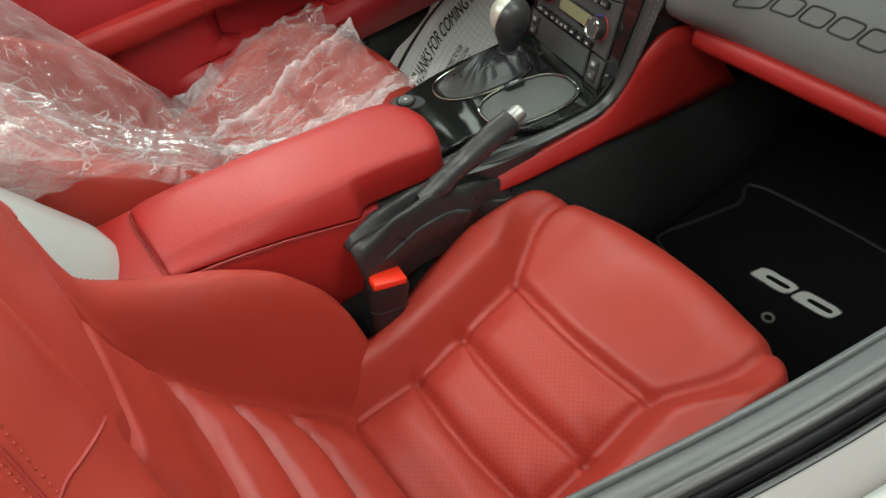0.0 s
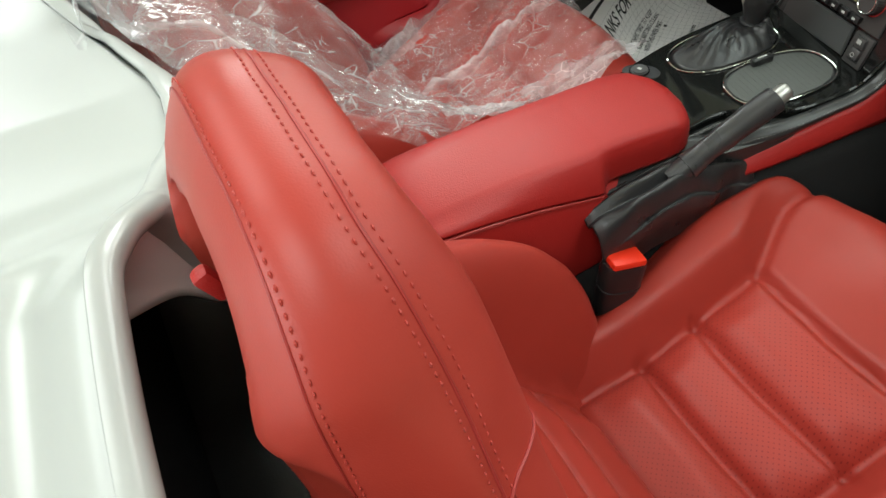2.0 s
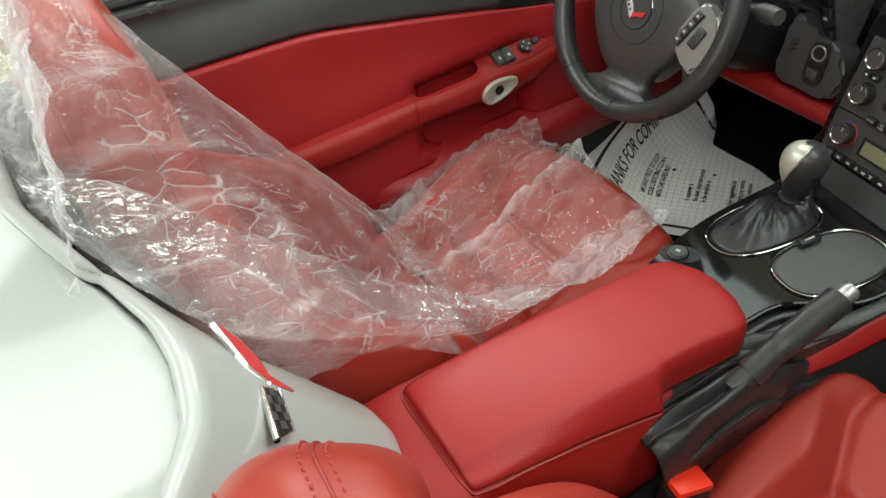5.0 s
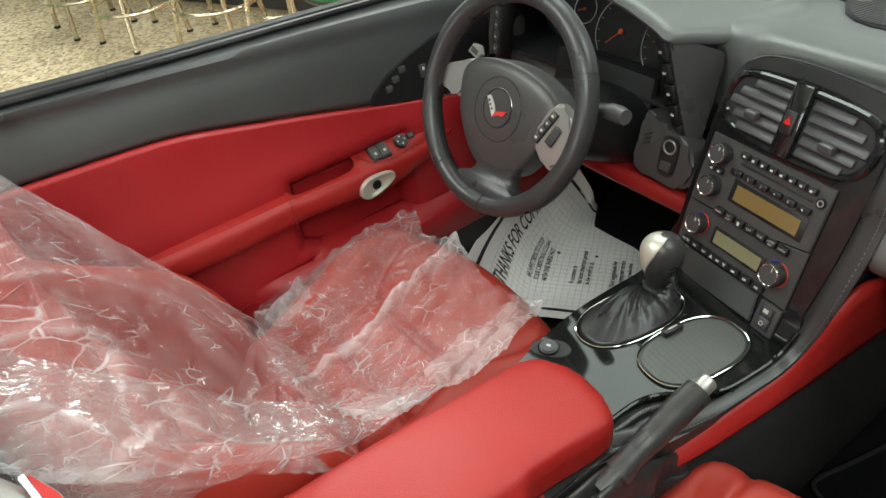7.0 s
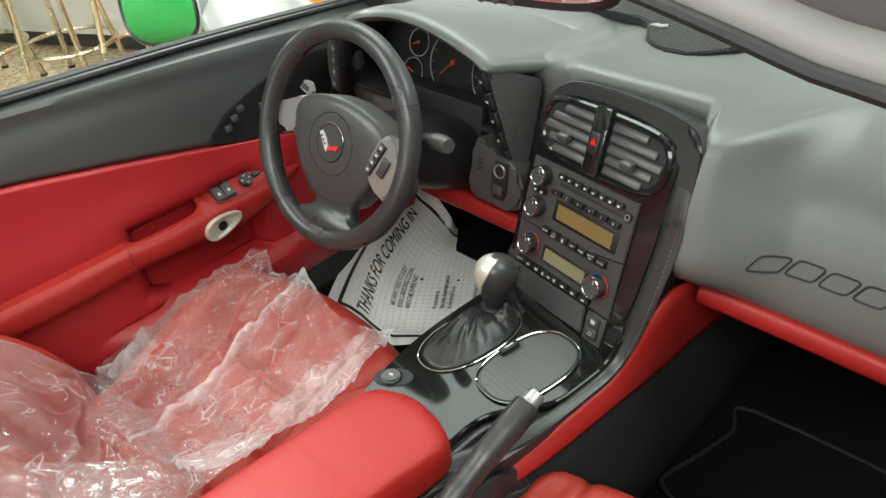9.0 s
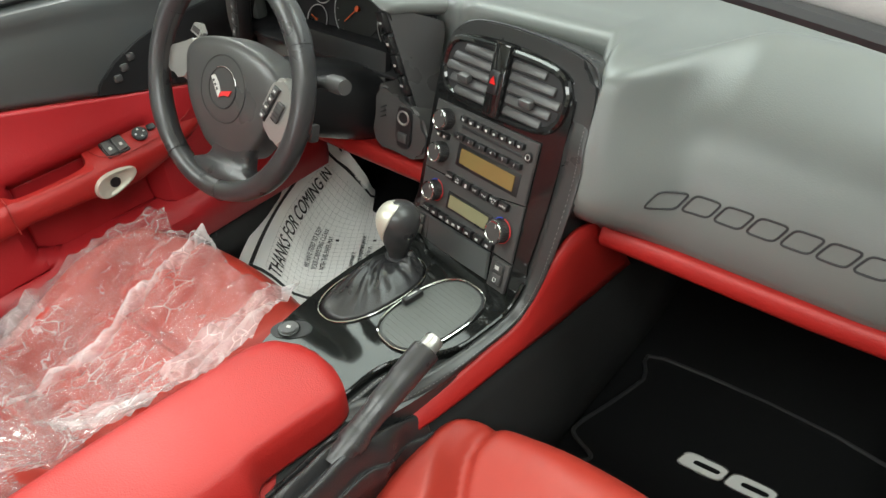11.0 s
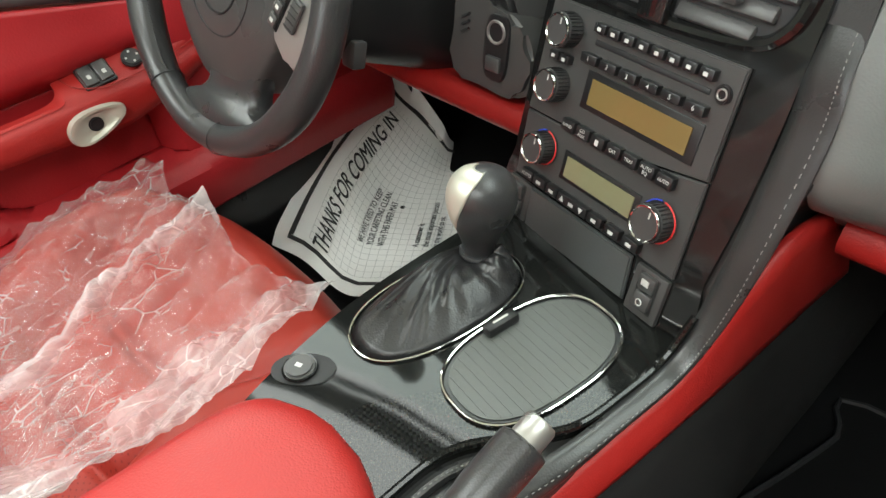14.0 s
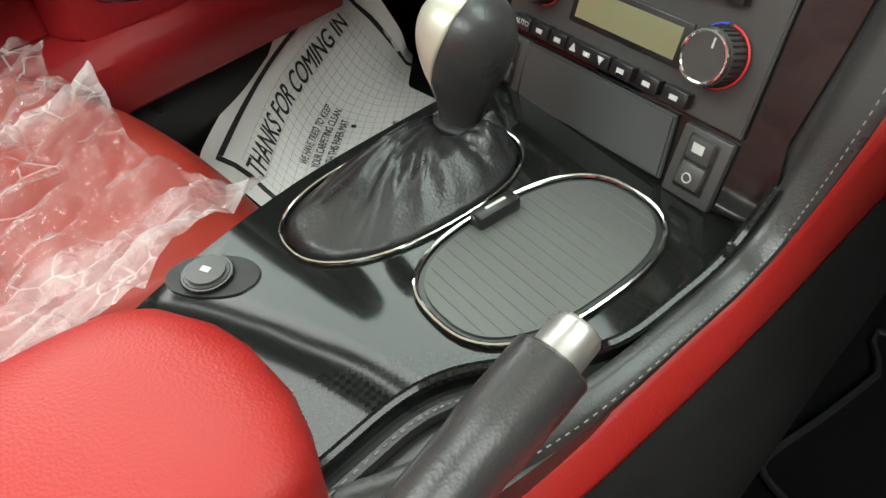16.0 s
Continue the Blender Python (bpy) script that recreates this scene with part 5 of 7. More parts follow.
EDGE_A = [(0.080, -0.315, 0.603), (0.118, -0.245, 0.605), (0.146, -0.175, 0.607), (0.158, -0.10, 0.608), (0.163, -0.045, 0.614), (0.168, -0.015, 0.645), (0.172, 0.010, 0.70), (0.175, 0.044, 0.79), (0.174, 0.060, 0.84), (0.171, 0.098, 0.905)]
EDGE_B = [(0.112, -0.325, 0.562), (0.140, -0.255, 0.571), (0.157, -0.19, 0.581), (0.169, -0.10, 0.590), (0.178, -0.045, 0.599), (0.188, -0.010, 0.636), (0.200, 0.010, 0.70), (0.208, 0.040, 0.79), (0.204, 0.056, 0.84), (0.197, 0.096, 0.905)]


def console():
    t = thing("centre_console", "black gloss and red vinyl centre console", "console")
    edge = [(0.084, -0.335, 0.606), (0.085, -0.275, 0.606), (0.087, -0.235, 0.606), (0.097, -0.205, 0.606), (0.122, -0.172, 0.606), (0.147, -0.137, 0.607), (0.156, -0.09, 0.608), (0.162, -0.045, 0.614)]
    right = [(q.x, q.y) for q in spline(edge, 5)]
    left = [(-0.078, 0.035), (-0.086, -0.05), (-0.090, -0.16), (-0.078, -0.26), (-0.06, -0.33)]
    leftp = [(q.x, q.y) for q in spline([(a, b, 0) for a, b in left], 5)]
    outline = right + [(0.158, 0.02)] + leftp
    part("gloss_panel", plate(outline, 0.585, 0.606, None, 0.003), GLOSS, t, "black gloss woven-look top panel")
    # raised lacquer bead at the panel's edge
    part("edge_bead", tube([V(q) + V((0, 0, 0.001)) for q in spline(edge + [EDGE_A[5]], 6)], 0.0036, 8), GLOSS, t)
    a, b = spline(EDGE_A, 8), spline(EDGE_B, 8)
    rows = []
    for p, q in zip(a, b):
        out = V((0.9, -0.1, 0.42)).normalized()
        rows.append([p.lerp(q, k / 6) + out * 0.011 * math.sin(math.pi * k / 6) for k in range(7)])
    thick(part("leather_band", loft(rows, False, False), BAND, t, "charcoal leather band with pale stitching"), 0.006)
    well = [(q.x, q.y) for q in spline([(0.080, -0.47, 0), (0.082, -0.30, 0), (0.086, -0.225, 0), (0.11, -0.182, 0), (0.15, -0.13, 0), (0.163, -0.16, 0), (0.150, -0.24, 0), (0.128, -0.32, 0), (0.124, -0.47, 0)], 4, True)]
    part("brake_well", plate(well, 0.570, 0.594, None, 0.003), BAND, t, "charcoal leather well round the handbrake")
    trim = spline([(0.0945, -0.33, 0.598), (0.0955, -0.275, 0.598), (0.098, -0.235, 0.598), (0.109, -0.207, 0.598), (0.132, -0.176, 0.599)], 14)
    part("well_roll", tube(trim, 0.0055, 8), BAND, t, "rolled leather edge")
    for i in range(0, len(trim) - 1, 2):
        part("stitch", tube([trim[i] + V((0.002, -0.001, 0.0056)), trim[i].lerp(trim[i + 1], 0.9) + V((0.002, -0.001, 0.0056))], 0.0005, 5), PALE_STITCH, t)
    line = [p.lerp(q, 0.42) + V((0.9, -0.1, 0.42)).normalized() * 0.0112 for p, q in zip(spline(EDGE_A, 26), spline(EDGE_B, 26))]
    for i in range(6, len(line) - 1, 2):
        part("stitch", tube([line[i], line[i].lerp(line[i + 1], 0.9)], 0.00045, 5), PALE_STITCH, t)
    # red side panel and carpeted tunnel
    top = spline(EDGE_B[1:6] + [(0.196, 0.012, 0.675), (0.204, 0.05, 0.705), (0.212, 0.105, 0.702)], 6)
    low = spline([(0.158, -0.262, 0.551), (0.172, -0.19, 0.552), (0.183, -0.10, 0.551), (0.188, -0.045, 0.549), (0.191, 0.01, 0.541), (0.193, 0.06, 0.534), (0.198, 0.163, 0.526), (0.206, 0.25, 0.526)], 6)
    rows = [[p.lerp(q, k / 6) + V((0.004, 0, 0)) * math.sin(math.pi * k / 6) for k in range(7)] for p, q in zip(top, low)]
    thick(part("side_panel", loft(rows, False, False), RED, t, "red vinyl knee panel"), 0.008)
    rows = []
    for q in [V((0.16, -0.85, 0.5)), V((0.155, -0.5, 0.5)), V((0.15, -0.35, 0.497))] + low + [V((0.212, 0.35, 0.55)), V((0.22, 0.5, 0.6))]:
        f = V((0.215, q.y, 0.236))
        rows.append([q.lerp(f, k / 8) + V((0.03 * math.sin(math.pi * k / 8), 0, 0)) + V((-0.01, 0, 0)) for k in range(9)])
    thick(part("tunnel_carpet", loft(rows, False, False), TUNNEL, t, "black carpeted tunnel side"), 0.006)
    part("left_side", loft([[V((x, y, z)) for z in (0.60, 0.55, 0.45, 0.24)] for x, y in ((-0.052, -0.85), (-0.056, -0.5), (-0.06, -0.33), (-0.078, -0.26), (-0.089, -0.16), (-0.086, -0.05), (-0.10, 0.06), (-0.13, 0.2), (-0.15, 0.5))], False, False), DASH, t)
    # red storage box under the lid
    bx = []
    for y, zt, xr in ((-0.785, 0.62, 0.125), (-0.775, 0.66, 0.13), (-0.75, 0.674, 0.131), (-0.70, 0.674, 0.128), (-0.66, 0.667, 0.127), (-0.56, 0.644, 0.128), (-0.48, 0.620, 0.130), (-0.458, 0.613, 0.131), (-0.452, 0.609, 0.126), (-0.40, 0.595, 0.105), (-0.32, 0.594, 0.10)):
        bx.append([V((x, y, z)) for x, z in ((-0.055, 0.42), (-0.058, zt - 0.02), (-0.05, zt - 0.004), (-0.04, zt), (xr - 0.018, zt), (xr - 0.006, zt - 0.005), (xr, zt - 0.02), (xr + 0.004, 0.42))])
    part("storage_box", loft(bx), RED, t, "red vinyl storage box")
    # lid
    secs = []
    for y, zt, xl, xr, zb in ((-0.701, 0.680, -0.030, 0.108, 0.675), (-0.696, 0.687, -0.038, 0.118, 0.676), (-0.66, 0.689, -0.040, 0.121, 0.670), (-0.56, 0.683, -0.040, 0.123, 0.646), (-0.48, 0.675, -0.040, 0.126, 0.622), (-0.456, 0.672, -0.040, 0.127, 0.615), (-0.447, 0.671, -0.040, 0.122, 0.612), (-0.438, 0.670, -0.040, 0.112, 0.609), (-0.424, 0.668, -0.040, 0.106, 0.607), (-0.385, 0.664, -0.040, 0.107, 0.602), (-0.34, 0.657, -0.042, 0.110, 0.598), (-0.312, 0.651, -0.040, 0.110, 0.598), (-0.296, 0.642, -0.034, 0.104, 0.600), (-0.290, 0.628, -0.028, 0.096, 0.601)):
        nose = 0.018 * sm(-0.36, -0.30, y)
        mid = (xl + xr) / 2
        xf = min(xr - 0.002, lerp_table([(-0.70, 0.098), (-0.56, 0.103), (-0.45, 0.106), (-0.42, 0.104), (-0.385, 0.106), (-0.3, 0.108)], y))
        ring = [(xl, min(zb, 0.63)), (xl, zt - 0.018), (xl + 0.003, zt - 0.0065), (xl + 0.012, zt - 0.0012), (xl + 0.04, zt + 0.003), (xf - 0.07, zt + 0.004), (xf - 0.035, zt + 0.002), (xf - 0.014, zt - 0.001), (xf - 0.005, zt - 0.0035), (xf + 0.1 * (xr - xf), zt - 0.010), (xf + 0.5 * (xr - xf), zt - 0.5 * (zt - zb)), (xr - 0.001, zb + 0.08 * (zt - zb)), (xr - 0.001, zb)]
        secs.append([V((x, y + nose * (1 - min(1, abs(x - mid) / (mid - xl)) ** 2.2), z)) for x, z in ring])
    secs = [list(r) for r in zip(*[spline(cc, 4) for cc in zip(*secs)])]
    part("lid", loft(secs), RED, t, "red vinyl armrest lid", sharp=180)
    seam = [V((x, y, z)) for x, y, z in ((-0.042, -0.66, 0.676), (-0.034, -0.703, 0.675), (0.03, -0.706, 0.675), (0.108, -0.704, 0.674), (0.122, -0.69, 0.672), (0.1235, -0.64, 0.664), (0.125, -0.56, 0.645), (0.128, -0.48, 0.621), (0.129, -0.456, 0.614))]
    part("lid_gap", tube(spline(seam, 5), 0.0016, 6), SEAM, t)
    # gear gaiter ring, cup-holder door, latch and seat switch
    RING = dict(cx=-0.027, cy=-0.115, turn=radians(81))
    part("gaiter_ring", tube([V((x, y, 0.608)) for x, y in oval(0.0895, 0.0475, 56, 2.3, **RING)], 0.0013, 8, True), CHROME, t, "thin chrome ring")
    cup = dict(cx=0.078, cy=-0.106, turn=radians(81))
    part("cup_ring", tube([V((x, y, 0.6085)) for x, y in oval(0.0815, 0.0505, 64, 2.6, **cup)], 0.0016, 8, True), CHROME, t, "chrome cup-holder ring")
    part("cup_recess", plate(oval(0.080, 0.049, 48, 2.6, **cup), 0.6035, 0.6068), BLACK, t)
    door = part("cup_door", plate(oval(0.0765, 0.0455, 48, 2.6, **cup), 0.6065, 0.6082), CUP_GREY, t, "plain grey cup-holder door")
    for k in range(-8, 9):
        y = 0.0085 * k
        w = 0.044 * (1 - (abs(y) / 0.076) ** 2.6) ** (1 / 2.6)
        ca, sa = math.cos(cup["turn"]), math.sin(cup["turn"])
        a, b = ((cup["cx"] + y * ca - q * sa, cup["cy"] + y * sa + q * ca, 0.6083) for q in (-w, w))
        part("slat_joint", tube([a, b], 0.0002, 4), CHARCOAL, door)
    lt = part("cup_latch", rbox(0.034, 0.012, 0.012, 0.003, pose(0.036, -0.100, 0.612, 0, 0, 81)), BLACK, t)
    part("symbol", rbox(0.016, 0.002, 0.0006, 0, pose(0.036, -0.100, 0.6183, 0, 0, 81)), MARK, lt)
    sw = part("seat_switch", plate(oval(0.029, 0.017, 40, 2.2, -0.058, -0.247, radians(38)), 0.604, 0.6072, None, 0.001), RUBBER, t, "black oval recess with a seat-heater button")
    part("button", disc(0.0135, 0.006, pose(-0.060, -0.249, 0.6095), 28, bevel=0.002), CHARCOAL, sw)
    part("button_ring", tube([V((-0.060 + 0.0145 * c, -0.249 + 0.0145 * s, 0.6088)) for c, s in oval(1, 1, 28)], 0.0013, 6, True), GLOSS, sw)
    part("symbol", rbox(0.006, 0.004, 0.0006, 0, pose(-0.060, -0.249, 0.6128, 0, 0, 20)), MARK, sw)
    return t, RING


CONSOLE, RING = console()


def gear_lever():
    t = thing("gear_lever", "black leather gear knob with a champagne silver inlay and gaiter", "gear lever")
    neck = V((-0.036, -0.053, 0.620))
    rows = []
    for k in range(25):
        f = k / 24
        row = []
        for i, (x, y) in enumerate(oval(0.0875, 0.0455, 120, 2.3, **RING)):
            a = 2 * math.pi * i / 120
            e = f ** 0.8
            p = V((x, y, 0.606)).lerp(neck + V((0.016 * math.cos(a), 0.016 * math.sin(a), 0)), e)
            # a few long uneven folds fan out from the neck; the slack gathers ahead of it
            c = noise.noise(V((2.1 * math.cos(a + 0.5 * f), 2.1 * math.sin(a + 0.5 * f), 0.9 * f + 4.0)))
            d = noise.noise(V((4.6 * math.cos(a - 0.3 * f), 4.6 * math.sin(a - 0.3 * f), 1.2 * f + 9.0)))
            slack = sm(-0.085, -0.055, y)
            p.z += 0.013 * math.sin(math.pi * f) * (1 + 0.5 * slack)
            p.z += (0.011 * (0.35 - abs(c)) + (0.0018 + 0.007 * slack) * (0.3 - abs(d))) * math.sin(math.pi * min(1, 1.15 * f)) ** 0.7
            p += V((0.5, 0.5, 1)) * 0.0016 * noise.noise(p * 90) * f * (1 - f) * 4
            row.append(p)
        rows.append(row)
    part("gaiter", loft(rows, True, True), GAITER, t, "folded black leather gaiter", sharp=180)
    ax = V((0.05, 0.17, 0.98)).normalized()
    side = V((1, 0, 0))
    side = (side - ax * side.dot(ax)).normalized()
    M = basis(neck, side, ax.cross(side), ax)
    part("collar", tube([M @ V((0.0155 * c, 0.0155 * s, 0.002)) for c, s in oval(1, 1, 28)], 0.0035, 8, True), RUBBER, t)
    prof = [(0.0, 0.0145), (0.012, 0.016), (0.026, 0.021), (0.042, 0.028), (0.058, 0.0325), (0.072, 0.0325), (0.084, 0.0275), (0.092, 0.0185), (0.0965, 0.006)]
    zs = spline([(z, r, 0) for z, r in prof], 4)
    part("knob", loft([[M @ V((0.92 * q.y * c, 1.04 * q.y * s - 0.06 * q.x, q.x)) for c, s in oval(1, 1, 36)] for q in zs]), LEATHER, t, "black leather gear knob")
    rows = []
    for z, r, w in ((0.030, 0.0226, 0.05), (0.042, 0.0282, 0.32), (0.058, 0.0328, 0.52), (0.072, 0.0328, 0.66), (0.083, 0.0282, 0.75), (0.091, 0.0198, 0.9), (0.0955, 0.009, 1.2)):
        row = []
        for k in range(15):
            a = -math.pi / 2 - 0.42 + (k / 7 - 1) * w * 1.05
            row.append(M @ V((0.95 * r * math.cos(a), 1.07 * r * math.sin(a) - 0.06 * z, z + 0.0012)))
        rows.append(row)
    rows = [list(r) for r in zip(*[spline(cc, 4) for cc in zip(*rows)])]
    thick(part("inlay", loft(rows, False, False), KNOB_SILVER, t, "champagne silver inlay", sharp=180), 0.0015)
    for k in range(9):
        z = 0.01 + 0.0035 * k
        part("stitch", tube([M @ V((-0.003, -1.13 * (0.0135 + 0.1 * max(0, z - 0.012)) - 0.10 * z, z)), M @ V((0.003, -1.13 * (0.0135 + 0.1 * max(0, z - 0.012)) - 0.10 * z, z + 0.0016))], 0.0006, 5), RUBBER, t)
    return t


gear_lever()


def handbrake():
    t = thing("handbrake", "black leather handbrake lever with a silver button and crumpled gaiter", "handbrake")
    path = [(0.142, -0.36, 0.598), (0.144, -0.325, 0.612), (0.146, -0.28, 0.630), (0.148, -0.24, 0.645), (0.150, -0.205, 0.657), (0.1503, -0.198, 0.6595)]
    part("grip", tube(spline(path, 5), [0.0155] * 5 + [0.016] * 5 + [0.0175] * 5 + [0.0185] * 5 + [0.0185] * 3 + [0.0175, 0.0165, 0.014], 18), LEATHER, t, "black leather grip")
    part("button", tube([(0.1502, -0.203, 0.658), (0.1508, -0.184, 0.665), (0.151, -0.181, 0.6662)], [0.0125, 0.0125, 0.0105], 20), SATIN, t, "brushed silver release button")

    ridge = [(-0.49, 0.590), (-0.47, 0.603), (-0.43, 0.611), (-0.39, 0.614), (-0.355, 0.612), (-0.32, 0.602), (-0.28, 0.588), (-0.245, 0.573), (-0.222, 0.562)]

    def gaiter(u, v):
        y = -0.488 + 0.268 * v
        r = lerp_table(ridge, y)
        inner = 0.112 + 0.012 * sm(-0.36, -0.25, y)
        across = [(0.0, inner, min(0.600, r + 0.01)), (0.18, inner + 0.008, r - 0.012), (0.34, 0.130, r - 0.004), (0.46, 0.143, r), (0.58, 0.158, r - 0.008), (0.68, 0.169, r - 0.024), (0.78, 0.174, r - 0.045), (1.0, 0.168, r - 0.105)]
        x = lerp_table([(a, b) for a, b, c in across], u)
        z = lerp_table([(a, c) for a, b, c in across], u)
        soft = sm(0.04, 0.16, u) * (1 - sm(0.66, 0.80, u))
        g = 4.4 * u + 6.5 * (y + 0.36) * (u - 0.45) + 0.35 * noise.noise(V((y * 14, u * 3, 2.2)))
        z += 0.02 * (abs(math.sin(math.pi * g)) - 0.62) * soft * (0.55 + 0.45 * sm(-0.49, -0.42, y))
        z += 0.004 * noise.noise(V((x * 60, y * 24, 1.7))) * soft
        pleat = sm(-0.33, -0.30, y) * (1 - sm(-0.25, -0.225, y))
        x += 0.006 * pleat * math.sin(55 * y + 9 * u) * sm(0.5, 0.7, u) + 0.003 * noise.noise(V((y * 20, u * 6, 5.1))) * sm(0.5, 0.8, u)
        return x, y, z

    thick(part("gaiter", sheet(gaiter, 110, 110), GAITER, t, "crumpled black leather gaiter", sharp=180), 0.003)
    part("collar", tube([(0.1437, -0.333, 0.608), (0.1447, -0.322, 0.613), (0.1452, -0.315, 0.616)], [0.0185, 0.0178, 0.0168], 18), LEATHER, t)
    return t


handbrake()


# ---- seats ----
def seat(name, label):
    """A leather bucket seat about its own origin: the middle of the crease where cushion and back meet."""
    t = thing(name, label, "car seat", "car seats")
    cushion_z = [(-0.04, -0.02), (0.0, 0.0), (0.08, 0.0), (0.16, 0.022), (0.26, 0.058), (0.36, 0.088), (0.42, 0.098), (0.46, 0.09), (0.49, 0.065), (0.505, 0.02), (0.51, -0.06), (0.505, -0.14)]
    seams = (0.085, 0.172, 0.276)

    def cushion(u, v):
        a = (u - 0.5) * 2
        y = lerp_table([(0, -0.04), (0.08, 0.0), (0.84, 0.44), (0.93, 0.49), (0.97, 0.505), (1.0, 0.505)], v)
        if v <= 0.84:
            y = -0.04 + 0.48 * v / 0.84
            z = lerp_table(cushion_z, y)
        else:
            k = (v - 0.84) / 0.16
            y = 0.44 + 0.075 * math.sin(k * math.pi / 2)
            z = 0.095 - 0.2 * (1 - math.cos(k * math.pi / 2)) - 0.03 * k
        half = lerp_table([(-0.04, 0.205), (0.1, 0.225), (0.3, 0.25), (0.42, 0.248), (0.52, 0.22)], y)
        s = abs(a)
        if s < 0.86:
            x = half * a / 0.86 * (0.97 + 0.03 * s)
            w = s / 0.86 * half
            edge = 0.0
        else:
            k = (s - 0.86) / 0.14
            x = math.copysign(half * (1 + 0.03 * math.sin(k * math.pi)) - 0.0 * k, a)
            w, edge = half, k
        y -= 0.06 * (w / half) ** 4 * sm(0.3, 0.5, y)
        ins = 0.128 + 0.055 * sm(0.26, 0.40, y)
        bol = sm(ins, ins + 0.05, w) * (0.052 * (1 - 0.75 * sm(0.26, 0.44, y)))
        roll = 0.035 * sm(half - 0.035, half + 0.002, w)
        z += bol - roll + 0.012 * (1 - (w / 0.13) ** 2 if w < 0.13 else 0)
        z -= 0.011 * bell(w - ins, 0.008) * (1 - 0.5 * sm(0.42, 0.5, y))
        for q in seams:
            if w < 0.15:
                z -= 0.014 * bell(y - q - 0.012 * (w / 0.13) ** 2, 0.0075) * (1 - sm(0.125, 0.145, w))
        if w < 0.13 and y < 0.262:
            for c in (0.045, 0.122, 0.21):
                z += 0.013 * bell(y - c, 0.03) * (1 - sm(0.08, 0.128, w))
        z += 0.0022 * noise.noise(V((x * 14, y * 14, 2.2)))
        return x, y, z - 0.2 * edge ** 1.2

    bm = sheet(cushion, 96, 120)
    for f in bm.faces:
        c = f.calc_center_median()
        if abs(c.x) < 0.125 and 0.0 < c.y < 0.262:
            f.material_index = 1
    part("cushion", bm, [RED_LEATHER, PERF], t, "red leather cushion with perforated ribbed centre", sharp=180)
    # back rest: a band that runs over the head between two stitched seams, a padded front and a hollow rear
    e_b, e_c = V((0, -0.40, 0.9165)), V((0, 0.9165, 0.40))
    front_line = [(0.0, 0.711, 0.047), (0.03, 0.7105, 0.0465), (0.058, 0.7075, 0.0455), (0.083, 0.698, 0.042), (0.103, 0.678, 0.037), (0.119, 0.652, 0.029), (0.134, 0.620, 0.018), (0.148, 0.592, 0.007), (0.163, 0.56, -0.006), (0.182, 0.515, -0.022), (0.205, 0.46, -0.032),
                  (0.226, 0.40, -0.030), (0.243, 0.33, 0.0), (0.252, 0.25, 0.048), (0.250, 0.187, 0.076), (0.240, 0.11, 0.086), (0.22, 0.03, 0.072), (0.205, -0.03, 0.045), (0.198, -0.06, 0.03)]
    rear_line = [(0.0, 0.725, 0.006), (0.03, 0.7245, 0.006), (0.058, 0.721, 0.004), (0.083, 0.712, -0.002), (0.105, 0.694, -0.014), (0.122, 0.668, -0.030), (0.127, 0.632, -0.047), (0.131, 0.60, -0.061), (0.138, 0.562, -0.075), (0.153, 0.515, -0.091), (0.174, 0.46, -0.102),
                 (0.200, 0.40, -0.112), (0.222, 0.33, -0.119), (0.240, 0.25, -0.122), (0.246, 0.187, -0.122), (0.238, 0.11, -0.122), (0.22, 0.03, -0.118), (0.205, -0.03, -0.11), (0.198, -0.06, -0.10)]
    spine = [(-0.06, -0.01), (0.0, -0.012), (0.1, -0.028), (0.2, -0.040), (0.27, -0.044), (0.35, -0.040), (0.42, -0.022), (0.5, 0.014), (0.55, 0.036), (0.6, 0.052), (0.64, 0.058), (0.68, 0.056), (0.71, 0.046)]
    ribs = (0.10, 0.20, 0.30)
    CREST = 0.60

    def arch(line):
        half = spline(line, 10)
        return [V((-q.x, q.y, q.z)) for q in half[:0:-1]] + half

    FS, RS = arch(front_line), arch(rear_line)

    def lean(b):
        return -0.045 * sm(0.36, 0.58, b)

    def place(a, b, c):
        return V((a + lean(b), 0, 0)) + e_b * b + e_c * c

    def front(f, t):
        """A spot on the padded front, t from the middle line to the seam."""
        b = f.y * t + (1 - t) * min(f.y, CREST)
        a = f.x * t
        s = abs(a)
        mid = lerp_table(spine, b)
        head = sm(0.36, 0.48, f.y)
        low = sm(0.55, 0.92, t)
        high = t ** 3.2
        c = mid + (f.z - mid) * (low + (high - low) * head)
        c += 0.012 * math.sin(math.pi * min(1, max(0, (t - 0.55) / 0.45))) * head
        c += 0.020 * math.sin(math.pi * min(1, max(0, (t - 0.60) / 0.40))) ** 0.8 * (1 - head)
        edge = 0.138 - 0.05 * sm(0.32, 0.47, b)
        if b < 0.50:
            c -= 0.012 * bell(s - edge, 0.006)
            inner = 1 - sm(edge - 0.014, edge, s)
            bow = 0.024 * (s / 0.138) ** 2
            for q in ribs:
                c -= 0.019 * bell(b - q - bow, 0.0075) * inner
            c -= 0.012 * bell(b - 0.475 + 0.3 * bow, 0.006) * inner
            for q, w in ((0.05, 0.030), (0.15, 0.034), (0.25, 0.034), (0.385, 0.055)):
                c += 0.017 * bell(b - q - bow, w) * (1 - sm(0.06, edge, s))
        c += 0.0012 * noise.noise(V((a * 22, b * 22, 3.1)))
        return place(a, b, c)

    def rear(r, t):
        b = r.y * t + (1 - t) * min(r.y, CREST)
        a = r.x * t
        head = sm(0.40, 0.52, r.y)
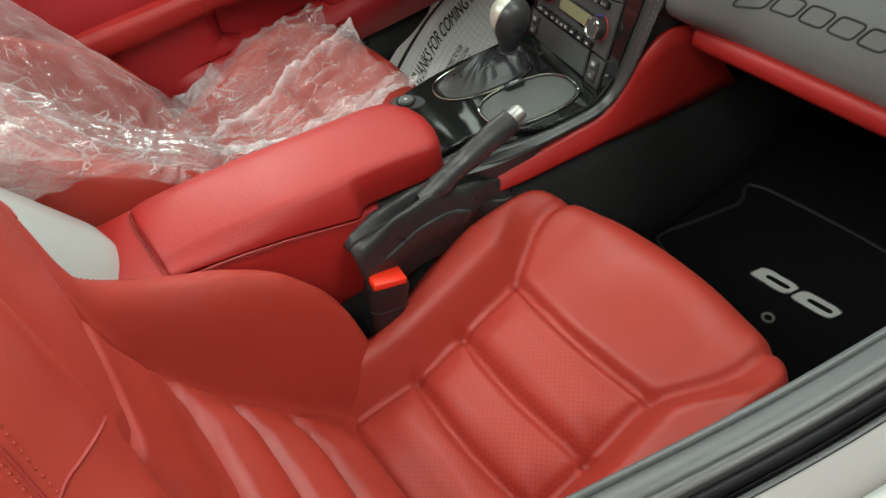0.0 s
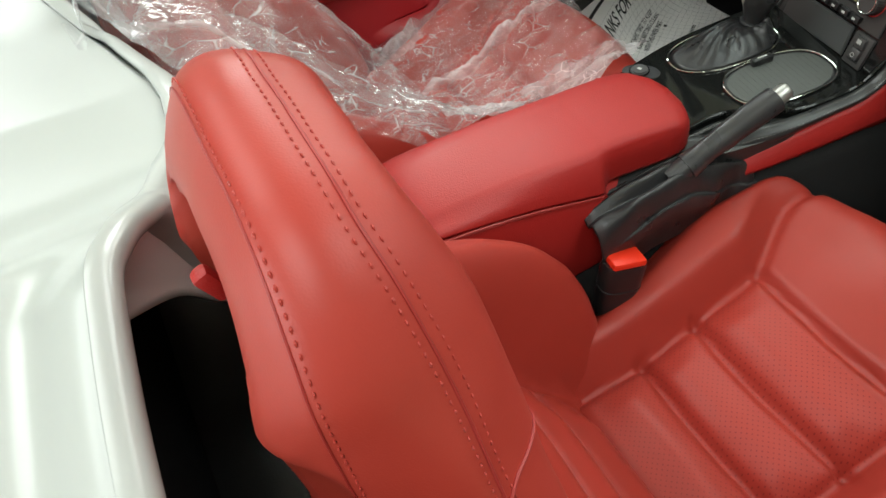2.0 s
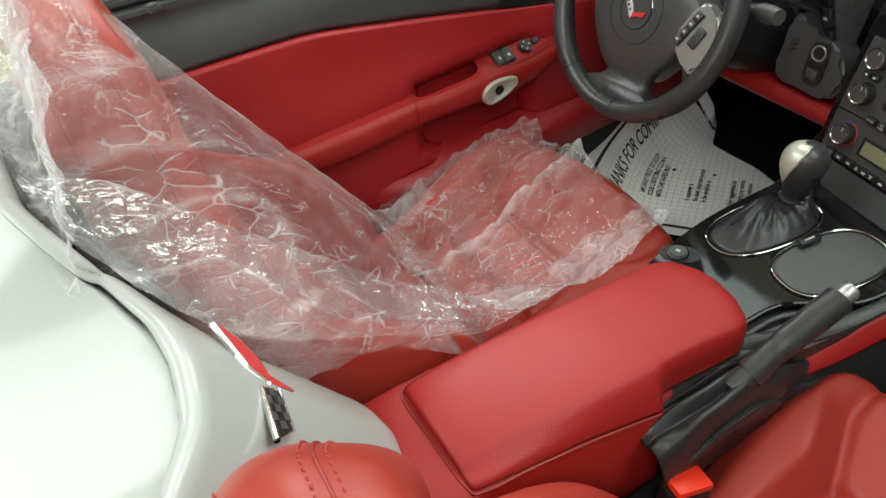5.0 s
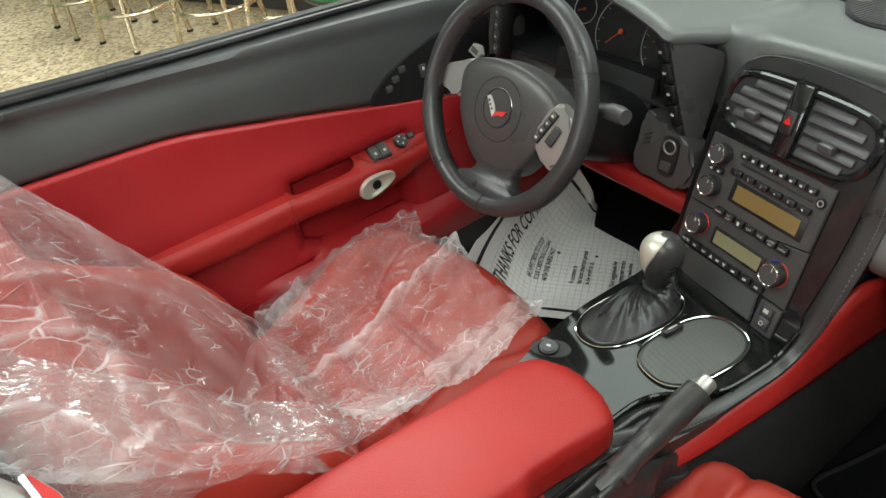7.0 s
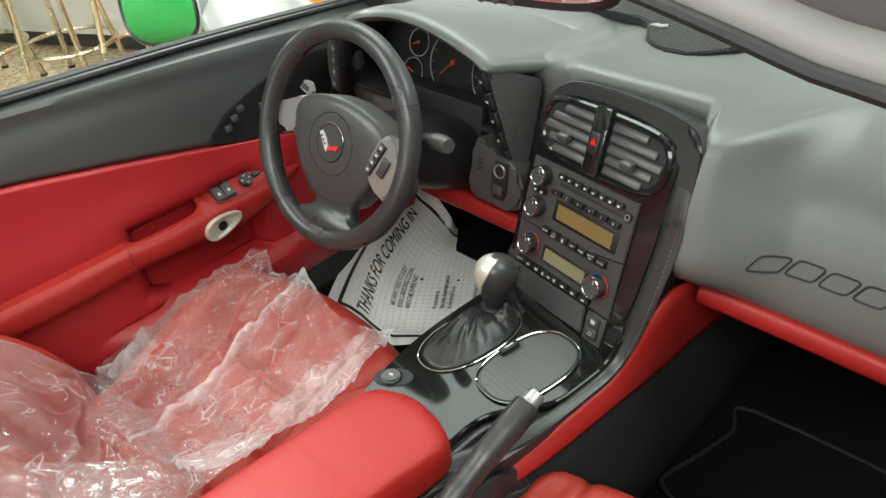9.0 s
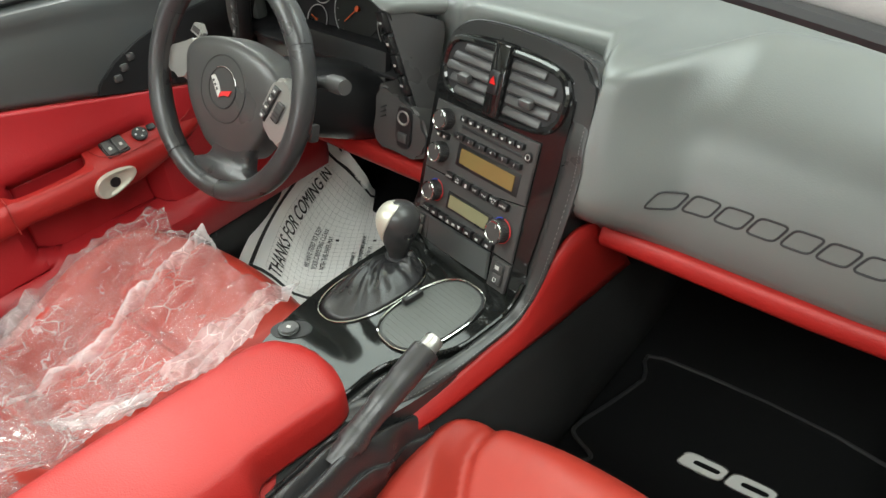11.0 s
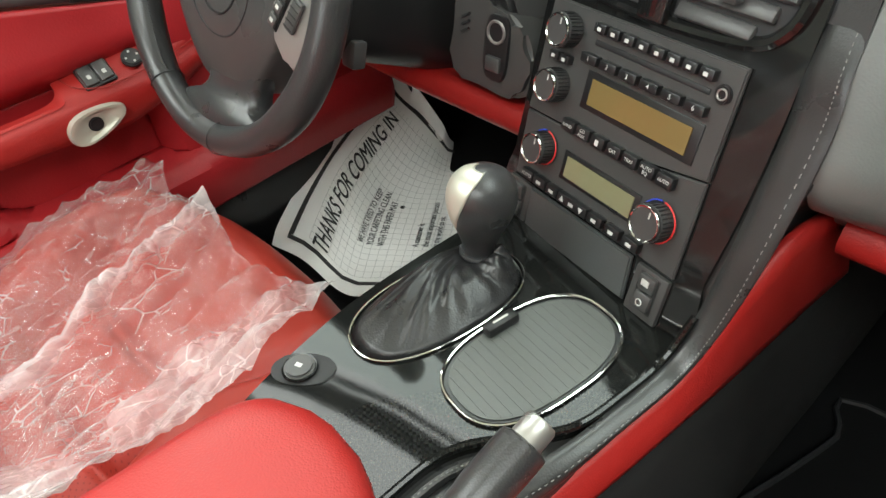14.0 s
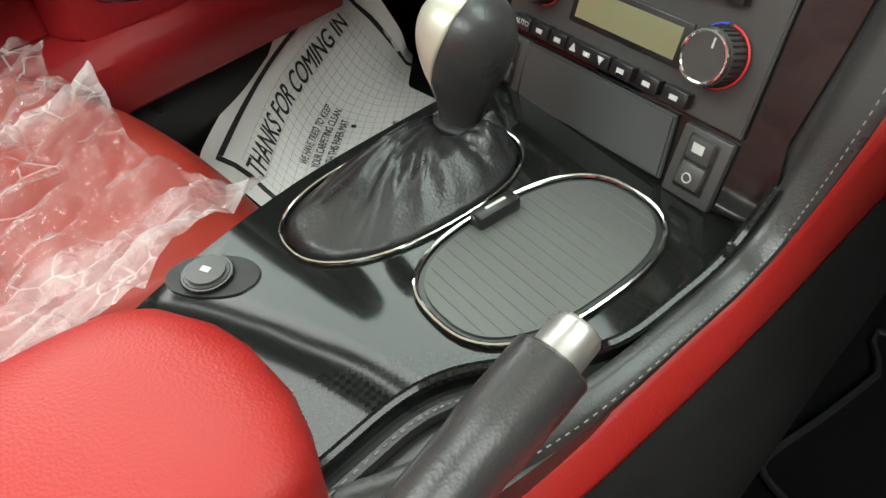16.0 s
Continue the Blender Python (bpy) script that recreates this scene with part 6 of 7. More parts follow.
        flat = 1 - sm(0.585, 0.65, r.y)
        c = r.z - (0.030 + 0.018 * head) * ((1 - t ** 5) * (1 - flat) + sm(0.0, 0.7, 1 - t) * flat)
        slot = (1 - sm(0.062, 0.078, abs(a + 0.004))) * sm(0.47, 0.50, b) * (1 - sm(0.655, 0.678, b))
        return place(a, b, c + 0.062 * slot)

    def band(f, r, k):
        p = r.lerp(f, k)
        out = V((f.x, f.y - CREST, 0)) if f.y > CREST else V((f.x, 0, 0))
        out = out.normalized() if out.length > 1e-6 else V((0, 1, 0))
        q = p + out * (0.009 + 0.004 * sm(0.6, 0.4, f.y)) * math.sin(math.pi * k) ** 0.75
        return place(q.x, q.y, q.z)

    rows = []
    for f, r in zip(FS, RS):
        row = [rear(r, k / 16) for k in range(17)]
        row += [band(f, r, k / 10) for k in range(1, 10)]
        row += [front(f, 1 - (k / 34) ** 1.25) for k in range(35)]
        rows.append(row)
    bb = loft(rows, closed=False, caps=False)
    bmesh.ops.remove_doubles(bb, verts=bb.verts[:], dist=0.0004)
    part("backrest", bb, RED_LEATHER, t, "red leather backrest with ribbed centre and raised wings", sharp=180)

    # seams and their stitches
    reach = [k for k, f in enumerate(FS) if f.y > 0.34]

    def even(fn, gap):
        pts, total = [fn(k) for k in reach], 0.0
        out = [pts[0]]
        for p, q in zip(pts, pts[1:]):
            d = (q - p).length
            while total + d >= gap:
                p = p.lerp(q, (gap - total) / d)
                d, total = (q - p).length, 0.0
                out.append(p.copy())
            total += d
        return out

    def stitches(fn, lift):
        run = even(fn, 0.0062)
        heart = place(0, 0.45, -0.03)
        for p, q in zip(run, run[1:]):
            up = (p - heart).normalized() * lift
            part("stitch", tube([p.lerp(q, 0.16) + up * 0.3, p.lerp(q, 0.42) + up, p.lerp(q, 0.68) + up * 0.3], [0.0005, 0.0009, 0.0005], 5), STITCH, t)

    part("head_seam", tube([place(FS[k].x, FS[k].y, FS[k].z) for k in reach], 0.0011, 6), SEAM, t)
    part("head_seam", tube([place(RS[k].x, RS[k].y, RS[k].z) for k in reach], 0.0009, 6), SEAM, t)
    stitches(lambda k: band(FS[k], RS[k], 1 - 0.0045 / (FS[k] - RS[k]).length), 0.0005)
    stitches(lambda k: front(FS[k], 1 - 0.0045 / max(0.02, V((FS[k].x, FS[k].y - min(FS[k].y, CREST), 0)).length)), 0.0005)
    stitches(lambda k: band(FS[k], RS[k], 0.0045 / (FS[k] - RS[k]).length), 0.0005)
    for sgn in (-1, 1):
        near = min((k for k in range(len(FS)) if FS[k].x * sgn > 0), key=lambda k: abs(FS[k].y - 0.558))
        cut = [band(FS[near], RS[near], k / 8) for k in range(1, 8)]
        cut += [front(FS[near + (0 if k < 2 else sgn * (k - 1))], 1 - 0.055 * k) for k in range(0, 7)]
        part("shoulder_seam", tube(spline(cut, 3), 0.0016, 6), SEAM, t)
    guide = part("belt_guide", rbox(0.012, 0.012, 0.026, 0.004, pose(-0.040, -0.314, 0.586, 20, 0, 0)), RED, t, "red seat-belt guide tab")
    part("guide_stem", rbox(0.008, 0.036, 0.010, 0.003, pose(-0.035, -0.297, 0.590, 20, 0, -20)), RED, guide)
    part("base", rbox(0.42, 0.46, 0.12, 0.02, pose(0, 0.2, -0.14)), CARPET, t, "dark seat base")
    return t


pax = seat("passenger_seat", "red leather bucket seat with ribbed perforated cushion")
pax.matrix_basis = pose(0.398, -0.588, 0.425)
drv = copy_thing(pax, pose(-0.335, -0.60, 0.425))
drv.name = "driver_seat"
tagged(drv, "red leather bucket seat wrapped in clear plastic")


def buckle():
    t = thing("seat_belt_buckle", "black seat-belt buckle with a red release button", "seat belt buckle")
    M = basis((0.182, -0.468, 0.52), V((0.95, 0.25, 0.1)).normalized(), V((-0.2, 0.9, -0.35)).normalized(), V((-0.14, 0.31, 0.94)).normalized())
    M = pose(0.186, -0.47, 0.505, -14, -6, -8)
    rows = [[M @ V((w * a, h * b, z)) for a, b in oval(1, 1, 24, 3.2)] for z, w, h in ((-0.09, 0.012, 0.016), (-0.05, 0.016, 0.024), (-0.02, 0.019, 0.029), (0.03, 0.020, 0.031), (0.036, 0.018, 0.029))]
    part("housing", loft(rows), BLACK, t)
    part("release_button", rbox(0.033, 0.05, 0.012, 0.004, M @ pose(0, 0, 0.040)), BUCKLE_RED, t, "bright red release button")
    part("groove", tube([M @ V((0.0195 * a, 0.0300 * b, -0.004)) for a, b in oval(1, 1, 24, 3.2)], 0.001, 5, True), RUBBER, t)
    part("strap", rbox(0.018, 0.03, 0.22, 0.004, M @ pose(0, -0.004, -0.18)), RUBBER, t)


buckle()


# ---- clear plastic cover over the driver's seat ----
LAYERS = []
HEM_TIP = V((-0.078, -0.563, 0.642))


def crumple(p, amp):
    """Flat facets between straight creases, as thin film has them."""
    h = 0.0
    for k, w in ((15.0, 1.0), (37.0, 0.42)):
        d = noise.voronoi(p * k)[0]
        h += w * (min(0.6, d[1] - d[0]) - 0.22) / k
    return amp * h


def gathers(p, count, seed):
    """Long folds that fan out from the corner where the film is bunched, with how sharply each stands up."""
    d = p - HEM_TIP
    a = math.atan2(d.z, -d.y) + 0.35 * noise.noise(p * 6 + V((seed, 0, 0)))
    w = abs(2 * ((a * count / math.pi + 0.3 * seed) % 1.0) - 1)
    return w, sm(0.75, 1.0, w)


def film_part(name, fn, nu, nv, parent, label):
    """fn gives a spot and how many layers lie there, from 0 for a single one upwards."""
    LAYERS.clear()

    def spot(u, v):
        p, k = fn(u, v)
        LAYERS.append(k)
        return p

    ob = part(name, sheet(spot, nu, nv), FILM, parent, label, smooth=False)
    at = ob.data.attributes.new("layers", "FLOAT", "POINT")
    for k, c in zip(at.data, LAYERS):
        k.value = c
    return ob


def plastic_cover():
    t = thing("plastic_seat_cover", "crumpled clear polythene cover draped over a red seat", "seat cover")
    e_b, e_c = V((0, -0.40, 0.9165)), V((0, 0.9165, 0.40))
    o = V((-0.335, -0.60, 0.425))

    def back(u, v):
        # u goes from the far side over the front to the console side, v from the seat crease to the top
        low = 0.06 + 0.30 * sm(0.64, 0.90, u)
        b = low + (0.75 - low) * v
        w = lerp_table([(0, 0.25), (0.2, 0.282), (0.42, 0.262), (0.55, 0.20), (0.66, 0.172), (0.71, 0.13), (0.75, 0.06)], b)
        g = math.pi * (1.12 - 1.30 * u)
        a = w * math.cos(g)
        c = 0.0 + 0.075 * max(0, math.sin(g)) ** 0.6 - 0.17 * max(0, -math.sin(g)) + 0.075 * (1 - v) ** 1.3 * max(0, math.sin(g)) ** 0.4
        p = o + V((a - 0.03 * sm(0.4, 0.6, b), 0, 0)) + e_b * b + e_c * (c - 0.02)
        n = V((math.cos(g), max(0.0, math.sin(g)) * 0.9, 0.3)).normalized()
        w1, ridge = gathers(p, 16, 0.0)
        near = sm(0.25, 0.75, u)
        fold = 0.010 * (w1 - 0.5) * near
        rough = 0.35 + 0.9 * sm(0.45, 0.8, u) * sm(0.05, 0.3, v)
        return p + n * (crumple(p, 0.30 * rough) + fold), 0.04 + 0.20 * ridge * near + 0.16 * sm(0.70, 0.95, u) * noise.noise(p * 9)

    film_part("back_film", back, 190, 150, t, "clear film round the backrest")
    hem = spline([(-0.105, -0.43, 0.605), (-0.075, -0.50, 0.645), tuple(HEM_TIP), (-0.058, -0.632, 0.703), (-0.058, -0.70, 0.752), (-0.058, -0.786, 0.808), (-0.059, -0.842, 0.861), (-0.075, -0.885, 0.925), (-0.14, -0.925, 0.965)], 16)
    rim = spline([tuple(o + V((0.19, 0, 0)) + e_b * b + e_c * c) for b, c in ((0.06, 0.21), (0.09, 0.19), (0.15, 0.15), (0.22, 0.12), (0.30, 0.085), (0.42, 0.045), (0.54, 0.01), (0.64, -0.02), (0.70, -0.06))], 16)

    def along(line, u):
        k = u * (len(line) - 1)
        i = min(int(k), len(line) - 2)
        return line[i].lerp(line[i + 1], k - i)

    def skirt(u, v):
        # the loose side that falls from the wing to the console
        p = along(rim, u).lerp(along(hem, u), v)
        p += V((0.02, 0, 0.022)) * math.sin(math.pi * v)
        w1, ridge = gathers(p, 15, 1.7)
        saw = 0.0018 * (abs((u * 120) % 2 - 1) - 0.5) * sm(0.97, 1.0, v)
        q = p + V((0.7, 0.2, 0.65)) * (crumple(p, 0.34) + 0.014 * (w1 - 0.5) * math.sin(math.pi * min(1, v + 0.15))) - V((0, 0, saw))
        return q, 0.04 + 0.22 * ridge + 0.13 * sm(0.70, 0.98, v) + 0.16 * (1 - sm(0.0, 0.3, u))

    film_part("skirt_film", skirt, 190, 90, t, "loose side of the film")

    def drape(u, v):
        # behind the head the film hangs on to the edge of the deck
        x = -0.47 + 0.37 * u
        y = -0.875 - 0.075 * v
        z = 1.13 - 0.03 * abs(u - 0.4) - (0.145 + 0.03 * u) * sm(0.0, 0.9, v) + 0.012 * math.sin(9 * u)
        p = V((x, y, z))
        w1, ridge = gathers(p, 20, 0.6)
        return p + V((0.2, -0.5, 0.6)) * (crumple(p, 0.40) + 0.010 * (w1 - 0.5)), 0.12 + 0.28 * ridge + 0.2 * bell(u - 0.2, 0.08)

    film_part("drape_film", drape, 100, 60, t, "film hanging on to the deck behind the head")

    net = [[(-0.60, -0.50, 0.47), (-0.50, -0.53, 0.50), (-0.36, -0.55, 0.535), (-0.22, -0.545, 0.585), (-0.09, -0.53, 0.655)],
           [(-0.62, -0.44, 0.47), (-0.50, -0.42, 0.50), (-0.36, -0.43, 0.52), (-0.22, -0.42, 0.555), (-0.10, -0.43, 0.605)],
           [(-0.60, -0.31, 0.485), (-0.49, -0.30, 0.525), (-0.372, -0.30, 0.550), (-0.24, -0.29, 0.555), (-0.125, -0.30, 0.575)],
           [(-0.575, -0.215, 0.50), (-0.48, -0.21, 0.53), (-0.385, -0.21, 0.562), (-0.26, -0.205, 0.560), (-0.155, -0.20, 0.555)],
           [(-0.55, -0.145, 0.505), (-0.475, -0.175, 0.535), (-0.392, -0.160, 0.573), (-0.275, -0.185, 0.562), (-0.184, -0.126, 0.527)]]
    cols = [spline(c, 24) for c in zip(*net)]

    def pad(u, v):
        ctrl = [along(c, v) for c in cols]
        k = min(3, int(u * 4))
        f = u * 4 - k
        a = ctrl[k - 1] if k else ctrl[0] * 2 - ctrl[1]
        d = ctrl[k + 2] if k < 3 else ctrl[4] * 2 - ctrl[3]
        b, c = ctrl[k], ctrl[k + 1]
        p = 0.5 * (2 * b + (c - a) * f + (2 * a - 5 * b + 4 * c - d) * f * f + (3 * b - a - 3 * c + d) * f ** 3)
        yy, w = p.y + 0.60, abs(p.x + 0.335)
        seat_top = 0.425 + lerp_table([(-0.04, -0.02), (0.08, 0.002), (0.16, 0.022), (0.26, 0.058), (0.36, 0.088), (0.44, 0.098), (0.52, 0.085)], yy) + 0.05 * sm(0.12, 0.17, w) * (1 - 0.6 * sm(0.26, 0.44, yy)) * (1 - sm(0.22, 0.26, w))
        p.z = max(p.z, seat_top + 0.012)
        # one tall fold runs back from the middle peak, with flatter pleats on the door side of it
        away = p.x + 0.392 - 0.22 * (-0.16 - p.y)
        tall = bell(away, 0.014)
        p.z += 0.020 * tall * sm(-0.50, -0.36, p.y)
        pleat = (p.x * 0.72 - p.y * 0.55) * 24 + 0.8 * noise.noise(p * 11)
        ridge = abs(2 * (pleat % 1.0) - 1)
        left = sm(0.02, -0.03, away)
        p.z += 0.009 * (ridge - 0.5) * left
        p += V((0.15, 0.15, 1)) * (crumple(V((p.x * 1.5 + p.y * 0.5, p.y * 0.6 - p.x * 0.3, p.z)), 0.6 - 0.12 * left) + crumple(p * 1.7, 0.22)) * (1 - 0.5 * sm(0.93, 1.0, v))
        flap = sm(-0.235, -0.205, p.x + 0.10 * (p.y + 0.13)) * sm(-0.42, -0.36, p.y)
        cut = sm(-0.59, -0.57, p.x) * sm(-0.495, -0.51, p.x) * sm(-0.52, -0.49, p.y) * sm(-0.40, -0.42, p.y)
        hem_side = sm(0.72, 0.95, u) * sm(0.45, 0.1, v)
        return p, 0.03 + 0.30 * tall + 0.30 * flap + 0.22 * cut + 0.25 * hem_side + 0.14 * sm(0.93, 1.0, v) + 0.10 * sm(0.9, 1.0, ridge) * left + 0.05 * (1 - left)

    film_part("cushion_film", pad, 190, 170, t, "crumpled film heaped on the cushion")
    return t


plastic_cover()


# ---- floor mats ----
def paper_mat():
    t = thing("paper_floor_mat", "printed white paper mat on the driver's floor", "floor mat")
    e_a, e_s = V((0.809, 0.588, 0)), V((-0.588, 0.809, 0))
    W0, W1, L = -0.672, -0.19, 0.41

    def flat(a, s):
        return V((-0.506, 0.212, 0.266)) + e_a * (a + 0.482) * 1.05 + e_s * (s - 0.215) * 1.05

    def glide(rows, x):
        """A smooth curve through (x, spot) pairs."""
        i = max(0, min(len(rows) - 2, sum(r[0] <= x for r in rows) - 1))
        (x0, p0), (x1, p1) = rows[i], rows[i + 1]
        m0 = (p1 - rows[i - 1][1]) / (x1 - rows[i - 1][0]) if i else (p1 - p0) / (x1 - x0)
        m1 = (rows[i + 2][1] - p0) / (rows[i + 2][0] - x0) if i + 2 < len(rows) else (p1 - p0) / (x1 - x0)
        h = x1 - x0
        f = (x - x0) / h
        return p0 * (1 + 2 * f) * (1 - f) ** 2 + m0 * h * f * (1 - f) ** 2 + p1 * f * f * (3 - 2 * f) + m1 * h * f * f * (f - 1)

    # the side of the sheet leans up against the sill, higher towards the pedals
    edge = [(0.0, V((-0.600, -0.015, 0.276))), (0.034, V((-0.628, 0.017, 0.283))), (0.12, V((-0.655, 0.10, 0.322))), (0.2, V((-0.657, 0.18, 0.372))), (0.345, V((-0.652, 0.28, 0.430))), (0.41, V((-0.626, 0.330, 0.468)))]
    title = [(0.0, V((-0.535, 0.002, 0.268))), (0.034, V((-0.557, 0.036, 0.272))), (0.12, V((-0.598, 0.108, 0.297))), (0.2, V((-0.613, 0.172, 0.336))), (0.345, V((-0.624, 0.300, 0.388))), (0.41, V((-0.618, 0.352, 0.405)))]
    lean = [(0.0, flat(-0.53, 0.0)), (0.2, flat(-0.53, 0.2) + V((-0.004, 0, 0.012))), (0.379, V((-0.588, 0.345, 0.363))), (0.41, V((-0.598, 0.349, 0.424)))]
    foot = [(0.0, flat(-0.47, 0.0)), (0.24, flat(-0.47, 0.24)), (0.379, V((-0.560, 0.362, 0.318))), (0.41, V((-0.546, 0.360, 0.360)))]

    def at(a, s, lift=0.0):
        """A spot of the sheet: it lies askew on the floor and leans up along the sill."""
        if a > -0.42:
            q = flat(a, s)
        else:
            q = glide([(-0.672, glide(edge, s)), (-0.612, glide(title, s)), (-0.53, glide(lean, s)), (-0.47, glide(foot, s)), (-0.42, flat(-0.42, s) + V((0.012, -0.016, 0.022)) * sm(0.32, 0.41, s)), (-0.36, flat(-0.36, s))], a)
        n = V((0.55 * sm(-0.50, -0.62, a), 0, 1)).normalized()
        return q + n * (0.004 + 0.003 * noise.noise(V((a * 9, s * 9, 0.5))) + lift)

    part("sheet", sheet(lambda u, v: at(W0 + (W1 - W0) * u, L * v), 60, 60), PAPER, t, "white paper sheet")
    for a0, a1, s0, s1 in ((W0 + 0.022, W0 + 0.030, 0.03, L - 0.03), (W1 - 0.03, W1 - 0.022, 0.03, L - 0.03), (W0 + 0.022, W1 - 0.022, 0.022, 0.030), (W0 + 0.022, W1 - 0.022, L - 0.036, L - 0.028)):
        part("border_line", sheet(lambda u, v: at(a0 + (a1 - a0) * u, s0 + (s1 - s0) * v, 0.0012), 16, 50), INK, t)
    for k in range(30):
        a = W0 + 0.055 + 0.0135 * k
        part("grid_line", sheet(lambda u, v: at(a + 0.0007 * u, 0.04 + 0.32 * v, 0.0006), 1, 40), PALE_INK, t)
    for k in range(24):
        s = 0.04 + 0.0135 * k
        part("grid_line", sheet(lambda u, v: at(W0 + 0.055 + 0.40 * v, s + 0.0007 * u, 0.0006), 1, 40), PALE_INK, t)

    def lay(text, size, a, s, squeeze=1.0):
        ob = words("printed_line", text, size, Matrix.Diagonal((squeeze, 1, 1, 1)), INK, t, depth=0, bold=0.0)
        me = ob.data
        bm = bmesh.new()
        bm.from_mesh(me)
        bmesh.ops.triangulate(bm, faces=bm.faces[:])
        # heavy strokes: the same letters overprinted with a slight shift
        layers = [(bm.verts[:], 0, 0, 0.0016)]
        base = bm.verts[:] + bm.edges[:] + bm.faces[:]
        for dx, dy, up in ((0.022, 0.0, 0.0018), (0.011, 0.016, 0.0020)):
            made = bmesh.ops.duplicate(bm, geom=base)["geom"]
            layers.append(([e for e in made if isinstance(e, bmesh.types.BMVert)], dx * size, dy * size, up))
        for verts, dx, dy, up in layers:
            for vv in verts:
                vv.co = at(a - vv.co.y - dy, s + vv.co.x + dx, up)
        bm.to_mesh(me)
        bm.free()
        tagged(ob, kind="stuff")

    TITLE = 0.585
    lay("THANKS FOR COMING IN", 0.045, -0.591, 0.034, TITLE)
    for k, line in enumerate(("WE HAVE TRIED TO KEEP", "YOUR CARPETING CLEAN", "WITH THIS PAPER MAT")):
        lay(line, 0.0155, -0.528 + 0.0165 * k, 0.115, 0.68)
    for k, line in enumerate(("A customer is", "the most important person", "in the world to us.")):
        lay(line, 0.0155, -0.44 + 0.0165 * k, 0.115, 0.68)
    for k, line in enumerate(("Your suggestions for", "improving our service", "are always welcome")):
        lay(line, 0.0155, -0.355 + 0.0165 * k, 0.115, 0.68)
    for a in (-0.482, -0.398):
        part("dot", sheet(lambda u, v: at(a + 0.007 * (u - 0.5), 0.215 + 0.007 * (v - 0.5), 0.0014), 3, 3), INK, t)
    thick(t.children[0], 0.0006)


paper_mat()


def carpet_mat():
    t = thing("carpet_floor_mat", "black carpet floor mat with a silver badge", "floor mat")
    out = [(0.235, 0.02), (0.262, 0.035), (0.27, 0.055), (0.225, 0.075), (0.22, 0.10), (0.24, 0.17), (0.262, 0.26), (0.27, 0.33), (0.66, 0.33), (0.67, 0.2), (0.66, 0.02), (0.6, -0.06), (0.3, -0.06)]
    pts = [(q.x, q.y) for q in spline([(a, b, 0) for a, b in out], 4, True)]
    part("mat_body", plate(pts, 0.256, 0.267, None, 0.003), CARPET, t)
    part("binding", tube([V((a, b, 0.267)) for a, b in pts], 0.004, 6, True), RUBBER, t)
    # two slanted lozenges stand for the embroidered mark
    M = pose(0.465, 0.150, 0.268, 0, 0, 5)
    for x0 in (-0.071, 0.006):
        def lozenge(w, h, cx=0.0):
            out = []
            for c, q in oval(w, h, 36, 4.5):
                out.append((x0 + 0.032 + cx + c + 0.35 * q, q))
            return out
        p = part("badge", plate(lozenge(0.035, 0.0155), 0, 0.003, M, 0.001), MARK, t, "white embroidered lozenge")
        part("badge_edge", tube([M @ V((a, b, 0.0025)) for a, b in lozenge(0.036, 0.0165)], 0.0012, 6, True), SATIN, p)
        part("badge_slot", plate(lozenge(0.021, 0.0045, 0.006), 0.003, 0.0042, M), CARPET, p)
    part("grommet", tube([V((0.468 + 0.009 * c, 0.074 + 0.009 * s, 0.269)) for c, s in oval(1, 1, 20)], 0.0025, 6, True), SATIN, t)


carpet_mat()


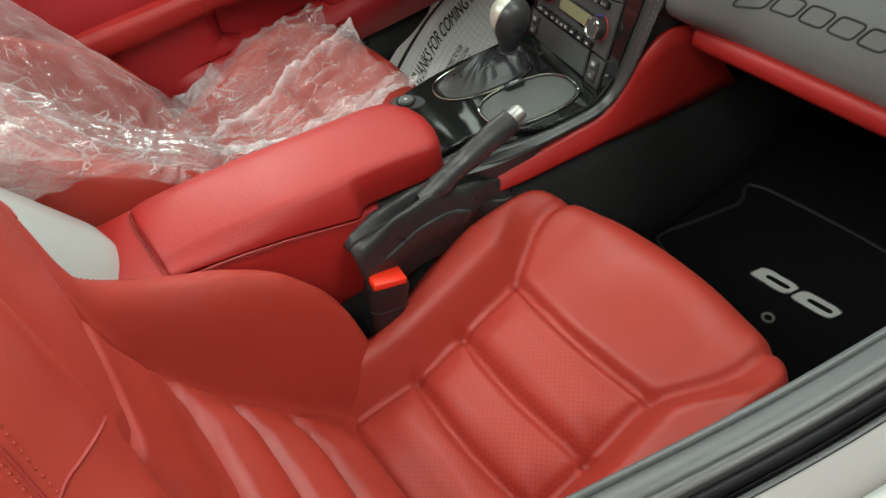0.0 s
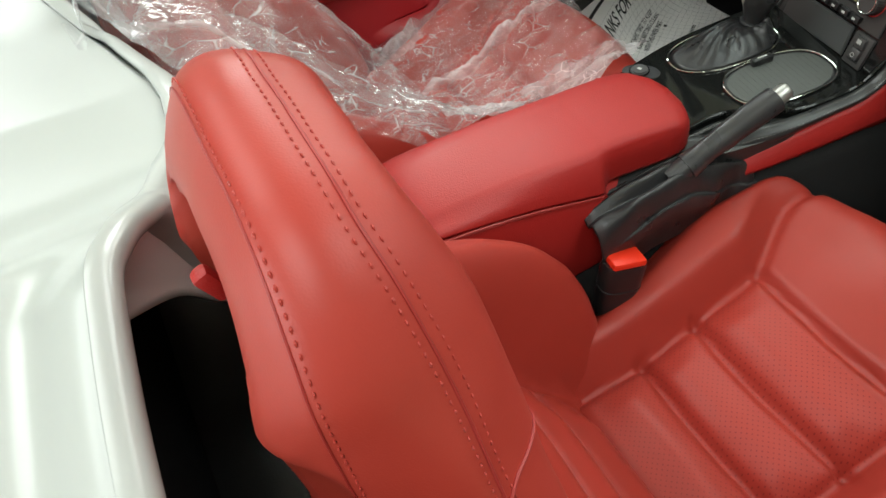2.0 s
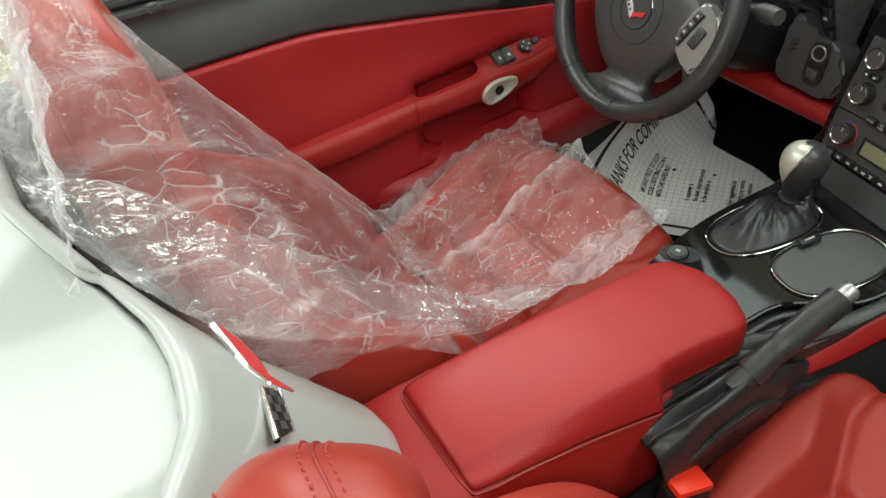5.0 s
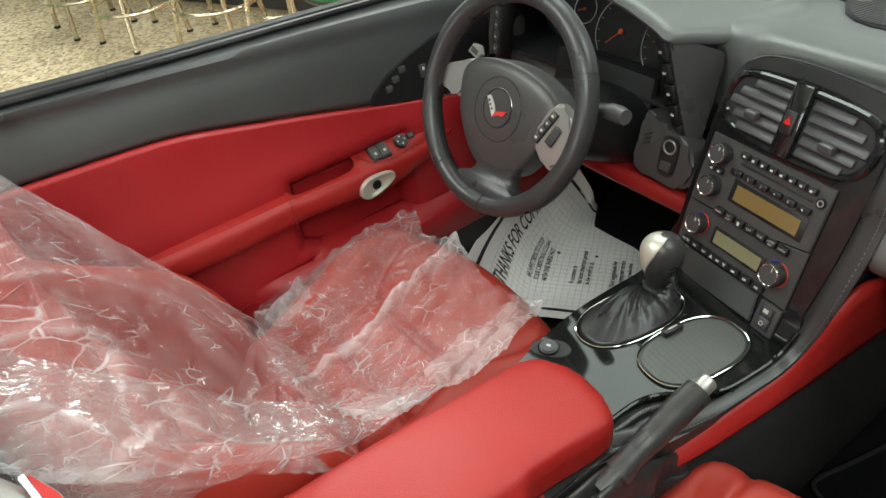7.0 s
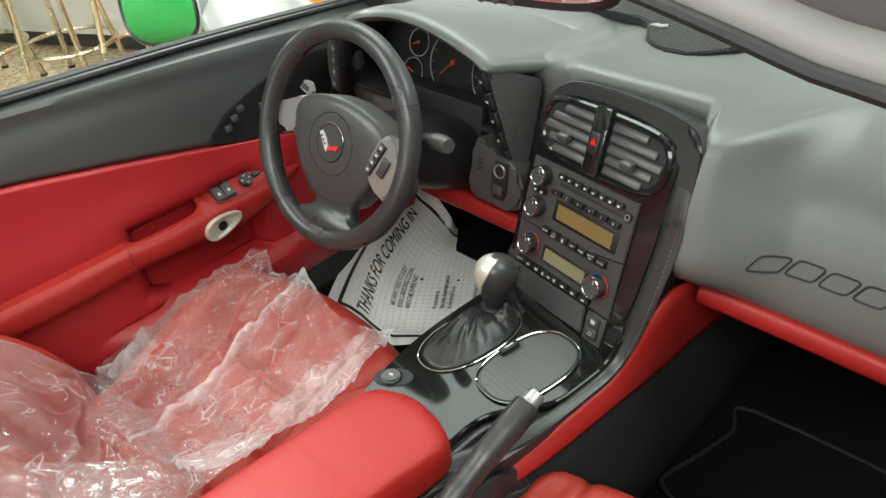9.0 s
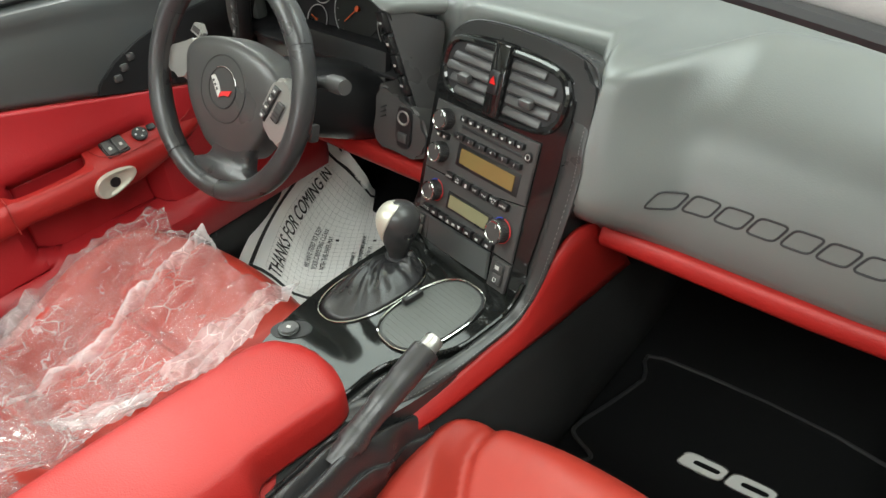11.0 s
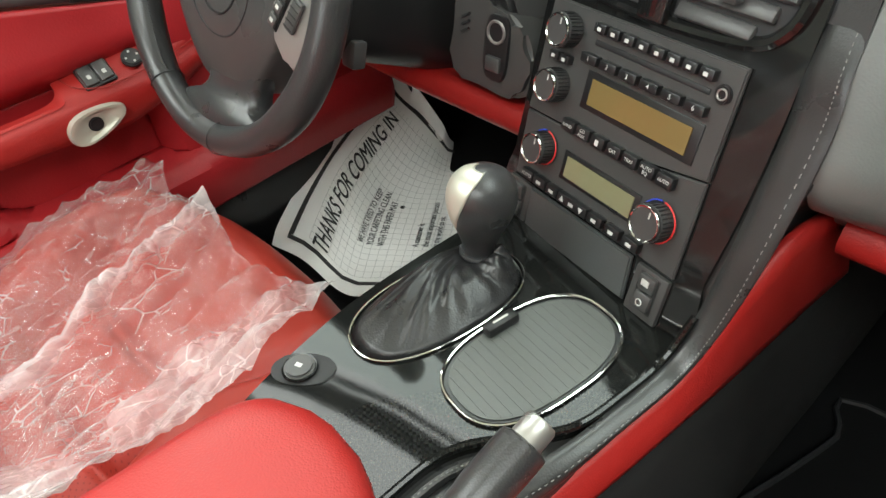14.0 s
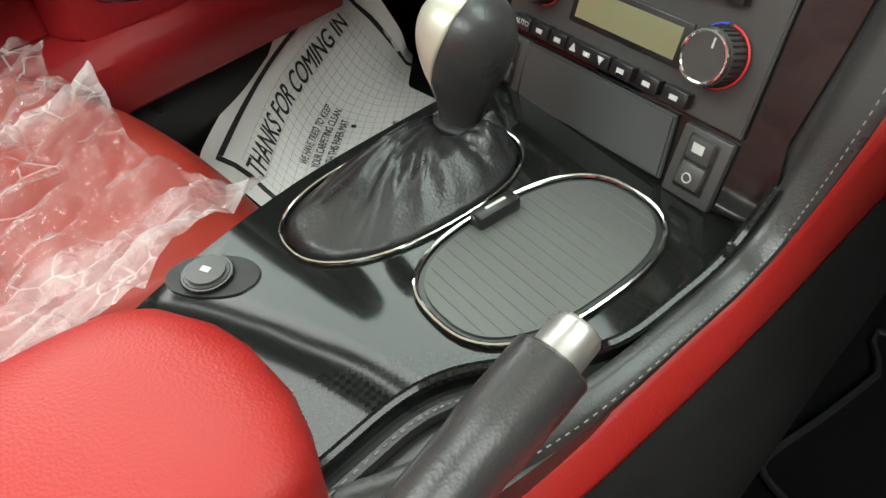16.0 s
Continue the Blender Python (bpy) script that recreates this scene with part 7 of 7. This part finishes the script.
# ---- windscreen, header rail and mirrors ----
def windscreen():
    t = thing("windscreen", "clear windscreen under a grey header rail", "windscreen")

    def pane(u, v):
        x = -0.60 + 1.27 * u
        k = (2 * u - 1) ** 2
        return x + (0.06 * (2 * u - 1)) * (1 - v), 0.70 - 0.66 * v - 0.12 * k - 0.10 * k * (1 - v), 0.925 + 0.205 * v - 0.02 * k * v * 0.5

    g = part("pane", sheet(pane, 40, 20), GLASS, t, "clear glass pane")
    g.visible_shadow = False

    def rail_z(x):
        return max(1.104, 1.150 - 0.145 * abs(x - CX))

    def rail_y(x):
        return 0.0 - 0.36 * (x - CX) ** 2

    rows = []
    for i in range(41):
        x = -0.62 + 1.30 * i / 40
        y, z = rail_y(x), rail_z(x) + 0.018
        rows.append([V((x, y + 0.022 * c - 0.016, z + 0.014 * s + 0.006 * c)) for c, s in oval(1, 1, 20, 2.6)])
    part("header_rail", loft(rows), VISOR_GREY, t, "grey header rail")
    part("header_seal", tube([V((-0.62 + 1.30 * i / 40, rail_y(-0.62 + 1.30 * i / 40) - 0.040, rail_z(-0.62 + 1.30 * i / 40))) for i in range(41)], 0.008, 8), RUBBER, t)
    for s in (-1, 1):
        pts = [(CX + s * 0.64, rail_y(CX + s * 0.64) - 0.01, 1.085), (CX + s * 0.69, 0.08, 1.02), (CX + s * 0.735, 0.30, 0.95), (CX + s * 0.76, 0.48, 0.90)]
        part("pillar", tube(spline(pts, 6), 0.03, 12), BLACK, t, "black windscreen pillar")
    part("sun_visor", rbox(0.42, 0.03, 0.075, 0.012, pose(0.43, -0.05, 1.168, 0, 2, -16)), TAUPE, t, "folded grey sun visor")
    part("seal", tube([V((-0.6 + 1.26 * i / 30, rail_y(-0.6 + 1.26 * i / 30) + 0.022, rail_z(-0.6 + 1.26 * i / 30) + 0.022)) for i in range(31)], 0.007, 8), RUBBER, t)
    part("latch_cover", rbox(0.12, 0.13, 0.06, 0.025, pose(0.60, -0.10, 1.125, 0, 0, -24)), TAUPE, t, "taupe latch cover")
    m = thing("rear_view_mirror", "black framed rear-view mirror with small buttons", "mirror")
    M = pose(0.012, -0.04, 1.126, 101, 0, 10)
    part("housing", loft([[M @ V((0.125 * k * c, 0.036 * k * s, z)) for c, s in oval(1, 1, 32, 3)] for k, z in ((0.85, -0.03), (1, -0.012), (1, 0.002), (0.94, 0.005))]), BLACK, m)
    part("mirror_glass", plate(oval(0.115, 0.028, 36, 3, 0, 0.004), 0.0045, 0.006, M), MIRROR, m)
    for k in range(3):
        part("button", disc(0.005, 0.004, M @ pose(-0.05 + 0.02 * k, -0.03, 0.004), 14), CHARCOAL, m)
    part("stem", tube([M @ V((0, 0.01, -0.02)), M @ V((0, 0.06, -0.05)), M @ V((0, 0.09, -0.09))], 0.01, 10), BLACK, m)


windscreen()


def badge():
    """Two-flag emblem on the white fall."""
    t = thing("body_emblem", "chrome edged emblem with a red flag and a chequered flag", "emblem")
    M = basis((0.006, -0.8305, 0.8332), V((1, 0, 0)), V((0, -0.518, 0.855)), V((0, 0.855, 0.518)))
    red = [(-0.066, 0.048), (-0.070, 0.039), (-0.056, 0.017), (-0.038, 0.006), (-0.011, -0.001), (-0.001, -0.026), (0.002, -0.022), (0.002, 0.007), (-0.01, 0.025), (-0.042, 0.038)]
    keel = [(-0.066, 0.047), (-0.042, 0.038), (-0.01, 0.025), (0.002, 0.007)]
    chk = [(0.004, -0.004), (0.011, 0.021), (0.080, 0.034), (0.060, 0.005)]
    part("red_flag", plate(red, 0.001, 0.0055, M, 0.001), RED_RING, t, "red flag")
    part("flag_edge", tube([M @ V((a, b, 0.004)) for a, b in red], 0.0017, 8, True), CHROME, t, "chrome edge")
    part("flag_keel", tube([M @ V((a, b, 0.004)) for a, b in keel], 0.0034, 8), CHROME, t, "chrome edge")
    part("chequered_flag", plate(chk, 0.001, 0.005, M, 0.001), BLACK, t, "black and grey chequered flag")
    o2, ex, ey = V(chk[0]).to_3d(), V(chk[3]).to_3d() - V(chk[0]).to_3d(), V(chk[1]).to_3d() - V(chk[0]).to_3d()
    for i in range(5):
        for j in range(3):
            if (i + j) % 2:
                q = [o2 + ex * ((i + a) / 5) + ey * ((j + b) / 3) for a, b in ((0.05, 0.05), (0.95, 0.05), (0.95, 0.95), (0.05, 0.95))]
                part("chequer", plate([(v.x, v.y) for v in q], 0.005, 0.0056, M), CUP_GREY, t)
    part("flag_edge", tube([M @ V((q[0], q[1], 0.004)) for q in chk], 0.0016, 8, True), CHROME, t, "chrome edge")
    part("flag_keel", tube([M @ V((q[0], q[1], 0.004)) for q in (chk[1], chk[2])], 0.003, 8), CHROME, t, "chrome edge")


badge()
